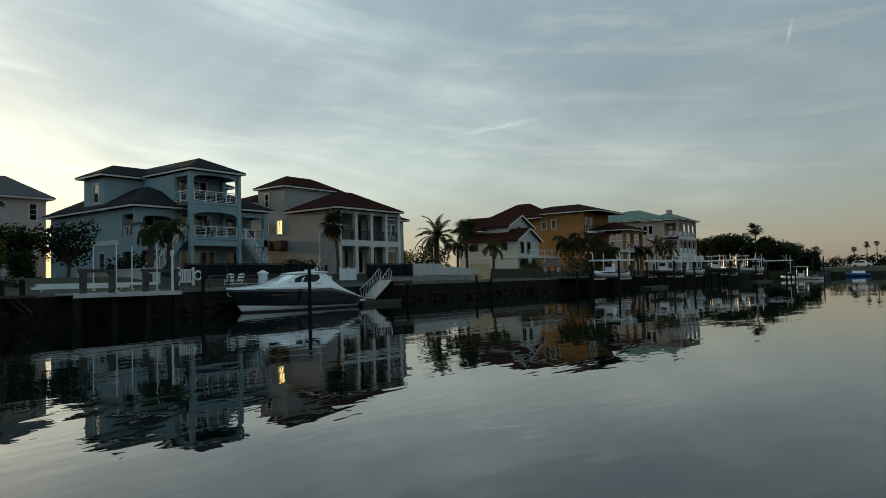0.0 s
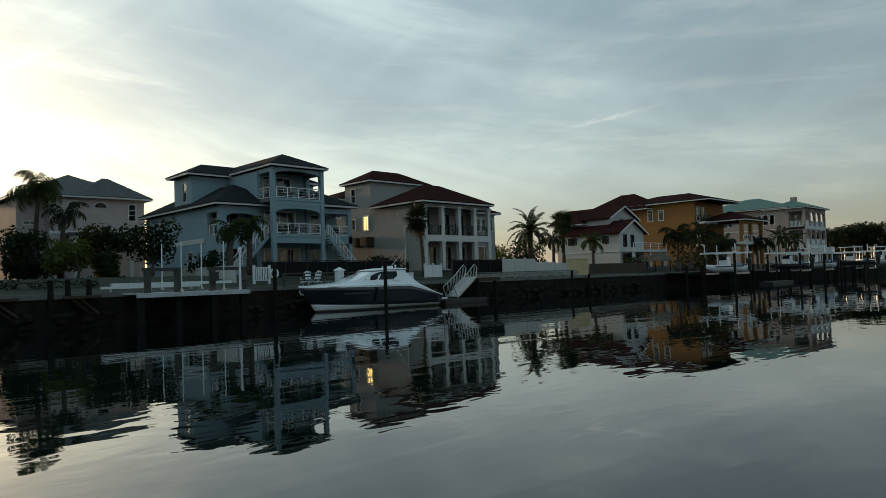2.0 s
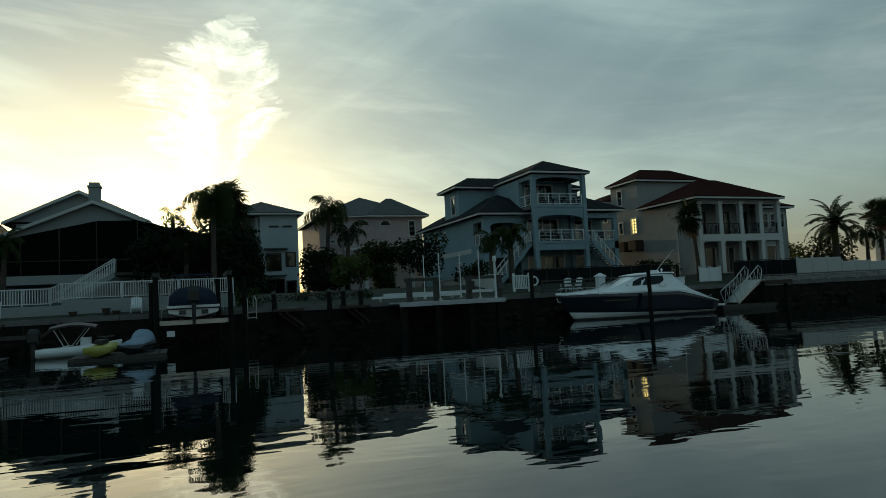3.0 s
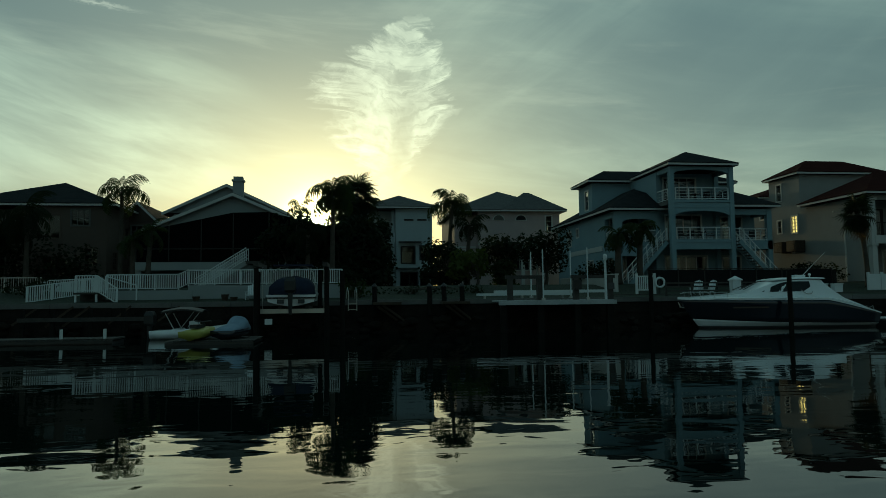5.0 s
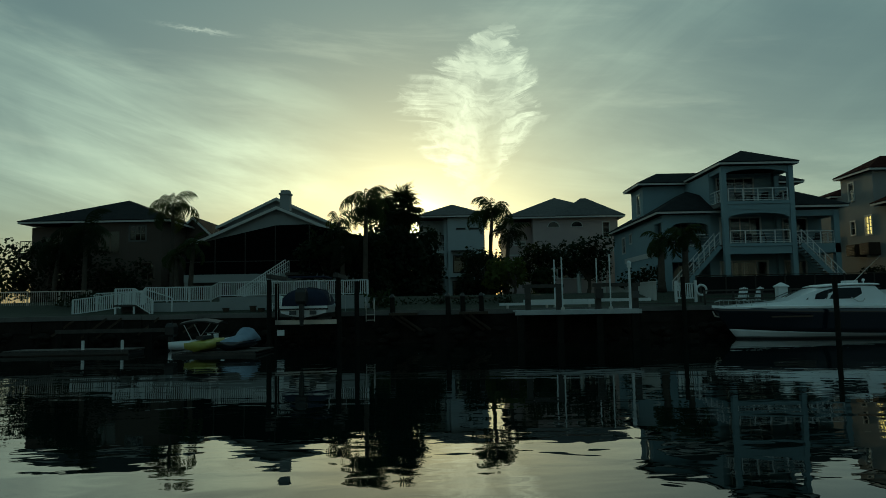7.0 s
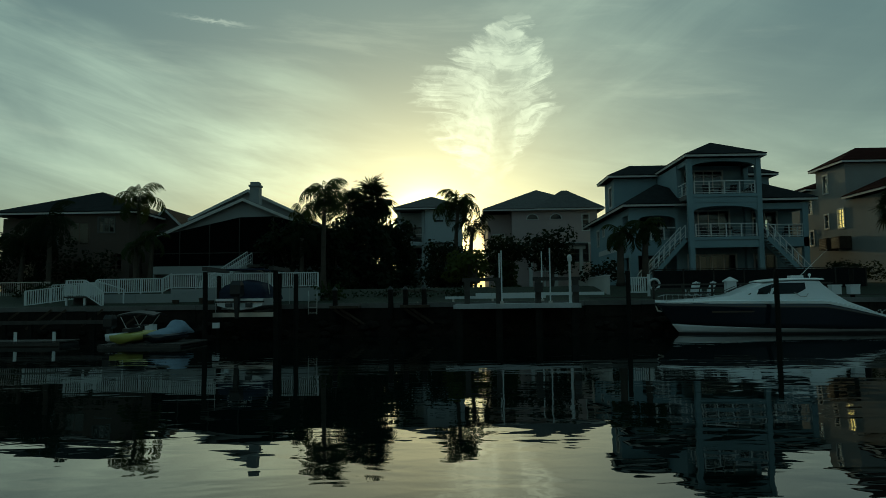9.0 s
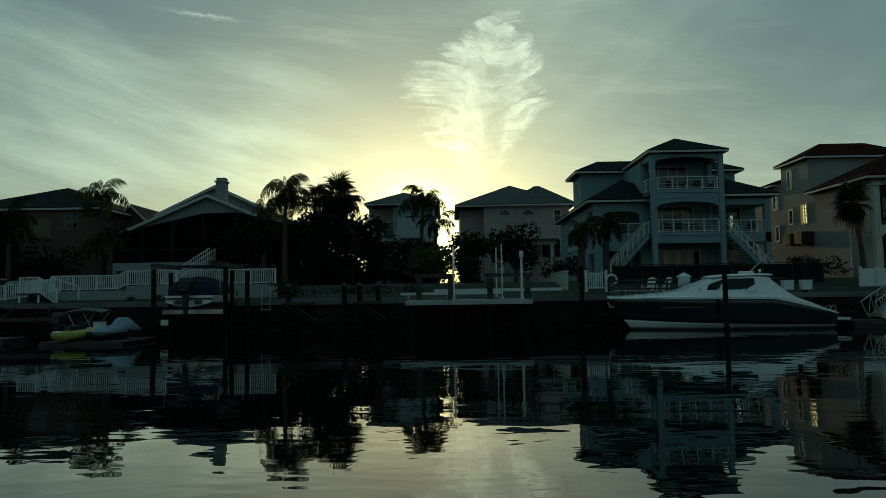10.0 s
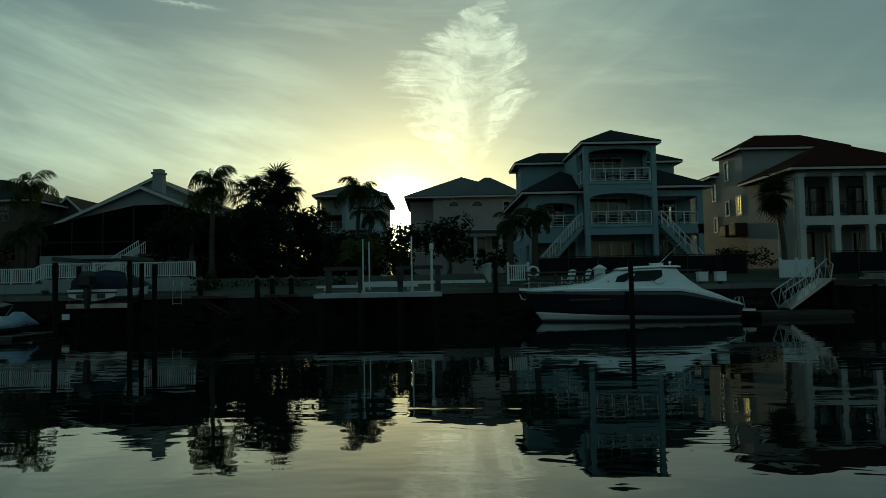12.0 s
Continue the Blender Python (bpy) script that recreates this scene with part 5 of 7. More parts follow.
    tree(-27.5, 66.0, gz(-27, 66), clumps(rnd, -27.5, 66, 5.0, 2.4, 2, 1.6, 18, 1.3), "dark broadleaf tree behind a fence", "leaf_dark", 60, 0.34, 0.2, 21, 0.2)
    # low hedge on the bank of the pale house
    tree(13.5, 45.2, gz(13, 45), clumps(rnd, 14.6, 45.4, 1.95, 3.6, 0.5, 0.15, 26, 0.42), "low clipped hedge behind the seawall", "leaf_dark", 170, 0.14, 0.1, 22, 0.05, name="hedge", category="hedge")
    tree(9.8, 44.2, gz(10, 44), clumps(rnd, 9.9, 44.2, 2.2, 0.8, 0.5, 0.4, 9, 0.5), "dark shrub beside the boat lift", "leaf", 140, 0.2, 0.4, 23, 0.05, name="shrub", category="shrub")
    # belt of trees added behind the gardens to block bright sky between the trunks
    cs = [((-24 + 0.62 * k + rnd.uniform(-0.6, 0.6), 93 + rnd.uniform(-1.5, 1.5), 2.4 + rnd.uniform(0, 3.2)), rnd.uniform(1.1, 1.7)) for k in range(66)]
    tree(-4, 93, gz(-4, 93), cs, "added belt of dark broadleaf trees that blocks low sky gaps behind the gardens", "leaf_dark", 55, 0.5, 0.2, 45, 0.2, name="wood", category="wood")
    # palms and shrubs further along
    palm(63.8, 48.2, gz(64, 48), 6.6, "date", 34, "date palm with a wide dark feathery crown", seed=24, spread=(-40, 80), scale=0.95, r0=0.34, r1=0.3)
    palm(69.7, 48.0, gz(70, 48), 7.6, "fan_big", 30, "tall fan palm with spiky crown by the white wall", seed=25, spread=(-50, 85), r0=0.2, r1=0.16, skirt=6)
    palm(66.9, 47.4, gz(67, 47), 5.6, "queen_dark", 15, "dark palm between date palm and white wall", seed=26, spread=(-50, 75), scale=0.8)
    palm(73.6, 46.6, gz(73, 47), 5.6, "small", 14, "small palm before the white house wall", seed=27, spread=(-55, 70), scale=1.1)
    tree(61.0, 52.0, gz(61, 52), clumps(rnd, 61.9, 51.0, 3.6, 1.6, 1.2, 1.0, 24, 0.8), "yellow-green broadleaf shrub beside the cream house", "leaf_light", 80, 0.26, 0.3, 28, 0.1)
    tree(65.5, 50.4, gz(65, 50), clumps(rnd, 66.0, 50.4, 3.9, 3.2, 0.8, 1.3, 34, 0.85), "dark shrubs behind the white wall", "leaf_dark", 80, 0.26, 0.3, 29, 0.1)
    for i, (px, py, top, k, sc) in enumerate(((88.6, 43.4, 6.2, "queen_dark", 1.0), (91.5, 43.0, 6.4, "queen_dark", 0.9), (95.0, 42.6, 6.6, "queen_dark", 1.05), (98.0, 42.2, 5.0, "queen_dark", 0.9), (101.0, 42.4, 5.4, "queen_dark", 0.9), (108.5, 40.9, 5.6, "queen_dark", 0.9), (113.5, 42.0, 5.4, "queen_dark", 1.0), (119.0, 41.6, 6.6, "date", 0.85), (122.5, 41.6, 6.8, "date", 0.8), (126.5, 41.6, 6.2, "date", 0.8))):
        palm(px, py, gz(px, py), top, k, 16, "dark palm in a waterside garden", seed=40 + i, spread=(-55, 75), scale=sc, group="garden palms")
    tree(78.0, 43.2, gz(78, 43), clumps(rnd, 77.6, 43.2, 2.7, 2.4, 0.5, 0.5, 16, 0.6), "dark garden shrubs behind a timber fence", "leaf_dark", 90, 0.22, 0.2, 30, 0.06, name="shrub", category="shrub")
    tree(94.0, 44.0, gz(94, 44), clumps(rnd, 95.0, 44.0, 3.0, 6.0, 0.8, 0.9, 26, 0.9), "dark garden shrubs before the ochre house", "leaf_dark", 60, 0.28, 0.2, 31, 0.08, name="shrub", category="shrub")
    # woods beyond the last house and on the far bank
    for i, (wy, wz, n) in enumerate(((50, 8.6, 26), (46.5, 9.4, 26), (42.5, 10.0, 28), (38.8, 11.2, 30), (35.2, 9.4, 26), (31.5, 8.4, 24), (28.2, 7.6, 22), (26.0, 5.6, 16))):
        wx = 168 + 3 * math.sin(i * 2.1)
        cs = clumps(rnd, wx, wy, 1.6 + (wz - 1.6) * 0.45, 2.4, 1.9, (wz - 1.6) * 0.42, n, 1.45)
        tree(wx, wy, 2.0, cs, "dark broadleaf tree in a wood along the canal", "leaf_dark" if i % 3 else "leaf", 70, 0.5, 0.2, 60 + i, 0.3, group="waterside wood")
    palm(164.5, 34.8, 2.0, 11.0, "fan_big", 30, "tall slender fan palm above the wood", seed=70, spread=(-60, 85), scale=1.0, r0=0.22, r1=0.16)
    for i, (px, py, top) in enumerate(((146, 47.5, 8.4), (150, 45.0, 7.6), (154, 44.0, 8.0))):
        palm(px, py, 2.2, top, "queen_dark", 18, "dark queen palm beside the waterside wood", seed=170 + i, spread=(-55, 75), scale=1.1, group="wood palms")
    cs = clumps(rnd, 205, 9.0, 6.0, 2.8, 3.2, 3.3, 30, 1.1)
    tree(206, 9.0, 2.0, cs, "spreading broadleaf tree on the far bank", "leaf", 60, 0.5, 0.2, 71, 0.35)
    for i, (px, py, top, sc) in enumerate(((330, 31.9, 9.6, 0.8), (330, 27.3, 11.2, 0.8), (330, 23.8, 11.6, 0.75), (206, 28.5, 6.6, 0.9), (203, 4.6, 6.0, 1.0))):
        palm(px, py, 2.0, top, "fan_big", 22, "slender fan palm on the far bank", seed=72 + i, spread=(-60, 80), scale=sc, group="far palms")
    cs = [((226 + rnd.uniform(-3, 3), -2 + 1.1 * k + rnd.uniform(-1, 1), 2.6 + rnd.uniform(-0.3, 1.8)), rnd.uniform(1.1, 1.9)) for k in range(44)]
    tree(226, 20, 1.8, cs, "low dark woodland along the far bank", "leaf_dark", 60, 0.5, 0.2, 80, 0.2, name="wood", category="wood")


planting()


# ---- the moored motor yacht ----
def motor_yacht():
    y = thing("motor_yacht", "moored motor yacht with navy hull and white hardtop", "yacht", 33.4, 38.3, 0.0)
    X0, XL, CY = 27.85, 38.6, 38.3
    turn = Matrix.Translation((33.4, 38.3, 0)) @ Matrix.Rotation(radians(-3.0), 4, "Z") @ Matrix.Translation((-33.4, -38.3, 0))

    def beam_at(f):
        return 1.62 * min(1.0, (1 - (1 - min(f / 0.5, 1)) ** 2.3)) * (1 - 0.06 * max(0, f - 0.5))

    def sheer(f):
        return 1.42 - 0.12 * f - 0.95 * max(0, f - 0.72) ** 1.15 * 3.2

    st = [k / 24 for k in range(25)]
    for nm, lo, hi, material in (("bottom", 0.0, 0.14, "black"), ("boot_stripe", 0.14, 0.28, "gelcoat"), ("hull", 0.28, 1.0, "navy")):
        bm = bmesh.new()
        rings = []
        for f in st:
            x = X0 + (XL - X0) * f
            b, zs = beam_at(f), sheer(f)
            rake = 1.35 * (1 - f) ** 3
            z0, z1 = WATER - 0.25, zs
            zb = 0.05 + 0.28 * (1 - f) ** 1.8          # where navy meets the white bottom

            def pt(side, u):
                # u from keel 0 to the sheer 1: flared topsides
                if u <= 0.28:
                    z = z0 + (-0.07 - z0) * u / 0.14 if u <= 0.14 else -0.07 + (zb + 0.07) * (u - 0.14) / 0.14
                    w = b * (0.55 + 0.30 * u / 0.28) * (0.55 + 0.45 * min(1, f * 3))
                else:
                    v = (u - 0.28) / 0.72
                    z = zb + (z1 - zb) * v
                    w = b * ((0.85 * (0.55 + 0.45 * min(1, f * 3))) * (1 - v) + v)
                return (x + rake * (1 - max(0, (z + 0.35) / 1.77)), CY + side * (w + 0.01), z)
            us = [lo + (hi - lo) * k / 5 for k in range(6)]
            rings.append([pt(-1, u) for u in us] + [pt(1, u) for u in us[::-1]])
        loft(bm, rings)
        bm.transform(turn)
        part(nm, bm, material, y, "white stripe above the waterline" if nm == "boot_stripe" else "", smooth=True)
    # deck and superstructure
    sec = [(0.002, 1.42, 1.47, 0.05, 0.03), (0.05, 1.41, 1.53, 0.5, 0.3), (0.12, 1.40, 1.58, 0.9, 0.6), (0.24, 1.39, 1.66, 1.3, 0.95), (0.32, 1.375, 1.76, 1.45, 1.0), (0.40, 1.36, 2.08, 1.52, 0.98), (0.46, 1.35, 2.32, 1.56, 0.98), (0.55, 1.33, 2.46, 1.58, 1.0),
           (0.64, 1.32, 2.5, 1.58, 1.02), (0.725, 1.29, 2.46, 1.57, 1.0), (0.735, 1.28, 2.3, 1.57, 1.04), (0.78, 1.21, 1.82, 1.55, 1.2), (0.83, 1.06, 1.42, 1.53, 1.28), (0.90, 0.82, 1.12, 1.5, 1.3), (0.96, 0.58, 0.75, 1.47, 1.3), (1.0, 0.42, 0.5, 1.44, 1.3)]

    def surf(f, z):
        """Half width of the superstructure at a station and height."""
        for a, b in zip(sec, sec[1:]):
            if a[0] <= f <= b[0]:
                k = (f - a[0]) / (b[0] - a[0])
                s = [p + (q - p) * k for p, q in zip(a, b)]
                s[1], s[3] = sheer(f) - 0.03, beam_at(f) + 0.018
                zl, zt = s[1] + 0.17, s[2] - 0.07
                v = min(1, max(0, (z - zl) / max(0.01, zt - zl)))
                return s[3] * 0.8 * (1 - v) + s[4] * v, zl, zt
        return 1.4, 1, 2
    bm = bmesh.new()
    rings = []
    for f, zb, zt, wb, wt in sec:
        x = X0 + (XL - X0) * f
        if f > 0.04:
            zb, wb = sheer(f) - 0.03, beam_at(f) + 0.018
        zt = max(zt, zb + 0.14)
        h = zt - zb
        half = [(wb, zb), (wb * 1.0, zb + min(0.12, 0.4 * h)), (wb * 0.94, zb + min(0.15, 0.5 * h)), (wb * 0.8, zb + min(0.17, 0.6 * h)), (wt, zt - 0.07 * min(1, h)), (wt * 0.8, zt - 0.01), (wt * 0.3, zt + 0.03 * min(1, wt))]
        rings.append([(x, CY - w, z) for w, z in half] + [(x, CY + w, z) for w, z in half[::-1]])
    loft(bm, rings)
    bm.transform(turn)
    part("deckhouse", bm, "gelcoat", y, "white moulded deck and hardtop", smooth=True).data.set_sharp_from_angle(angle=radians(24))
    # side glazing, each side, and the raked screen
    for side in (-1, 1):
        bm = bmesh.new()
        lo, hi = [], []
        for k in range(13):
            f = 0.40 + (0.655 - 0.40) * k / 12
            t = k / 12
            za, zb = 1.78 + 0.02 * t + 0.5 * max(0, t - 0.84) * 3, 1.80 + 0.56 * math.sin(min(1, t * 1.5) * math.pi / 2)
            zb = min(zb, 2.34)
            x = X0 + (XL - X0) * f
            lo.append((x, CY + side * (surf(f, za)[0] + 0.012), za))
            hi.append((x, CY + side * (surf(f, zb)[0] + 0.012), zb))
        n = len(lo)
        vl, vh = [bm.verts.new(p) for p in lo], [bm.verts.new(p) for p in hi]
        for k in range(n - 1):
            bm.faces.new((vl[k], vl[k + 1], vh[k + 1], vh[k]))
        bmesh.ops.solidify(bm, geom=bm.faces[:], thickness=0.015)
        bm.transform(turn)
        part("side_window", bm, "tinted", y, "dark tinted cabin side window")
        bm = bmesh.new()
        for f0, z0, f1, z1 in ((0.49, 1.82, 0.51, 2.22),):
            beam(bm, (X0 + (XL - X0) * f0, CY + side * (surf(f0, z0)[0] + 0.03), z0), (X0 + (XL - X0) * f1, CY + side * (surf(f1, z1)[0] + 0.03), z1), 0.035)
        bm.transform(turn)
        part("window_bar", bm, "black", y)
        bm = bmesh.new()
        tube(bm, [(X0 + (XL - X0) * f, CY + side * (surf(f, z)[0] + 0.06), z) for f, z in ((0.60, 1.86), (0.625, 1.66), (0.65, 1.66), (0.66, 1.8))], 0.022, 6)
        bm.transform(turn)
        part("grab_rail", bm, "metal", y)
        # hull port light strip
        bm = bmesh.new()
        box(bm, 30.2, 32.2, CY + side * 1.66 - 0.02, CY + side * 1.66 + 0.02, 0.92, 1.0)
        bm.transform(turn)
        part("port_light", bm, "tinted", y)
    for f0, w, f1 in ((0.325, 0.55, 0.395), (0.33, -0.1, 0.40), (0.325, -0.6, 0.39)):
        bm = bmesh.new()
        beam(bm, (X0 + (XL - X0) * f0, CY + w, 1.92), (X0 + (XL - X0) * f1, CY + w * 0.9, 2.24), 0.06, 0.03)
        bm.transform(turn)
        part("wiper", bm, "black", y)
    # hardtop lip that overhangs the cockpit canvas
    bm = bmesh.new()
    loft(bm, [[(X0 + (XL - X0) * f, CY + a, z) for a, z in ((-w, zz), (-w * 0.9, zz + 0.07), (0, zz + 0.13), (w * 0.9, zz + 0.07), (w, zz), (0, zz + 0.03))] for f, w, zz in ((0.47, 0.9, 2.38), (0.55, 1.02, 2.45), (0.66, 1.06, 2.48), (0.735, 1.08, 2.46), (0.745, 1.0, 2.47))])
    bm.transform(turn)
    part("hardtop", bm, "gelcoat", y, smooth=True)
    # swim platform, radar, aerials, bow rail, cleats
    bm = bmesh.new()
    box(bm, 38.5, 39.3, CY - 1.3, CY + 1.3, 0.26, 0.36)
    bm.transform(turn)
    part("swim_platform", bm, "gelcoat", y)
    bm = bmesh.new()
    for s in (-0.25, 0.25):
        tube(bm, [(38.9, CY + s, 0.36), (38.9, CY + s, 0.85), (39.1, CY + s, 0.95), (39.2, CY + s, 0.36)], 0.02, 5)
    bm.transform(turn)
    part("ladder_rail", bm, "metal", y)
    bm = bmesh.new()
    box(bm, 34.6, 35.2, CY - 0.25, CY + 0.25, 2.52, 2.72)
    bm.transform(turn)
    part("radar", bm, "gelcoat", y)
    bm = bmesh.new()
    tube(bm, [(34.8, CY - 0.3, 2.5), (36.4, CY - 0.3, 4.0)], [0.018, 0.006], 5)
    bm.transform(turn)
    part("aerial", bm, "gelcoat", y)
    bm = bmesh.new()
    tube(bm, [(35.6, CY, 2.45), (35.6, CY, 2.7)], 0.03, 6)
    bmesh.ops.create_uvsphere(bm, u_segments=8, v_segments=6, radius=0.08, matrix=Matrix.Translation((35.6, CY, 2.74)))
    bm.transform(turn)
    part("nav_light", bm, "gelcoat", y)
    bm = bmesh.new()
    for side in (-1, 1):
        pts = [(X0 + 0.15, CY, 1.72)] + [(X0 + (XL - X0) * f, CY + side * (beam_at(f) * 0.9), 1.42 + 0.42 - 0.3 * f) for f in (0.05, 0.1, 0.16, 0.22)]
        tube(bm, pts, 0.014, 5)
        for f in (0.05, 0.1, 0.16, 0.22):
            x, b = X0 + (XL - X0) * f, CY + side * beam_at(f) * 0.9
            tube(bm, [(x, b, 1.42), (x, b, 1.84 - 0.3 * f)], 0.012, 5)
    bm.transform(turn)
    part("bow_rail", bm, "metal", y)
    bm = bmesh.new()
    tube(bm, [(27.9, CY, 1.25), (28.0, CY, 1.0), (28.25, CY, 0.95)], [0.03, 0.05, 0.02], 6)
    bm.transform(turn)
    part("anchor", bm, "metal", y)
    y.location.z -= 0.12


motor_yacht()


# ---- waterside things ----
def piling(x, y, top, r=0.125, label="dark tarred timber mooring pile standing in the water", group="mooring piles", cap="", z0=-2.0):
    t = thing("piling", label, "piling", x, y, z0, group)
    bm = bmesh.new()
    tube(bm, [(x, y, z0), (x + 0.02, y, (z0 + top) / 2 + 0.2), (x, y, top)], [r * 1.05, r, r * 0.95], 10)
    part("shaft", bm, "pile", t, smooth=False)
    if cap:
        bm = bmesh.new()
        tube(bm, [(x, y, top), (x, y, top + 0.05), (x, y, top + 0.22)], [r * 1.15, r * 1.15, 0.02], 10)
        part("cap", bm, cap, t)
    return t


for x, y, top in ((33.0, 36.2, 2.75), (26.75, 39.55, 3.0), (5.3, 36.4, 3.1), (8.65, 36.9, 3.15), (8.2, 39.3, 3.1), (9.4, 38.0, 3.0), (5.0, 39.2, 3.0), (46.2, 40.2, 1.5), (47.2, 40.2, 1.5), (57.5, 38.5, 1.9), (62.0, 39.6, 1.6), (-9.6, 38.4, 2.6), (39.4, 41.2, 3.0)):
    piling(x, y, top)
for x in (11.1, 14.1, 14.9, 15.9):
    piling(x, 39.75, 2.15, 0.14, "short timber pile with a black pointed cap at the seawall", "capped piles", cap="black", z0=0.6)


def lift_pole(x, y, z0, top, lamp=False):
    t = thing("guide_pole", "slender white plastic guide pole of a boat lift", "pole", x, y, z0, "guide poles")
    bm = bmesh.new()
    tube(bm, [(x, y, z0), (x, y, top)], 0.036, 8)
    part("pole", bm, "vinyl", t)
    part("foot", B(x - 0.09, x + 0.09, y - 0.09, y + 0.09, z0, z0 + 0.12), "metal", t)


def dock_lamp(x, y, z0, top):
    t = thing("dock_lamp", "white post lamp with a round top on the dock", "lamp", x, y, z0, "dock lamps")
    bm = bmesh.new()
    tube(bm, [(x, y, z0), (x, y, top - 0.35)], [0.075, 0.06], 10)
    part("post", bm, "vinyl", t)
    bm = bmesh.new()
    tube(bm, [(x, y, top - 0.35), (x, y, top - 0.32), (x, y, top - 0.12), (x, y, top - 0.02), (x, y, top)], [0.08, 0.11, 0.12, 0.08, 0.02], 10)
    part("lantern", bm, "vinyl", t)


# boat lift platform before the pink house
def lift_dock():
    t = thing("lift_dock", "weathered concrete and timber boat-lift dock on the seawall", "dock", 21, 38.6, 1.2)
    for i in range(20):
        x = 17.6 + 0.31 * i
        part("plank", B(x, x + 0.29, 37.55, 40.0, 1.28, 1.36), "pale_deck", t)
    part("edge_beam", B(17.5, 23.9, 37.45, 37.54, 1.12, 1.34), "pale_deck", t)
    for x in (17.8, 19.8, 21.8, 23.6):
        part("leg", B(x - 0.16, x + 0.16, 37.6, 37.9, -2.0, 1.12), "pile", t)
    for x in (18.2, 21.8, 23.7):
        part("post", B(x - 0.14, x + 0.14, 37.75, 38.03, 1.36, 2.5), "wood", t)
    part("post", B(19.66, 19.94, 37.75, 38.03, 1.36, 2.5), "wood", t)
    for x0, x1 in ((18.2, 19.8), (21.8, 23.7)):
        part("crossbeam", B(x0 - 0.25, x1 + 0.25, 37.78, 38.0, 2.5, 2.68), "wood", t)
    part("motor_box", B(21.6, 22.0, 37.5, 37.748, 1.9, 2.4), "black", t)
    part("meter_box", B(23.55, 23.85, 37.6, 37.748, 1.9, 2.25), "rubber", t)


lift_dock()
for x, y, z0, top in ((20.0, 40.4, 1.45, 4.1), (19.95, 37.7, 1.36, 4.05), (22.3, 40.3, 1.45, 4.15), (22.4, 37.7, 1.36, 4.15)):
    lift_pole(x, y, z0, top)
dock_lamp(23.4, 37.7, 1.36, 3.8)
dock_lamp(24.3, 55.0, lawn_height(24.3, 55.0), 4.15)
t = thing("pool_deck", "pale raised pool deck with white coping behind the dock", "deck", 23, 47, 1.6)
part("slab", B(18.9, 26.6, 45.2, 52.0, 1.3, 1.9), "pale_deck", t)
for k in range(8):
    part("coping_stone", B(18.8 + 0.98 * k, 19.76 + 0.98 * k, 44.9, 45.19, 1.62, 1.95), "vinyl", t)
t = thing("lift_bunk", "long pale carpeted bunk of a boat lift", "boat lift", 20, 41.2, 1.5)
part("beam", B(17.0, 22.6, 41.1, 41.4, 1.62, 1.76), "vinyl", t)
for x in (17.4, 19.6, 22.0):
    part("support", B(x, x + 0.12, 41.15, 41.35, 1.4, 1.62), "metal", t)
t = thing("yard_wall", "low white rendered yard wall along the lot line", "wall", 26.9, 50, 1.7)
part("wall_body", B(26.8, 27.0, 45.0, 57.0, 1.5, 2.9), "stucco_white", t)
part("coping", B(26.75, 27.05, 44.95, 57.0, 2.904, 2.97), "trim", t)


def white_gate():
    t = thing("picket_gate", "white vinyl picket gate panel by the dock", "gate", 28.4, 44.3, 1.7)
    for x in (27.95, 29.15):
        part("post", B(x - 0.07, x + 0.07, 44.23, 44.37, 1.6, 2.95), "vinyl", t)
    for z in (1.85, 2.72):
        part("rail", B(28.02, 29.08, 44.27, 44.33, z, z + 0.08), "vinyl", t)
    me = mesh_of("picket", B(-0.035, 0.035, -0.015, 0.015, 0, 0.8), "vinyl")
    for i in range(7):
        share("picket", me, t, Matrix.Translation((28.15 + 0.13 * i - 28.4, -0.015, 0.235)))
    r = thing("life_ring", "white and red life ring hung on a post", "life ring", 29.45, 44.2, 1.9)
    bm = bmesh.new()
    n = 22
    rings = []
    for k in range(n):
        a = k * math.tau / n
        c = Vector((29.45 + 0.30 * math.cos(a), 44.15, 2.35 + 0.30 * math.sin(a)))
        d = Vector((math.cos(a), 0, math.sin(a)))
        rings.append([c + d * 0.07 * math.cos(b) + Vector((0, 0.07 * math.sin(b), 0)) for b in [j * math.tau / 8 for j in range(8)]])
    loft(bm, rings + [rings[0]], cap=False)
    part("ring", bm, "vinyl", r, smooth=True)
    part("post", B(29.4, 29.5, 44.23, 44.33, 1.6, 2.8), "wood", r)


white_gate()


def dark_fence(x0, x1, y, z0, z1, label):
    t = thing("fence", label, "fence", (x0 + x1) / 2, y, z0)
    n = round((x1 - x0) / 1.8)
    for i in range(n + 1):
        x = x0 + (x1 - x0) * i / n
        part("post", B(x - 0.04, x + 0.04, y - 0.04, y + 0.04, z0 - 0.3, z1 + 0.05), "bronze", t)
    for i in range(n):
        a, b = x0 + (x1 - x0) * i / n + 0.045, x0 + (x1 - x0) * (i + 1) / n - 0.045
        part("panel", B(a, b, y - 0.012, y + 0.012, z0, z1), "dark", t)
    part("top_rail", B(x0, x1, y - 0.03, y + 0.03, z1 + 0.052, z1 + 0.1), "bronze", t)


dark_fence(30.2, 43.6, 47.0, 2.0, 3.25, "black mesh pool fence between dark posts")
dark_fence(47.4, 57.6, 44.2, 1.9, 3.2, "tall black privacy fence before the cream house")


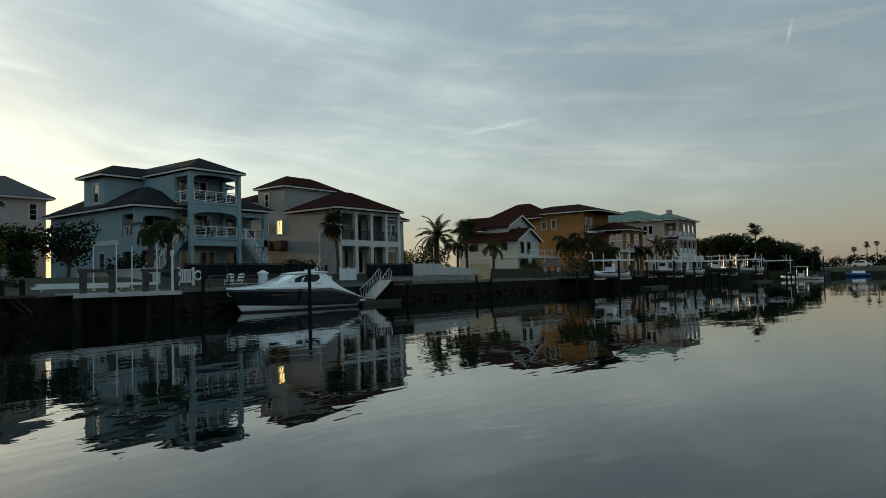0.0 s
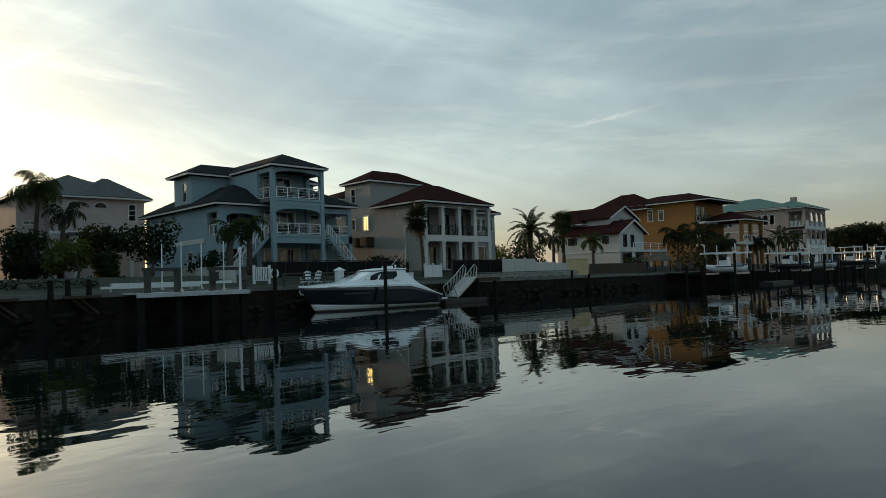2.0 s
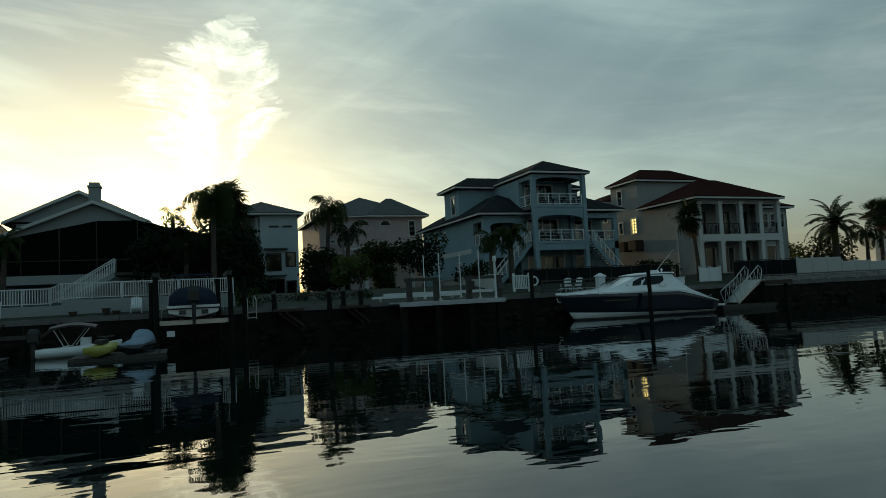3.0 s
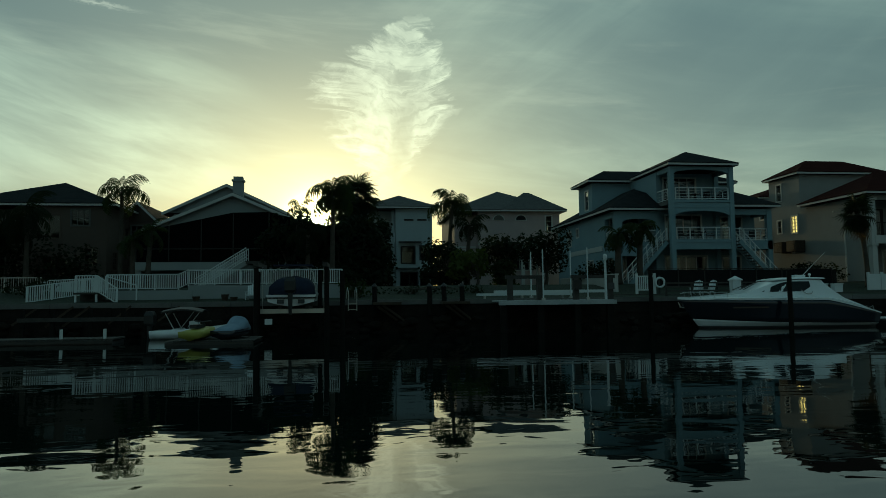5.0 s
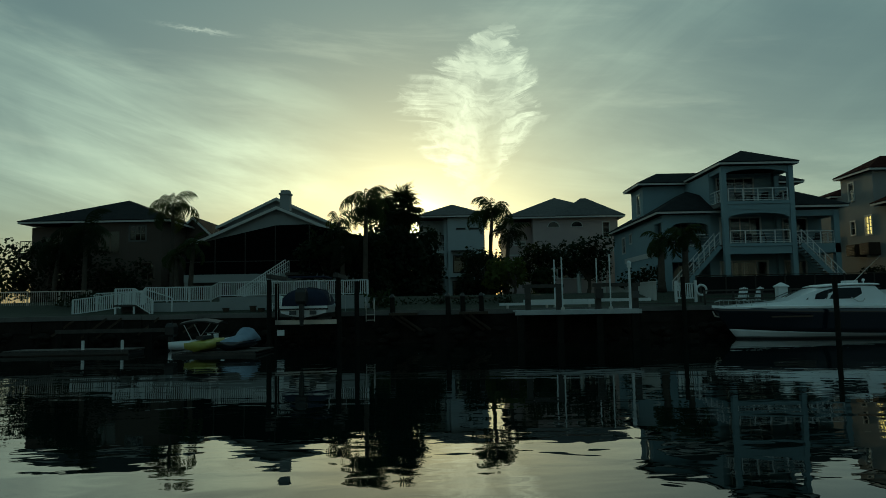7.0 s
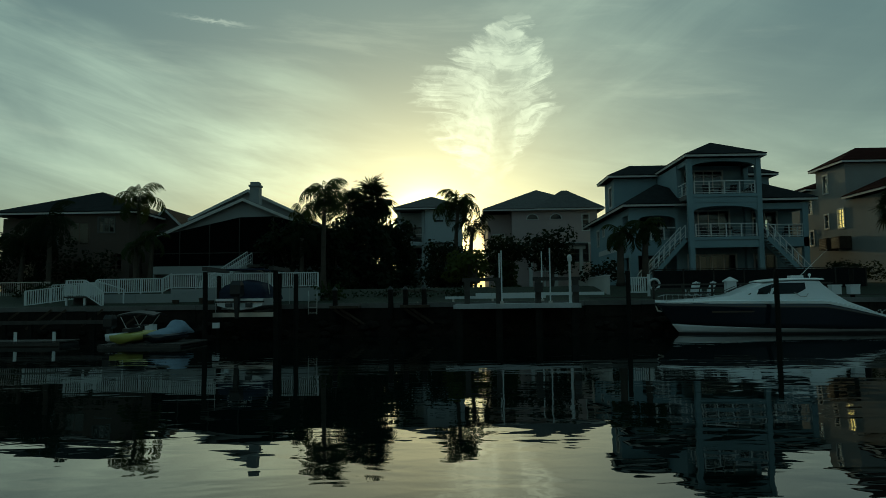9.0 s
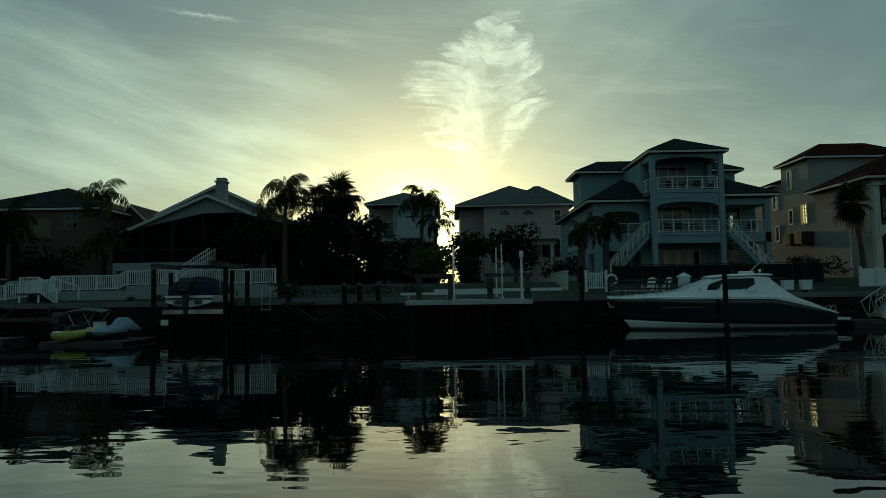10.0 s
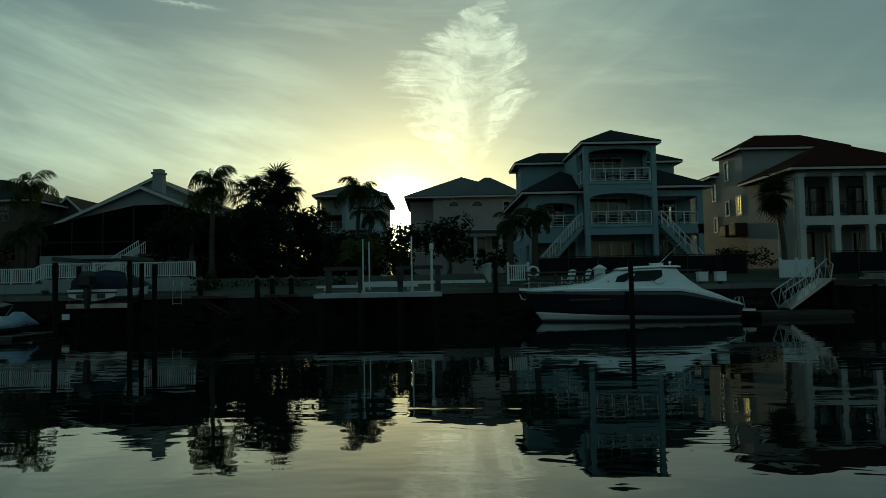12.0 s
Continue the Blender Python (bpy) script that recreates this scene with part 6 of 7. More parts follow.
def garden_terrace():
    t = thing("dock_bench", "long grey timber bench rail on the dock", "bench", 32, 41.6, 1.5)
    for z in (1.75, 2.0, 2.22):
        part("slat", B(28.6, 38.6, 41.55, 41.65, z, z + 0.09), "wood", t)
    for i in range(7):
        x = 28.7 + 1.63 * i
        part("post", B(x - 0.05, x + 0.05, 41.66, 41.76, 1.4, 2.32), "wood", t)
    d = thing("boardwalk", "grey timber boardwalk along the seawall", "dock", 34, 40.8, 1.5)
    me = mesh_of("plank", B(-0.14, 0.14, -0.62, 0.62, 0, 0.05), "wood")
    for i in range(62):
        share("plank", me, d, Matrix.Translation((25.0 + 0.3 * i - 34, 0.42, 0.065)))


garden_terrace()


def adirondack(x, y, z, turn, group="garden chairs"):
    c = thing("garden_chair", "white slatted wooden garden chair with a tall back", "chair", 0, 0, 0, group)
    for i in range(5):
        xx = -0.26 + 0.13 * i
        bm = bmesh.new()
        beam(bm, (xx, 0.2, 0.28), (xx, 0.5, 1.0 + 0.05 * (2 - abs(i - 2))), 0.11, 0.02)
        part("back_slat", bm, "vinyl", c)
    for i in range(4):
        yy = -0.3 + 0.14 * i
        part("seat_slat", B(-0.3, 0.3, yy, yy + 0.12, 0.36 - 0.03 * i, 0.38 - 0.03 * i), "vinyl", c)
    for s in (-0.34, 0.34):
        part("armrest", B(s - 0.07, s + 0.07, -0.36, 0.34, 0.56, 0.585), "vinyl", c)
        part("front_leg", B(s - 0.02, s + 0.02, -0.32, -0.22, 0, 0.56), "vinyl", c)
        bm = bmesh.new()
        beam(bm, (s * 0.9, -0.3, 0.33), (s * 0.9, 0.55, 0.02), 0.03, 0.1)
        part("back_leg", bm, "vinyl", c)
    c.matrix_basis = pose(x, y, z, 0, 0, turn) @ Matrix.Diagonal((0.85, 0.85, 0.85, 1))


adirondack(31.3, 43.0, lawn_height(31.3, 43.0) + 0.02, -50)
adirondack(32.2, 43.1, lawn_height(32.2, 43.1) + 0.02, -70)
adirondack(4.1, 43.2, lawn_height(4.1, 43.2) + 0.02, 0)


def dock_box(x, y, z):
    t = thing("power_pedestal", "white dock power pedestal with a pyramid cap", "power pedestal", x, y, z)
    part("body", B(x - 0.26, x + 0.26, y - 0.2, y + 0.2, z, z + 0.82), "vinyl", t)
    bm = bmesh.new()
    loft(bm, [[(x + a * 0.33, y + b * 0.27, z + 0.82) for a, b in ((-1, -1), (1, -1), (1, 1), (-1, 1))], [(x + a * 0.33, y + b * 0.27, z + 0.88) for a, b in ((-1, -1), (1, -1), (1, 1), (-1, 1))], [(x + a * 0.04, y + b * 0.03, z + 1.08) for a, b in ((-1, -1), (1, -1), (1, 1), (-1, 1))]])
    part("cap", bm, "vinyl", t)


dock_box(32.6, 40.75, 1.55)
for x in (38.3, 39.3):
    t = thing("dock_locker", "white plastic dock locker on the boardwalk", "locker", x, 40.9, 1.58, "dock lockers")
    part("body", B(x - 0.26, x + 0.26, 40.7, 41.1, 1.58, 2.08), "vinyl", t)
    part("lid", B(x - 0.28, x + 0.28, 40.66, 41.14, 2.084, 2.14), "vinyl", t)


def gangway():
    t = thing("gangway", "sloping aluminium gangway with trussed tubular handrails", "gangway", 42.7, 38.6, 0.4)
    a, b = Vector((41.6, 0, 0.14)), Vector((43.75, 0, 1.62))
    part("hinge_plate", B(43.75, 44.0, 38.0, 39.2, 1.6, 1.64), "metal", t)
    for yy in (38.0, 39.2):
        A, Bv = a.copy(), b.copy()
        A.y = Bv.y = yy
        up = Vector((0, 0, 0.98))
        bm = bmesh.new()
        beam(bm, A, Bv, 0.08, 0.14)
        part("side_beam", bm, "metal", t)
        bm = bmesh.new()
        tube(bm, [A, A + Vector((-0.35, 0, 0.8)), A + up + Vector((-0.1, 0, 0)), A.lerp(Bv, 0.5) + up, Bv + up + Vector((-0.15, 0, 0.05)), Bv + Vector((0.15, 0, 0.75)), Bv], 0.035, 7)
        part("handrail", bm, "metal", t)
        n = 6
        for i in range(n):
            p, q = A.lerp(Bv, i / n), A.lerp(Bv, (i + 1) / n)
            bm = bmesh.new()
            tube(bm, [p, p.lerp(q, 0.5) + up], 0.02, 5)
            part("brace", bm, "metal", t)
            bm = bmesh.new()
            tube(bm, [p.lerp(q, 0.5) + up, q], 0.02, 5)
            part("brace", bm, "metal", t)
    bm = bmesh.new()
    beam(bm, a + Vector((0, 38.6, 0.03)), b + Vector((0, 38.6, 0.03)), 1.1, 0.05)
    part("deck", bm, "metal", t)


gangway()
t = thing("pier_head", "dark timber pier head between gangway and seawall", "dock", 45.2, 39, 1.2)
for i in range(8):
    part("plank", B(43.8 + 0.32 * i, 44.1 + 0.32 * i, 37.8, 39.98, 1.5, 1.58), "dockwood", t)
part("edge_beam", B(43.8, 46.34, 37.72, 37.79, 1.3, 1.56), "dockwood", t)
for x in (44.0, 46.1):
    bm = bmesh.new()
    tube(bm, [(x, 38.1, -2.0), (x, 38.1, 1.49)], 0.14, 9)
    part("post", bm, "pile", t)


def floating_dock(x0, x1, y0, y1, ztop, label, posts=()):
    ztop += WATER
    t = thing("floating_dock", label, "dock", (x0 + x1) / 2, (y0 + y1) / 2, 0)
    part("float", B(x0 + 0.05, x1 - 0.05, y0 + 0.05, y1 - 0.05, WATER - 0.25, ztop - 0.12), "black", t)
    n = max(2, round((x1 - x0) / 0.3))
    me = mesh_of("plank", B(-0.135, 0.135, -(y1 - y0) / 2, (y1 - y0) / 2, 0, 0.05), "wood")
    for i in range(n):
        share("plank", me, t, Matrix.Translation(((i + 0.5) * (x1 - x0) / n - (x1 - x0) / 2, 0, ztop - 0.05)))
    part("fender", B(x0, x1, y0 - 0.06, y0 - 0.003, ztop - 0.2, ztop - 0.06), "wood", t)
    for x in posts:
        bm = bmesh.new()
        tube(bm, [(x, y0 + 0.2, WATER), (x, y0 + 0.2, ztop + 0.42)], 0.07, 8)
        part("bollard", bm, "vinyl", t, "white plastic bollard")


floating_dock(39.9, 44.6, 37.6, 39.5, 0.34, "low floating dock with dark timber planks at the gangway")
floating_dock(-6.2, -0.4, 33.9, 35.6, 0.24, "low floating timber dock with white bollards", (-2.6, -0.8))
floating_dock(2.2, 5.8, 32.3, 35.5, 0.16, "low floating platform carrying two watercraft")


# white panel fence beside the slim palm, walls of the next lots
t = thing("panel_fence", "white vinyl panel fence beside a slim palm", "fence", 45.6, 44.9, 1.8)
for x in (44.7, 45.7, 46.7):
    part("post", B(x - 0.07, x + 0.07, 44.83, 44.97, 1.5, 2.95), "vinyl", t)
for x in (44.78, 45.78):
    part("panel", B(x, x + 0.84, 44.87, 44.93, 1.7, 2.82), "vinyl", t)


def white_wall():
    t = thing("garden_wall", "white stepped vinyl privacy wall along the bank", "wall", 57, 41, 1.5)
    segs = [(51.8, 53.4, 3.2), (53.4, 55.0, 3.2), (55.0, 56.6, 3.2), (56.6, 58.2, 2.85), (58.2, 59.8, 2.85), (59.8, 61.8, 2.75)]
    for x0, x1, z in segs:
        part("panel", B(x0 + 0.07, x1 - 0.07, 41.97, 42.03, 1.6, z), "stucco_white", t)
        part("post", B(x0 - 0.07, x0 + 0.07, 41.93, 42.07, 1.4, z + 0.12), "stucco_white", t)
    part("post", B(61.73, 61.87, 41.93, 42.07, 1.2, 2.9), "stucco_white", t)
    w = thing("garden_wall", "plain beige rendered garden wall", "wall", 64, 42, 1.6)
    part("wall_body", B(62.2, 65.9, 42.2, 42.4, 1.4, 3.1), "beige", w)
    part("coping", B(62.1, 66.0, 42.15, 42.45, 3.1, 3.18), "beige", w)
    s = thing("retaining_wall", "low stacked-stone retaining wall with pale capping", "wall", 55, 41.6, 1.4)
    me = mesh_of("stone", B(-0.29, 0.29, -0.15, 0.15, 0, 0.19), "stone")
    rnd = random.Random(2)
    for row in range(2):
        for i in range(25):
            share("stone", me, s, Matrix.Translation((-7.3 + 0.6 * i + 0.3 * row - 0.0, -0.2 + rnd.uniform(-0.02, 0.02), 0.1 + 0.2 * row)))
    part("coping", B(47.6, 62.0, 41.2, 41.6, 1.93, 2.02), "concrete", s)
    f = thing("fence", "dark brown timber board fence", "fence", 72, 42.2, 1.5)
    me = mesh_of("board", B(-0.14, 0.14, -0.015, 0.015, 0, 1.1), "dockwood")
    for i in range(40):
        share("board", me, f, Matrix.Translation((-5.8 + 0.3 * i, 0, 0.05)))


white_wall()


# ---- white deck of the gabled house ----
def deck():
    t = thing("deck", "raised grey-walled deck with white picket railings and steps", "deck", 1, 46, 1.5)
    part("retaining_wall", B(-4.2, 9.4, 44.0, 44.25, 1.3, 2.15), "stucco_grey", t)
    for x in (-1.9, 0.5, 2.6, 4.9, 7.2):
        part("pilaster", B(x, x + 0.12, 43.96, 43.997, 1.3, 2.15), "stucco_grey", t)
    part("deck_floor", B(-5.6, 9.4, 44.26, 54.4, 1.95, 2.05), "paver", t)
    part("step_edge", B(-5.6, -4.25, 44.0, 44.25, 1.6, 2.05), "wood", t)
    railing(t, (-5.5, 43.05, 2.05), (-4.4, 43.05, 2.05), 0.95, 1.2, "vinyl", baluster=0.13, bw=0.045)
    railing(t, (-4.2, 44.1, 2.17), (-0.2, 44.1, 2.17), 0.9, 1.5, "vinyl", baluster=0.13, bw=0.045)
    railing(t, (-0.2, 44.1, 2.17), (0.35, 44.1, 2.45), 0.9, 0.6, "vinyl", baluster=0.13, bw=0.045)
    railing(t, (0.35, 44.1, 2.42), (9.3, 44.1, 2.42), 0.9, 1.6, "vinyl", baluster=0.13, bw=0.045)
    part("retaining_wall", B(0.35, 9.4, 44.0, 44.25, 2.154, 2.42), "stucco_grey", t)
    railing(t, (-9.0, 47.4, 1.9), (-5.6, 47.4, 2.05), 0.95, 1.3, "vinyl", baluster=0.13, bw=0.045)
    railing(t, (-8.2, 43.4, 1.45), (-5.6, 46.8, 2.0), 0.95, 1.5, "vinyl", baluster=0.13, bw=0.05)
    railing(t, (-4.35, 43.0, 2.05), (-3.25, 43.0, 1.32), 0.95, 1.3, "vinyl", baluster=0.13, bw=0.045)
    railing(t, (-4.2, 43.95, 2.05), (-2.5, 43.95, 1.5), 0.95, 1.9, "vinyl", baluster=0.0)
    for i in range(5):
        part("step", B(-4.3 + 0.22 * i, -4.08 + 0.22 * i, 43.05, 43.9, 1.86 - 0.13 * i, 1.92 - 0.13 * i), "wood", t)
    part("landing", B(-5.6, -4.3, 43.0, 43.99, 1.95, 2.05), "wood", t)
    for x in (-5.5, -4.4):
        part("leg", B(x - 0.05, x + 0.05, 43.05, 43.15, 1.3, 1.95), "vinyl", t)
    for x, hgt in ((2.6, 0.35), (1.0, 0.25), (3.1, 0.2)):
        p = thing("flower_pot", "small brown clay pot on the seawall terrace", "pot", x, 43.2, 1.5, "terrace pots")
        bm = bmesh.new()
        tube(bm, [(x, 43.2, 1.5), (x, 43.2, 1.5 + hgt), (x, 43.2, 1.52 + hgt)], [0.16, 0.22, 0.24], 10)
        part("body", bm, "dockwood", p)
    f = thing("fence", "pale metal picket fence of the brown house garden", "fence", -12, 46.5, 1.8)
    railing(f, (-24, 47.5, 1.9), (-9.2, 47.5, 1.9), 1.15, 2.2, "metal", baluster=0.14, bw=0.02, post=0.05)


deck()


# ---- lift boat, skiff and watercraft ----
def boat_shell(bm, x0, x1, y0, y1, keel, sheer, along="y", flare=0.35, n=10, bow_rise=0.3, stern=True):
    """An open boat's hull, lofted from stern to bow along an axis."""
    rings = []
    L_ = (y1 - y0) if along == "y" else (x1 - x0)
    cw = (x0 + x1) / 2 if along == "y" else (y0 + y1) / 2
    hw = ((x1 - x0) if along == "y" else (y1 - y0)) / 2
    for i in range(n + 1):
        f = i / n
        b = hw * (1 - max(0, (f - 0.45) / 0.55) ** 2.2 * 0.96)
        zs = sheer + bow_rise * f * f
        zk = keel + (sheer - keel) * 0.75 * max(0, f - 0.6) ** 2 / 0.16
        prof = [(-b, zs), (-b * 0.92, zk + (zs - zk) * 0.4), (-b * (1 - flare) * 0.7, zk + 0.08), (0, zk), (b * (1 - flare) * 0.7, zk + 0.08), (b * 0.92, zk + (zs - zk) * 0.4), (b, zs)]
        s = (y0 if along == "y" else x0) + L_ * f
        rings.append([(cw + w, s, z) if along == "y" else (s, cw + w, z) for w, z in prof])
    loft(bm, rings)


def outboard(parent, x, y, z, along="y", size=1.0, material="black"):
    dx, dy = (0, -1) if along == "y" else (-1, 0)
    bm = bmesh.new()
    s = size
    loft(bm, [[(x + a * 0.2 * s * k + dx * 0.12 * s, y + b * 0.26 * s * k + dy * 0.12 * s, z + h * s) for a, b in ((-1, -1), (1, -1), (1, 1), (-1, 1))] for k, h in ((0.75, 0.1), (1.0, 0.2), (1.0, 0.55), (0.7, 0.72))])
    m_ = part("engine_cowl", bm, material, parent)
    bm = bmesh.new()
    loft(bm, [[(x + a * 0.08 * s * k + dx * 0.15, y + b * 0.16 * s * k + dy * 0.15, z + h * s) for a, b in ((-1, -1), (1, -1), (1, 1), (-1, 1))] for k, h in ((1.0, 0.12), (0.9, -0.35), (0.6, -0.75))])
    part("engine_leg", bm, material, parent)


def lift_boat():
    t = thing("covered_boat", "white motorboat under a navy canvas cover on a boat lift", "boat", 6.9, 39.0, 1.1)
    bm = bmesh.new()
    boat_shell(bm, 5.75, 8.15, 36.6, 42.6, 1.2, 1.78)
    part("hull", bm, "gelcoat", t)
    part("rub_strake", B(5.72, 8.18, 36.55, 36.597, 1.58, 1.66), "black", t)
    bm = bmesh.new()
    rings = []
    for i in range(9):
        f = i / 8
        w = 1.12 * (1 - 0.35 * f * f)
        hgt = 2.0 + 0.85 * math.sin(math.pi * min(1, 0.22 + 0.75 * f)) * (1 - 0.4 * f)
        rings.append([(6.95 + w * math.cos(a), 36.8 + 5.3 * f, 1.74 + (hgt - 1.74) * max(0.0, math.sin(a)) ** 0.5 + 0.03 * math.sin(9 * a + 3 * f)) for a in [math.pi * k / 12 for k in range(13)]])
    loft(bm, rings)
    part("cover", bm, "canvas_blue", t, "wrinkled navy canvas cover", smooth=True)
    outboard(t, 6.95, 36.35, 1.75, size=1.25)
    for x in (6.45, 7.45):
        part("trim_tab", B(x - 0.15, x + 0.15, 36.4, 36.59, 1.35, 1.55), "rubber", t)
    bm = bmesh.new()
    for s in (5.85, 8.05):
        tube(bm, [(s, 38.0, 2.0), (s + (6.95 - s) * 0.1, 38.0, 2.9), (s + (6.95 - s) * 0.4, 38.1, 3.2), (6.95, 38.1, 3.25)], 0.03, 6)
    part("tower_frame", bm, "metal", t)
    part("bimini", B(6.0, 7.9, 37.4, 39.4, 3.22, 3.3), "canvas_blue", t)
    f = thing("boat_lift", "timber boat-lift cradle between piles", "boat lift", 7, 38, 0.9)
    for y in (37.2, 40.2):
        part("cradle_beam", B(5.4, 8.6, y, y + 0.2, 0.86, 1.08), "metal", f)
    for x in (6.3, 7.6):
        part("bunk", B(x, x + 0.2, 36.8, 41.0, 1.084, 1.2), "wood", f)
    for x in (5.3, 8.6):
        part("top_beam", B(x - 0.12, x + 0.12, 36.3, 39.6, 3.16, 3.36), "wood", f)
    part("sign_board", B(5.75, 6.1, 36.2, 36.25, 0.35, 0.62), "vinyl", f, "small white notice board")
    for x, y in ((5.5, 37.3), (8.5, 37.3), (5.5, 40.3), (8.5, 40.3)):
        bm = bmesh.new()
        tube(bm, [(x, y, 1.08), (x, y, 3.16)], 0.012, 4)
        part("cable", bm, "metal", f)


lift_boat()


def watercraft(x, y, z, turn, covered, label):
    t = thing("water_scooter", label, "water scooter", 0, 0, 0, "parked watercraft")
    bm = bmesh.new()
    boat_shell(bm, -1.35, 1.35, -0.5, 0.5, 0.0, 0.38, along="x", bow_rise=0.12, n=10)
    part("hull", bm, "navy" if covered else "yellow", t, smooth=True)
    bm = bmesh.new()
    rings = []
    prof = [(0.0, 0.36), (0.1, 0.5), (0.3, 0.62), (0.45, 0.66), (0.55, 0.98), (0.68, 0.95), (0.8, 0.72), (0.92, 0.55), (1.0, 0.42)]
    if not covered:
        prof = [(0.0, 0.36), (0.15, 0.46), (0.4, 0.5), (0.6, 0.55), (0.8, 0.52), (0.93, 0.46), (1.0, 0.4)]
    for f, hgt in prof:
        w = 0.46 * (1 - max(0, f - 0.55) ** 2 * 3.6) if covered else 0.44 * (1 - max(0, f - 0.5) ** 2 * 3)
        rings.append([(-1.3 + 2.65 * f, w * math.cos(a), 0.34 + (hgt - 0.34) * math.sin(a) ** 0.7) for a in [math.pi * k / 10 for k in range(11)]])
    loft(bm, rings)
    part("cover" if covered else "topside", bm, "canvas_grey" if covered else "yellow", t, smooth=True)
    if not covered:
        bm = bmesh.new()
        tube(bm, [(0.25, -0.35, 0.78), (0.2, 0, 0.74), (0.25, 0.35, 0.78)], 0.03, 6)
        tube(bm, [(0.3, 0, 0.5), (0.2, 0, 0.74)], 0.05, 6)
        part("handlebar", bm, "black", t)
        part("seat", B(-0.95, 0.05, -0.16, 0.16, 0.5, 0.66), "black", t)
    t.matrix_basis = pose(x, y, z, 0, 0, turn)


watercraft(4.75, 34.0, WATER + 0.17, 74, True, "water scooter under a blue-grey canvas cover on a float")
watercraft(3.4, 33.5, WATER + 0.17, 82, False, "yellow and white water scooter on a floating platform")


def skiff():
    t = thing("skiff", "small white skiff with outboard engine and folded black sunshade", "boat", 1.6, 38.4, 0.0)
    bm = bmesh.new()
    boat_shell(bm, 0.2, 3.6, 37.6, 39.3, -0.1, 0.42, along="x", bow_rise=0.25, n=10)
    part("hull", bm, "gelcoat", t, smooth=True)
    part("thwart", B(1.2, 1.5, 37.75, 39.15, 0.45, 0.5), "vinyl", t)
    part("console", B(1.9, 2.3, 38.2, 38.7, 0.42, 0.85), "vinyl", t)
    outboard(t, 0.15, 38.45, 0.55, along="x", size=1.1)
    bm = bmesh.new()
    bm.free()
    for y in (37.75, 39.15):
        for x0, x1, z1 in ((1.3, 0.9, 1.25), (1.6, 2.2, 1.3)):
            bm = bmesh.new()
            tube(bm, [(x0, y, 0.5), (x1, y, z1)], 0.02, 5)
            part("sunshade_pole", bm, "metal", t)
    bm = bmesh.new()
    rings = [[(0.7 + 1.9 * f, 37.7 + 1.5 * k / 8, 1.26 + 0.14 * math.sin(math.pi * f) + 0.1 * math.sin(math.pi * k / 8) + dz) for k in range(9)] + [(0.7 + 1.9 * f, 37.7 + 1.5 * k / 8, 1.24 + 0.14 * math.sin(math.pi * f) + 0.1 * math.sin(math.pi * k / 8)) for k in range(8, -1, -1)] for f in [j / 8 for j in range(9)] for dz in (0.05,)]
    loft(bm, rings)
    part("sunshade", bm, "black", t)
    t.location += Vector((0.2, -1.3, WATER))


skiff()


# timber steps and props along the left seawall
t = thing("dock_steps", "brown timber props and steps against the seawall", "dock", -4, 39, 0.4)
for x0, z0, x1, z1 in ((-5.4, 0.3, -4.2, 1.3), (-4.6, 0.3, -3.4, 1.3), (-2.4, 0.4, -1.4, 1.3), (0.0, 0.5, 1.0, 1.25), (-7.0, 0.4, -6.0, 1.2)):
    bm = bmesh.new()
    beam(bm, (x0, 39.2, z0), (x1, 39.5, z1), 0.14, 0.1)
    part("brace", bm, "dockwood", t)
for x in (-6.4, -5.0, -3.2, -1.6, -0.6):
    part("post", B(x - 0.09, x + 0.09, 38.9, 39.1, -1.5, 1.15), "pile", t)
part("wale", B(-6.6, -0.4, 38.86, 38.96, 0.55, 0.75), "wood", t)
for xs in ((11.2, 12.4), (14.9, 16.1)):
    t = thing("timber_cleat", "brown timber platform bracket braced against the seawall", "bracket", xs[0], 39, 1.0, "wall brackets")
    part("shelf", B(xs[0] - 0.2, xs[1] + 0.1, 38.7, 39.9, 1.2, 1.34), "dockwood", t)
    bm = bmesh.new()
    beam(bm, (xs[0], 38.9, 1.15), (xs[1] - 0.1, 39.7, 0.35), 0.16, 0.12)
    part("brace", bm, "dockwood", t)
    bm = bmesh.new()
    beam(bm, (xs[0] + 0.35, 38.9, 1.15), (xs[1] + 0.25, 39.7, 0.35), 0.16, 0.12)
    part("brace", bm, "dockwood", t)
t = thing("ladder", "bent metal handrail of a dock ladder", "ladder", 9.7, 39.9, 1.5)
for dx in (0, 0.45):
    bm = bmesh.new()
    tube(bm, [(9.6 + dx, 40.2, 1.55), (9.6 + dx, 40.2, 2.0), (9.65 + dx, 39.9, 2.15), (9.7 + dx, 39.65, 1.9), (9.7 + dx, 39.62, 0.9)], 0.025, 6)
    part("rail", bm, "metal", t)
for k in range(2):
    part("rung", B(9.7, 10.15, 39.6, 39.66, 0.95 + 0.3 * k, 0.99 + 0.3 * k), "metal", t)


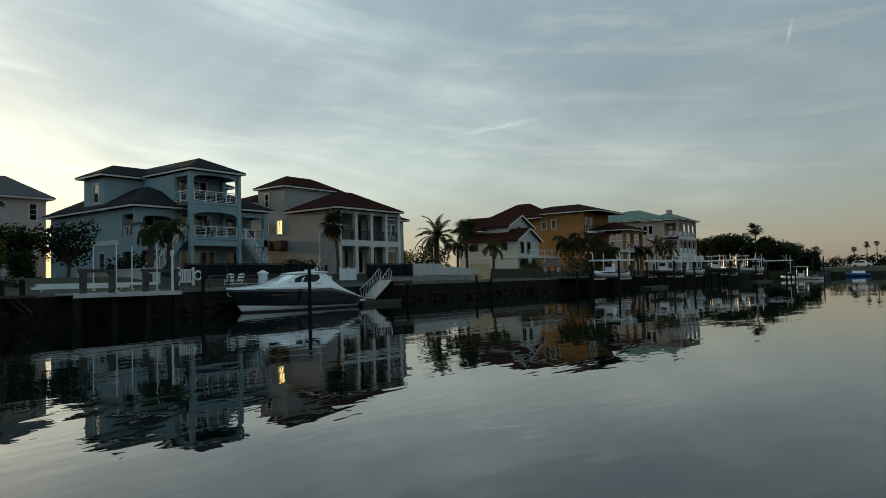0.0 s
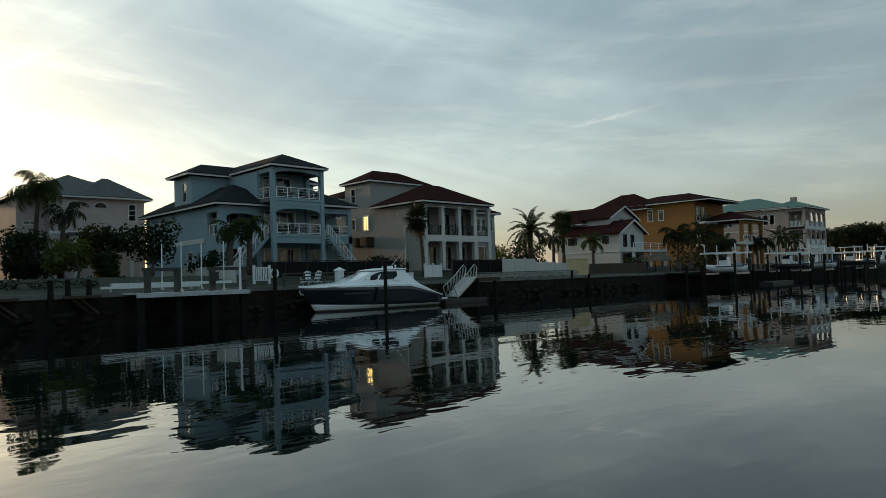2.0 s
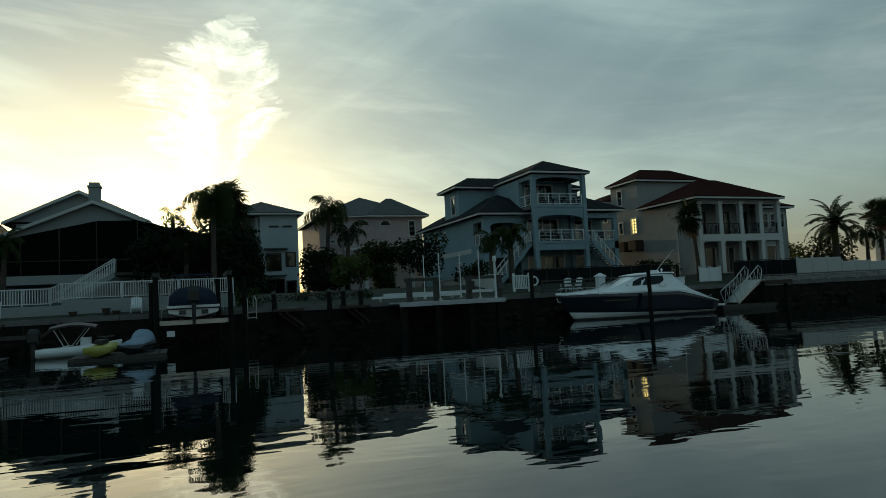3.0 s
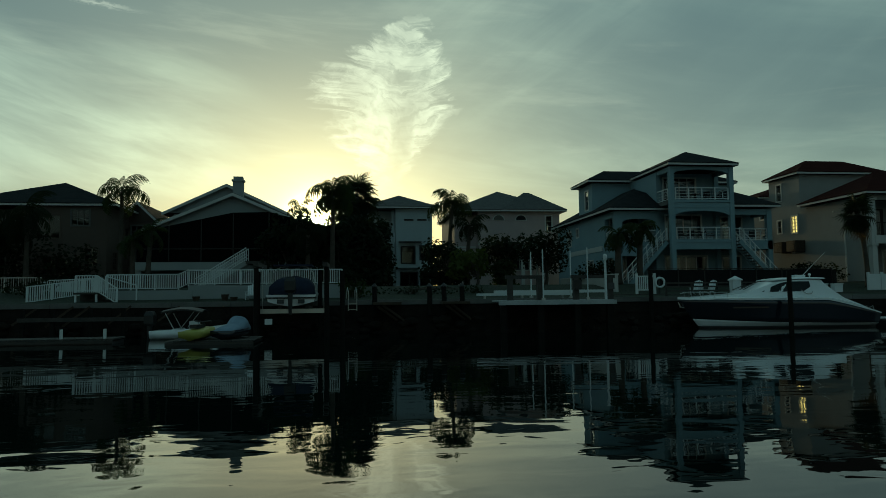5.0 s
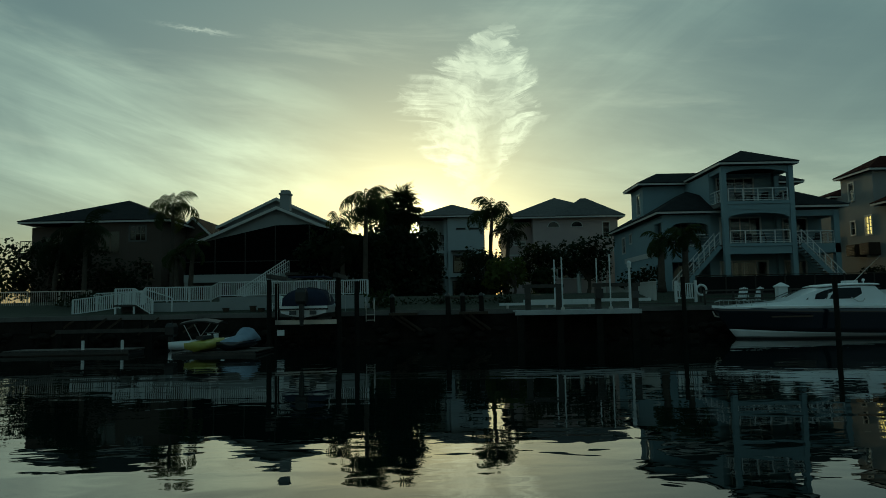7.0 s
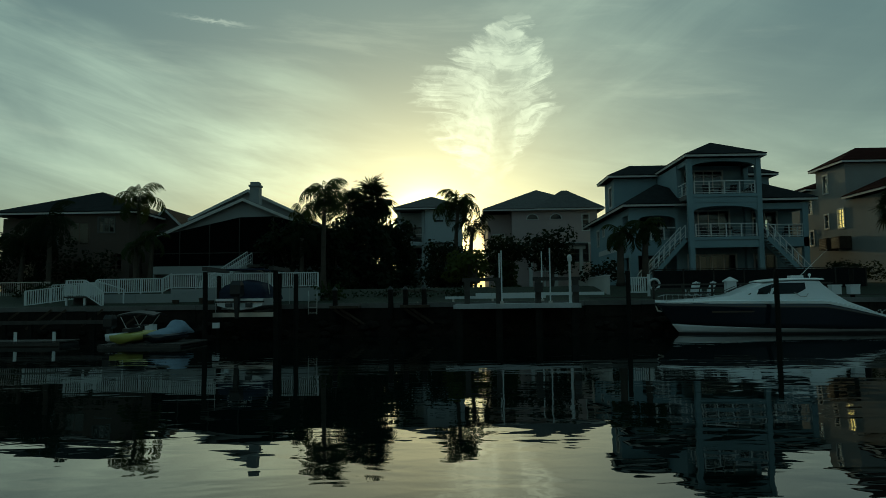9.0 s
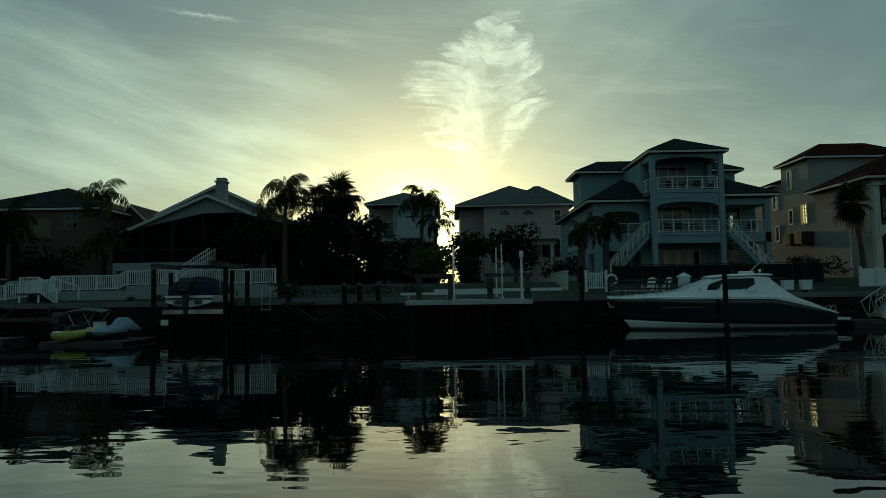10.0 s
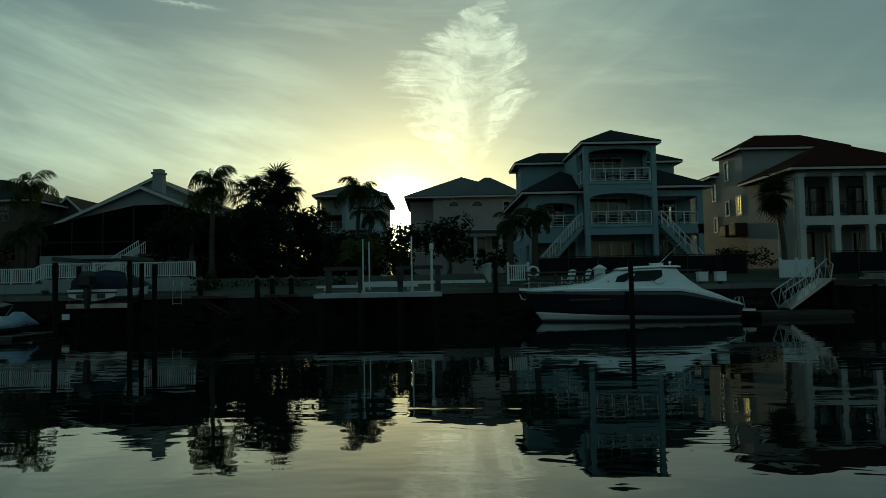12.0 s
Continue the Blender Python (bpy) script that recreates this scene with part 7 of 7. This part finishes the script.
# ---- docks and boats further along ----
def simple_boat(x, y, z, length, along, hull, label, top=True, cabin=1.0):
    t = thing("motor_boat", label, "boat", x, y, z, "boats on lifts")
    w = length * 0.27
    bm = bmesh.new()
    if along == "y":
        boat_shell(bm, x - w / 2, x + w / 2, y - length / 2, y + length / 2, z, z + 0.7, along="y", n=9)
    else:
        boat_shell(bm, x - length / 2, x + length / 2, y - w / 2, y + w / 2, z, z + 0.7, along="x", n=9)
    part("hull", bm, hull, t, smooth=True)
    dx, dy = (w / 2, length / 2) if along == "y" else (length / 2, w / 2)
    for s in (-1, 1):
        if along == "y":
            part("rub_rail", B(x + s * dx - 0.05, x + s * dx + 0.05, y - dy, y + dy * 0.35, z + 0.62, z + 0.72), "black", t)
        else:
            part("rub_rail", B(x - dx, x + dx * 0.35, y + s * dy - 0.05, y + s * dy + 0.05, z + 0.62, z + 0.72), "black", t)
    part("bench", B(x - w * 0.36, x + w * 0.36, y - dy * 0.75, y - dy * 0.55, z + 0.55, z + 1.05) if along == "y" else B(x - dx * 0.75, x - dx * 0.55, y - w * 0.36, y + w * 0.36, z + 0.55, z + 1.05), "canvas_grey", t)
    part("console", B(x - 0.5, x + 0.5, y - 0.5, y + 0.5, z + 0.7, z + 0.9 + 0.9 * cabin), "gelcoat", t)
    part("windscreen", B(x - 0.54, x - 0.502, y - 0.45, y + 0.45, z + 1.4, z + 0.9 + 0.9 * cabin), "tinted", t)
    if top:
        part("hardtop", B(x - 1.1, x + 1.1, y - 1.3, y + 1.3, z + 2.7, z + 2.8), "gelcoat", t)
        for a in (-0.9, 0.9):
            for b in (-1.0, 1.0):
                bm = bmesh.new()
                tube(bm, [(x + a * 0.7, y + b, z + 0.9), (x + a, y + b, z + 2.7)], 0.035, 5)
                part("top_post", bm, "metal", t)
    if along == "y":
        outboard(t, x, y - length / 2 - 0.2, z + 0.8, "y", 1.1)
    else:
        outboard(t, x - length / 2 - 0.2, y, z + 0.8, "x", 1.1)


def lift_frame(x0, x1, y0, y1, top, label="white boat-lift frame on timber piles"):
    t = thing("boat_lift", label, "boat lift", (x0 + x1) / 2, (y0 + y1) / 2, 0, "far lifts")
    for x in (x0, x1):
        for y in (y0, y1):
            bm = bmesh.new()
            tube(bm, [(x, y, -2), (x, y, top)], 0.15, 8)
            part("piling", bm, "pile", t)
        part("top_beam", B(x - 0.1, x + 0.1, y0 - 0.4, y1 + 0.4, top, top + 0.18), "vinyl", t)
    for y in (y0, y1):
        part("cradle_beam", B(x0, x1, y - 0.1, y + 0.1, 1.0, 1.2), "metal", t)
        for x in (x0 + 0.3, x1 - 0.3):
            bm = bmesh.new()
            tube(bm, [(x, y, 1.2), (x, y, top + 1.1)], 0.06, 6)
            part("guide_pole", bm, "vinyl", t)


def timber_dock(x0, x1, y0, y1, z=1.3):
    t = thing("timber_dock", "grey timber dock on dark piles", "dock", (x0 + x1) / 2, (y0 + y1) / 2, 0, "far docks")
    n = round((x1 - x0) / 0.5)
    me = mesh_of("plank", B(-0.235, 0.235, -(y1 - y0) / 2, (y1 - y0) / 2, 0, 0.08), "wood")
    for i in range(n):
        share("plank", me, t, Matrix.Translation(((i + 0.5) * (x1 - x0) / n - (x1 - x0) / 2, 0, z)))
    part("stringer", B(x0, x1, y0 - 0.05, y0 - 0.003, z - 0.25, z + 0.06), "pile", t)
    for i in range(max(2, round((x1 - x0) / 4)) + 1):
        x = x0 + (x1 - x0) * i / max(2, round((x1 - x0) / 4))
        bm = bmesh.new()
        tube(bm, [(x, y0 - 0.2, -2), (x, y0 - 0.2, z + 0.8)], 0.16, 8)
        part("piling", bm, "pile", t)


timber_dock(78.0, 97.0, 37.4, 40.0)
lift_frame(82.0, 86.0, 33.4, 37.0, 3.4)
simple_boat(84.0, 35.4, 1.25, 5.0, "y", "gelcoat", "white centre-console boat raised on a lift", top=False)
floating_dock(85.5, 92.0, 30.6, 32.2, 0.3, "low white floating dock beside a boat lift")
timber_dock(99.0, 116.0, 36.4, 39.0)
lift_frame(99.0, 103.0, 32.0, 36.0, 3.4)
simple_boat(101.0, 34.2, 1.3, 5.4, "y", "navy", "navy motorboat raised on a lift", top=False)
lift_frame(107.0, 111.0, 31.5, 36.0, 3.3)
simple_boat(109.0, 33.5, 1.4, 5.6, "y", "gelcoat", "white motorboat raised on a lift")
timber_dock(118.0, 135.0, 34.5, 38.0)
lift_frame(116.0, 120.5, 28.5, 34.0, 3.4)
simple_boat(118.2, 31.2, 1.5, 6.4, "y", "navy", "navy cabin boat with hardtop raised on a lift")
lift_frame(127.0, 132.0, 27.0, 33.0, 3.6)
simple_boat(129.5, 30.0, 1.6, 7.4, "y", "gelcoat", "large white sport boat with hardtop raised on a lift", cabin=1.3)
timber_dock(137.0, 150.0, 30.0, 34.0)
lift_frame(140.0, 144.5, 24.5, 30.0, 3.4)
floating_dock(122.0, 134.0, 25.8, 27.0, 0.3, "low floating dock beside raised boats")
simple_boat(150.0, 23.6, WATER - 0.15, 7.5, "y", "gelcoat", "white cabin cruiser moored at a dock", cabin=1.2)
for x, y, top in ((153.0, 21.9, 4.2), (154.0, 20.2, 4.2), (146.0, 24.0, 3.4), (137.0, 27.0, 3.4), (112.5, 31.0, 3.2), (95.0, 33.5, 3.0), (80.0, 36.0, 2.8)):
    piling(x, y, top)


def tiki_hut(x, y):
    t = thing("garden_shelter", "small thatched garden shelter on posts", "shelter", x, y, 1.5)
    for a in (-1, 1):
        for b in (-1, 1):
            part("post", B(x + a - 0.07, x + a + 0.07, y + b - 0.07, y + b + 0.07, 1.4, 2.9), "wood", t)
    bm = bmesh.new()
    loft(bm, [[(x + a * 1.6, y + b * 1.6, 2.85) for a, b in ((-1, -1), (1, -1), (1, 1), (-1, 1))], [(x + a * 0.08, y + b * 0.08, 3.9) for a, b in ((-1, -1), (1, -1), (1, 1), (-1, 1))]])
    part("thatch", bm, "bark", t)
    part("table", B(x - 0.7, x + 0.7, y - 0.4, y + 0.4, 2.1, 2.16), "wood", t)


tiki_hut(81.0, 42.2)
for x in (83.6, 86.4):
    t = thing("garden_bench", "pale slatted garden bench on the dock", "bench", x, 40.6, 1.5, "dock benches")
    for k in range(4):
        part("back_slat", B(x - 0.9, x + 0.9, 40.9, 40.93, 1.95 + 0.16 * k, 2.07 + 0.16 * k), "wood", t)
    part("seat", B(x - 0.9, x + 0.9, 40.4, 40.89, 1.88, 1.94), "wood", t)
    for a in (-0.8, 0.8):
        part("leg", B(x + a - 0.05, x + a + 0.05, 40.45, 40.88, 1.42, 1.88), "wood", t)

# ---- far bank ----
bm = bmesh.new()
loft(bm, [[(x, yy, z) for x, z in ((196, -2.6), (196, 0.9), (199, 1.9), (210, 2.2), (2500, 2.2), (2500, -2.6))] for yy in (-2500, WALL_Y - 0.01)])
box(bm, 158, 196.5, 24.2, WALL_Y - 0.02, -2.6, 1.5)
tagged(part("far_bank", bm, "grass"), "low grassy far bank across the end of the canal", "ground", kind="structure")


def car(x, y, z):
    t = thing("car", "white car parked on the far bank", "car", x, y, z)
    bm = bmesh.new()
    loft(bm, [[(x + a, y + b, z + c) for b, c in ((-2.3, 0.35), (-2.3, 0.95), (-1.2, 1.1), (-0.7, 1.65), (1.6, 1.65), (2.2, 1.05), (2.3, 0.35))] for a in (-0.88, 0.88)])
    part("body", bm, "car_white", t)
    part("windows", B(x - 0.9, x - 0.882, y - 0.6, y + 1.6, z + 1.12, z + 1.55), "tinted", t)
    for b in (-1.45, 1.45):
        bm = bmesh.new()
        tube(bm, [(x - 0.92, y + b, z + 0.34), (x + 0.92, y + b, z + 0.34)], 0.34, 12)
        part("wheel", bm, "black", t)


car(203.0, 18.0, 1.95)
t = thing("motor_boat", "blue and white motorboat moored below the far bank", "boat", 192, 18, 0)
bm = bmesh.new()
boat_shell(bm, 191.0, 193.0, 15.4, 20.6, WATER - 0.1, 0.4, along="y", n=9)
part("hull", bm, "blue_paint", t, smooth=True)
bm = bmesh.new()
loft(bm, [[(192 + a * 0.8 * k, 18.0 + b, zz) for a, b in ((-1, -1.6), (1, -1.6), (1, 1.2), (-1, 1.2))] for k, zz in ((0.9, 0.4), (0.7, 1.05))])
part("cabin", bm, "gelcoat", t)
piling(197.5, 3.2, 3.0)
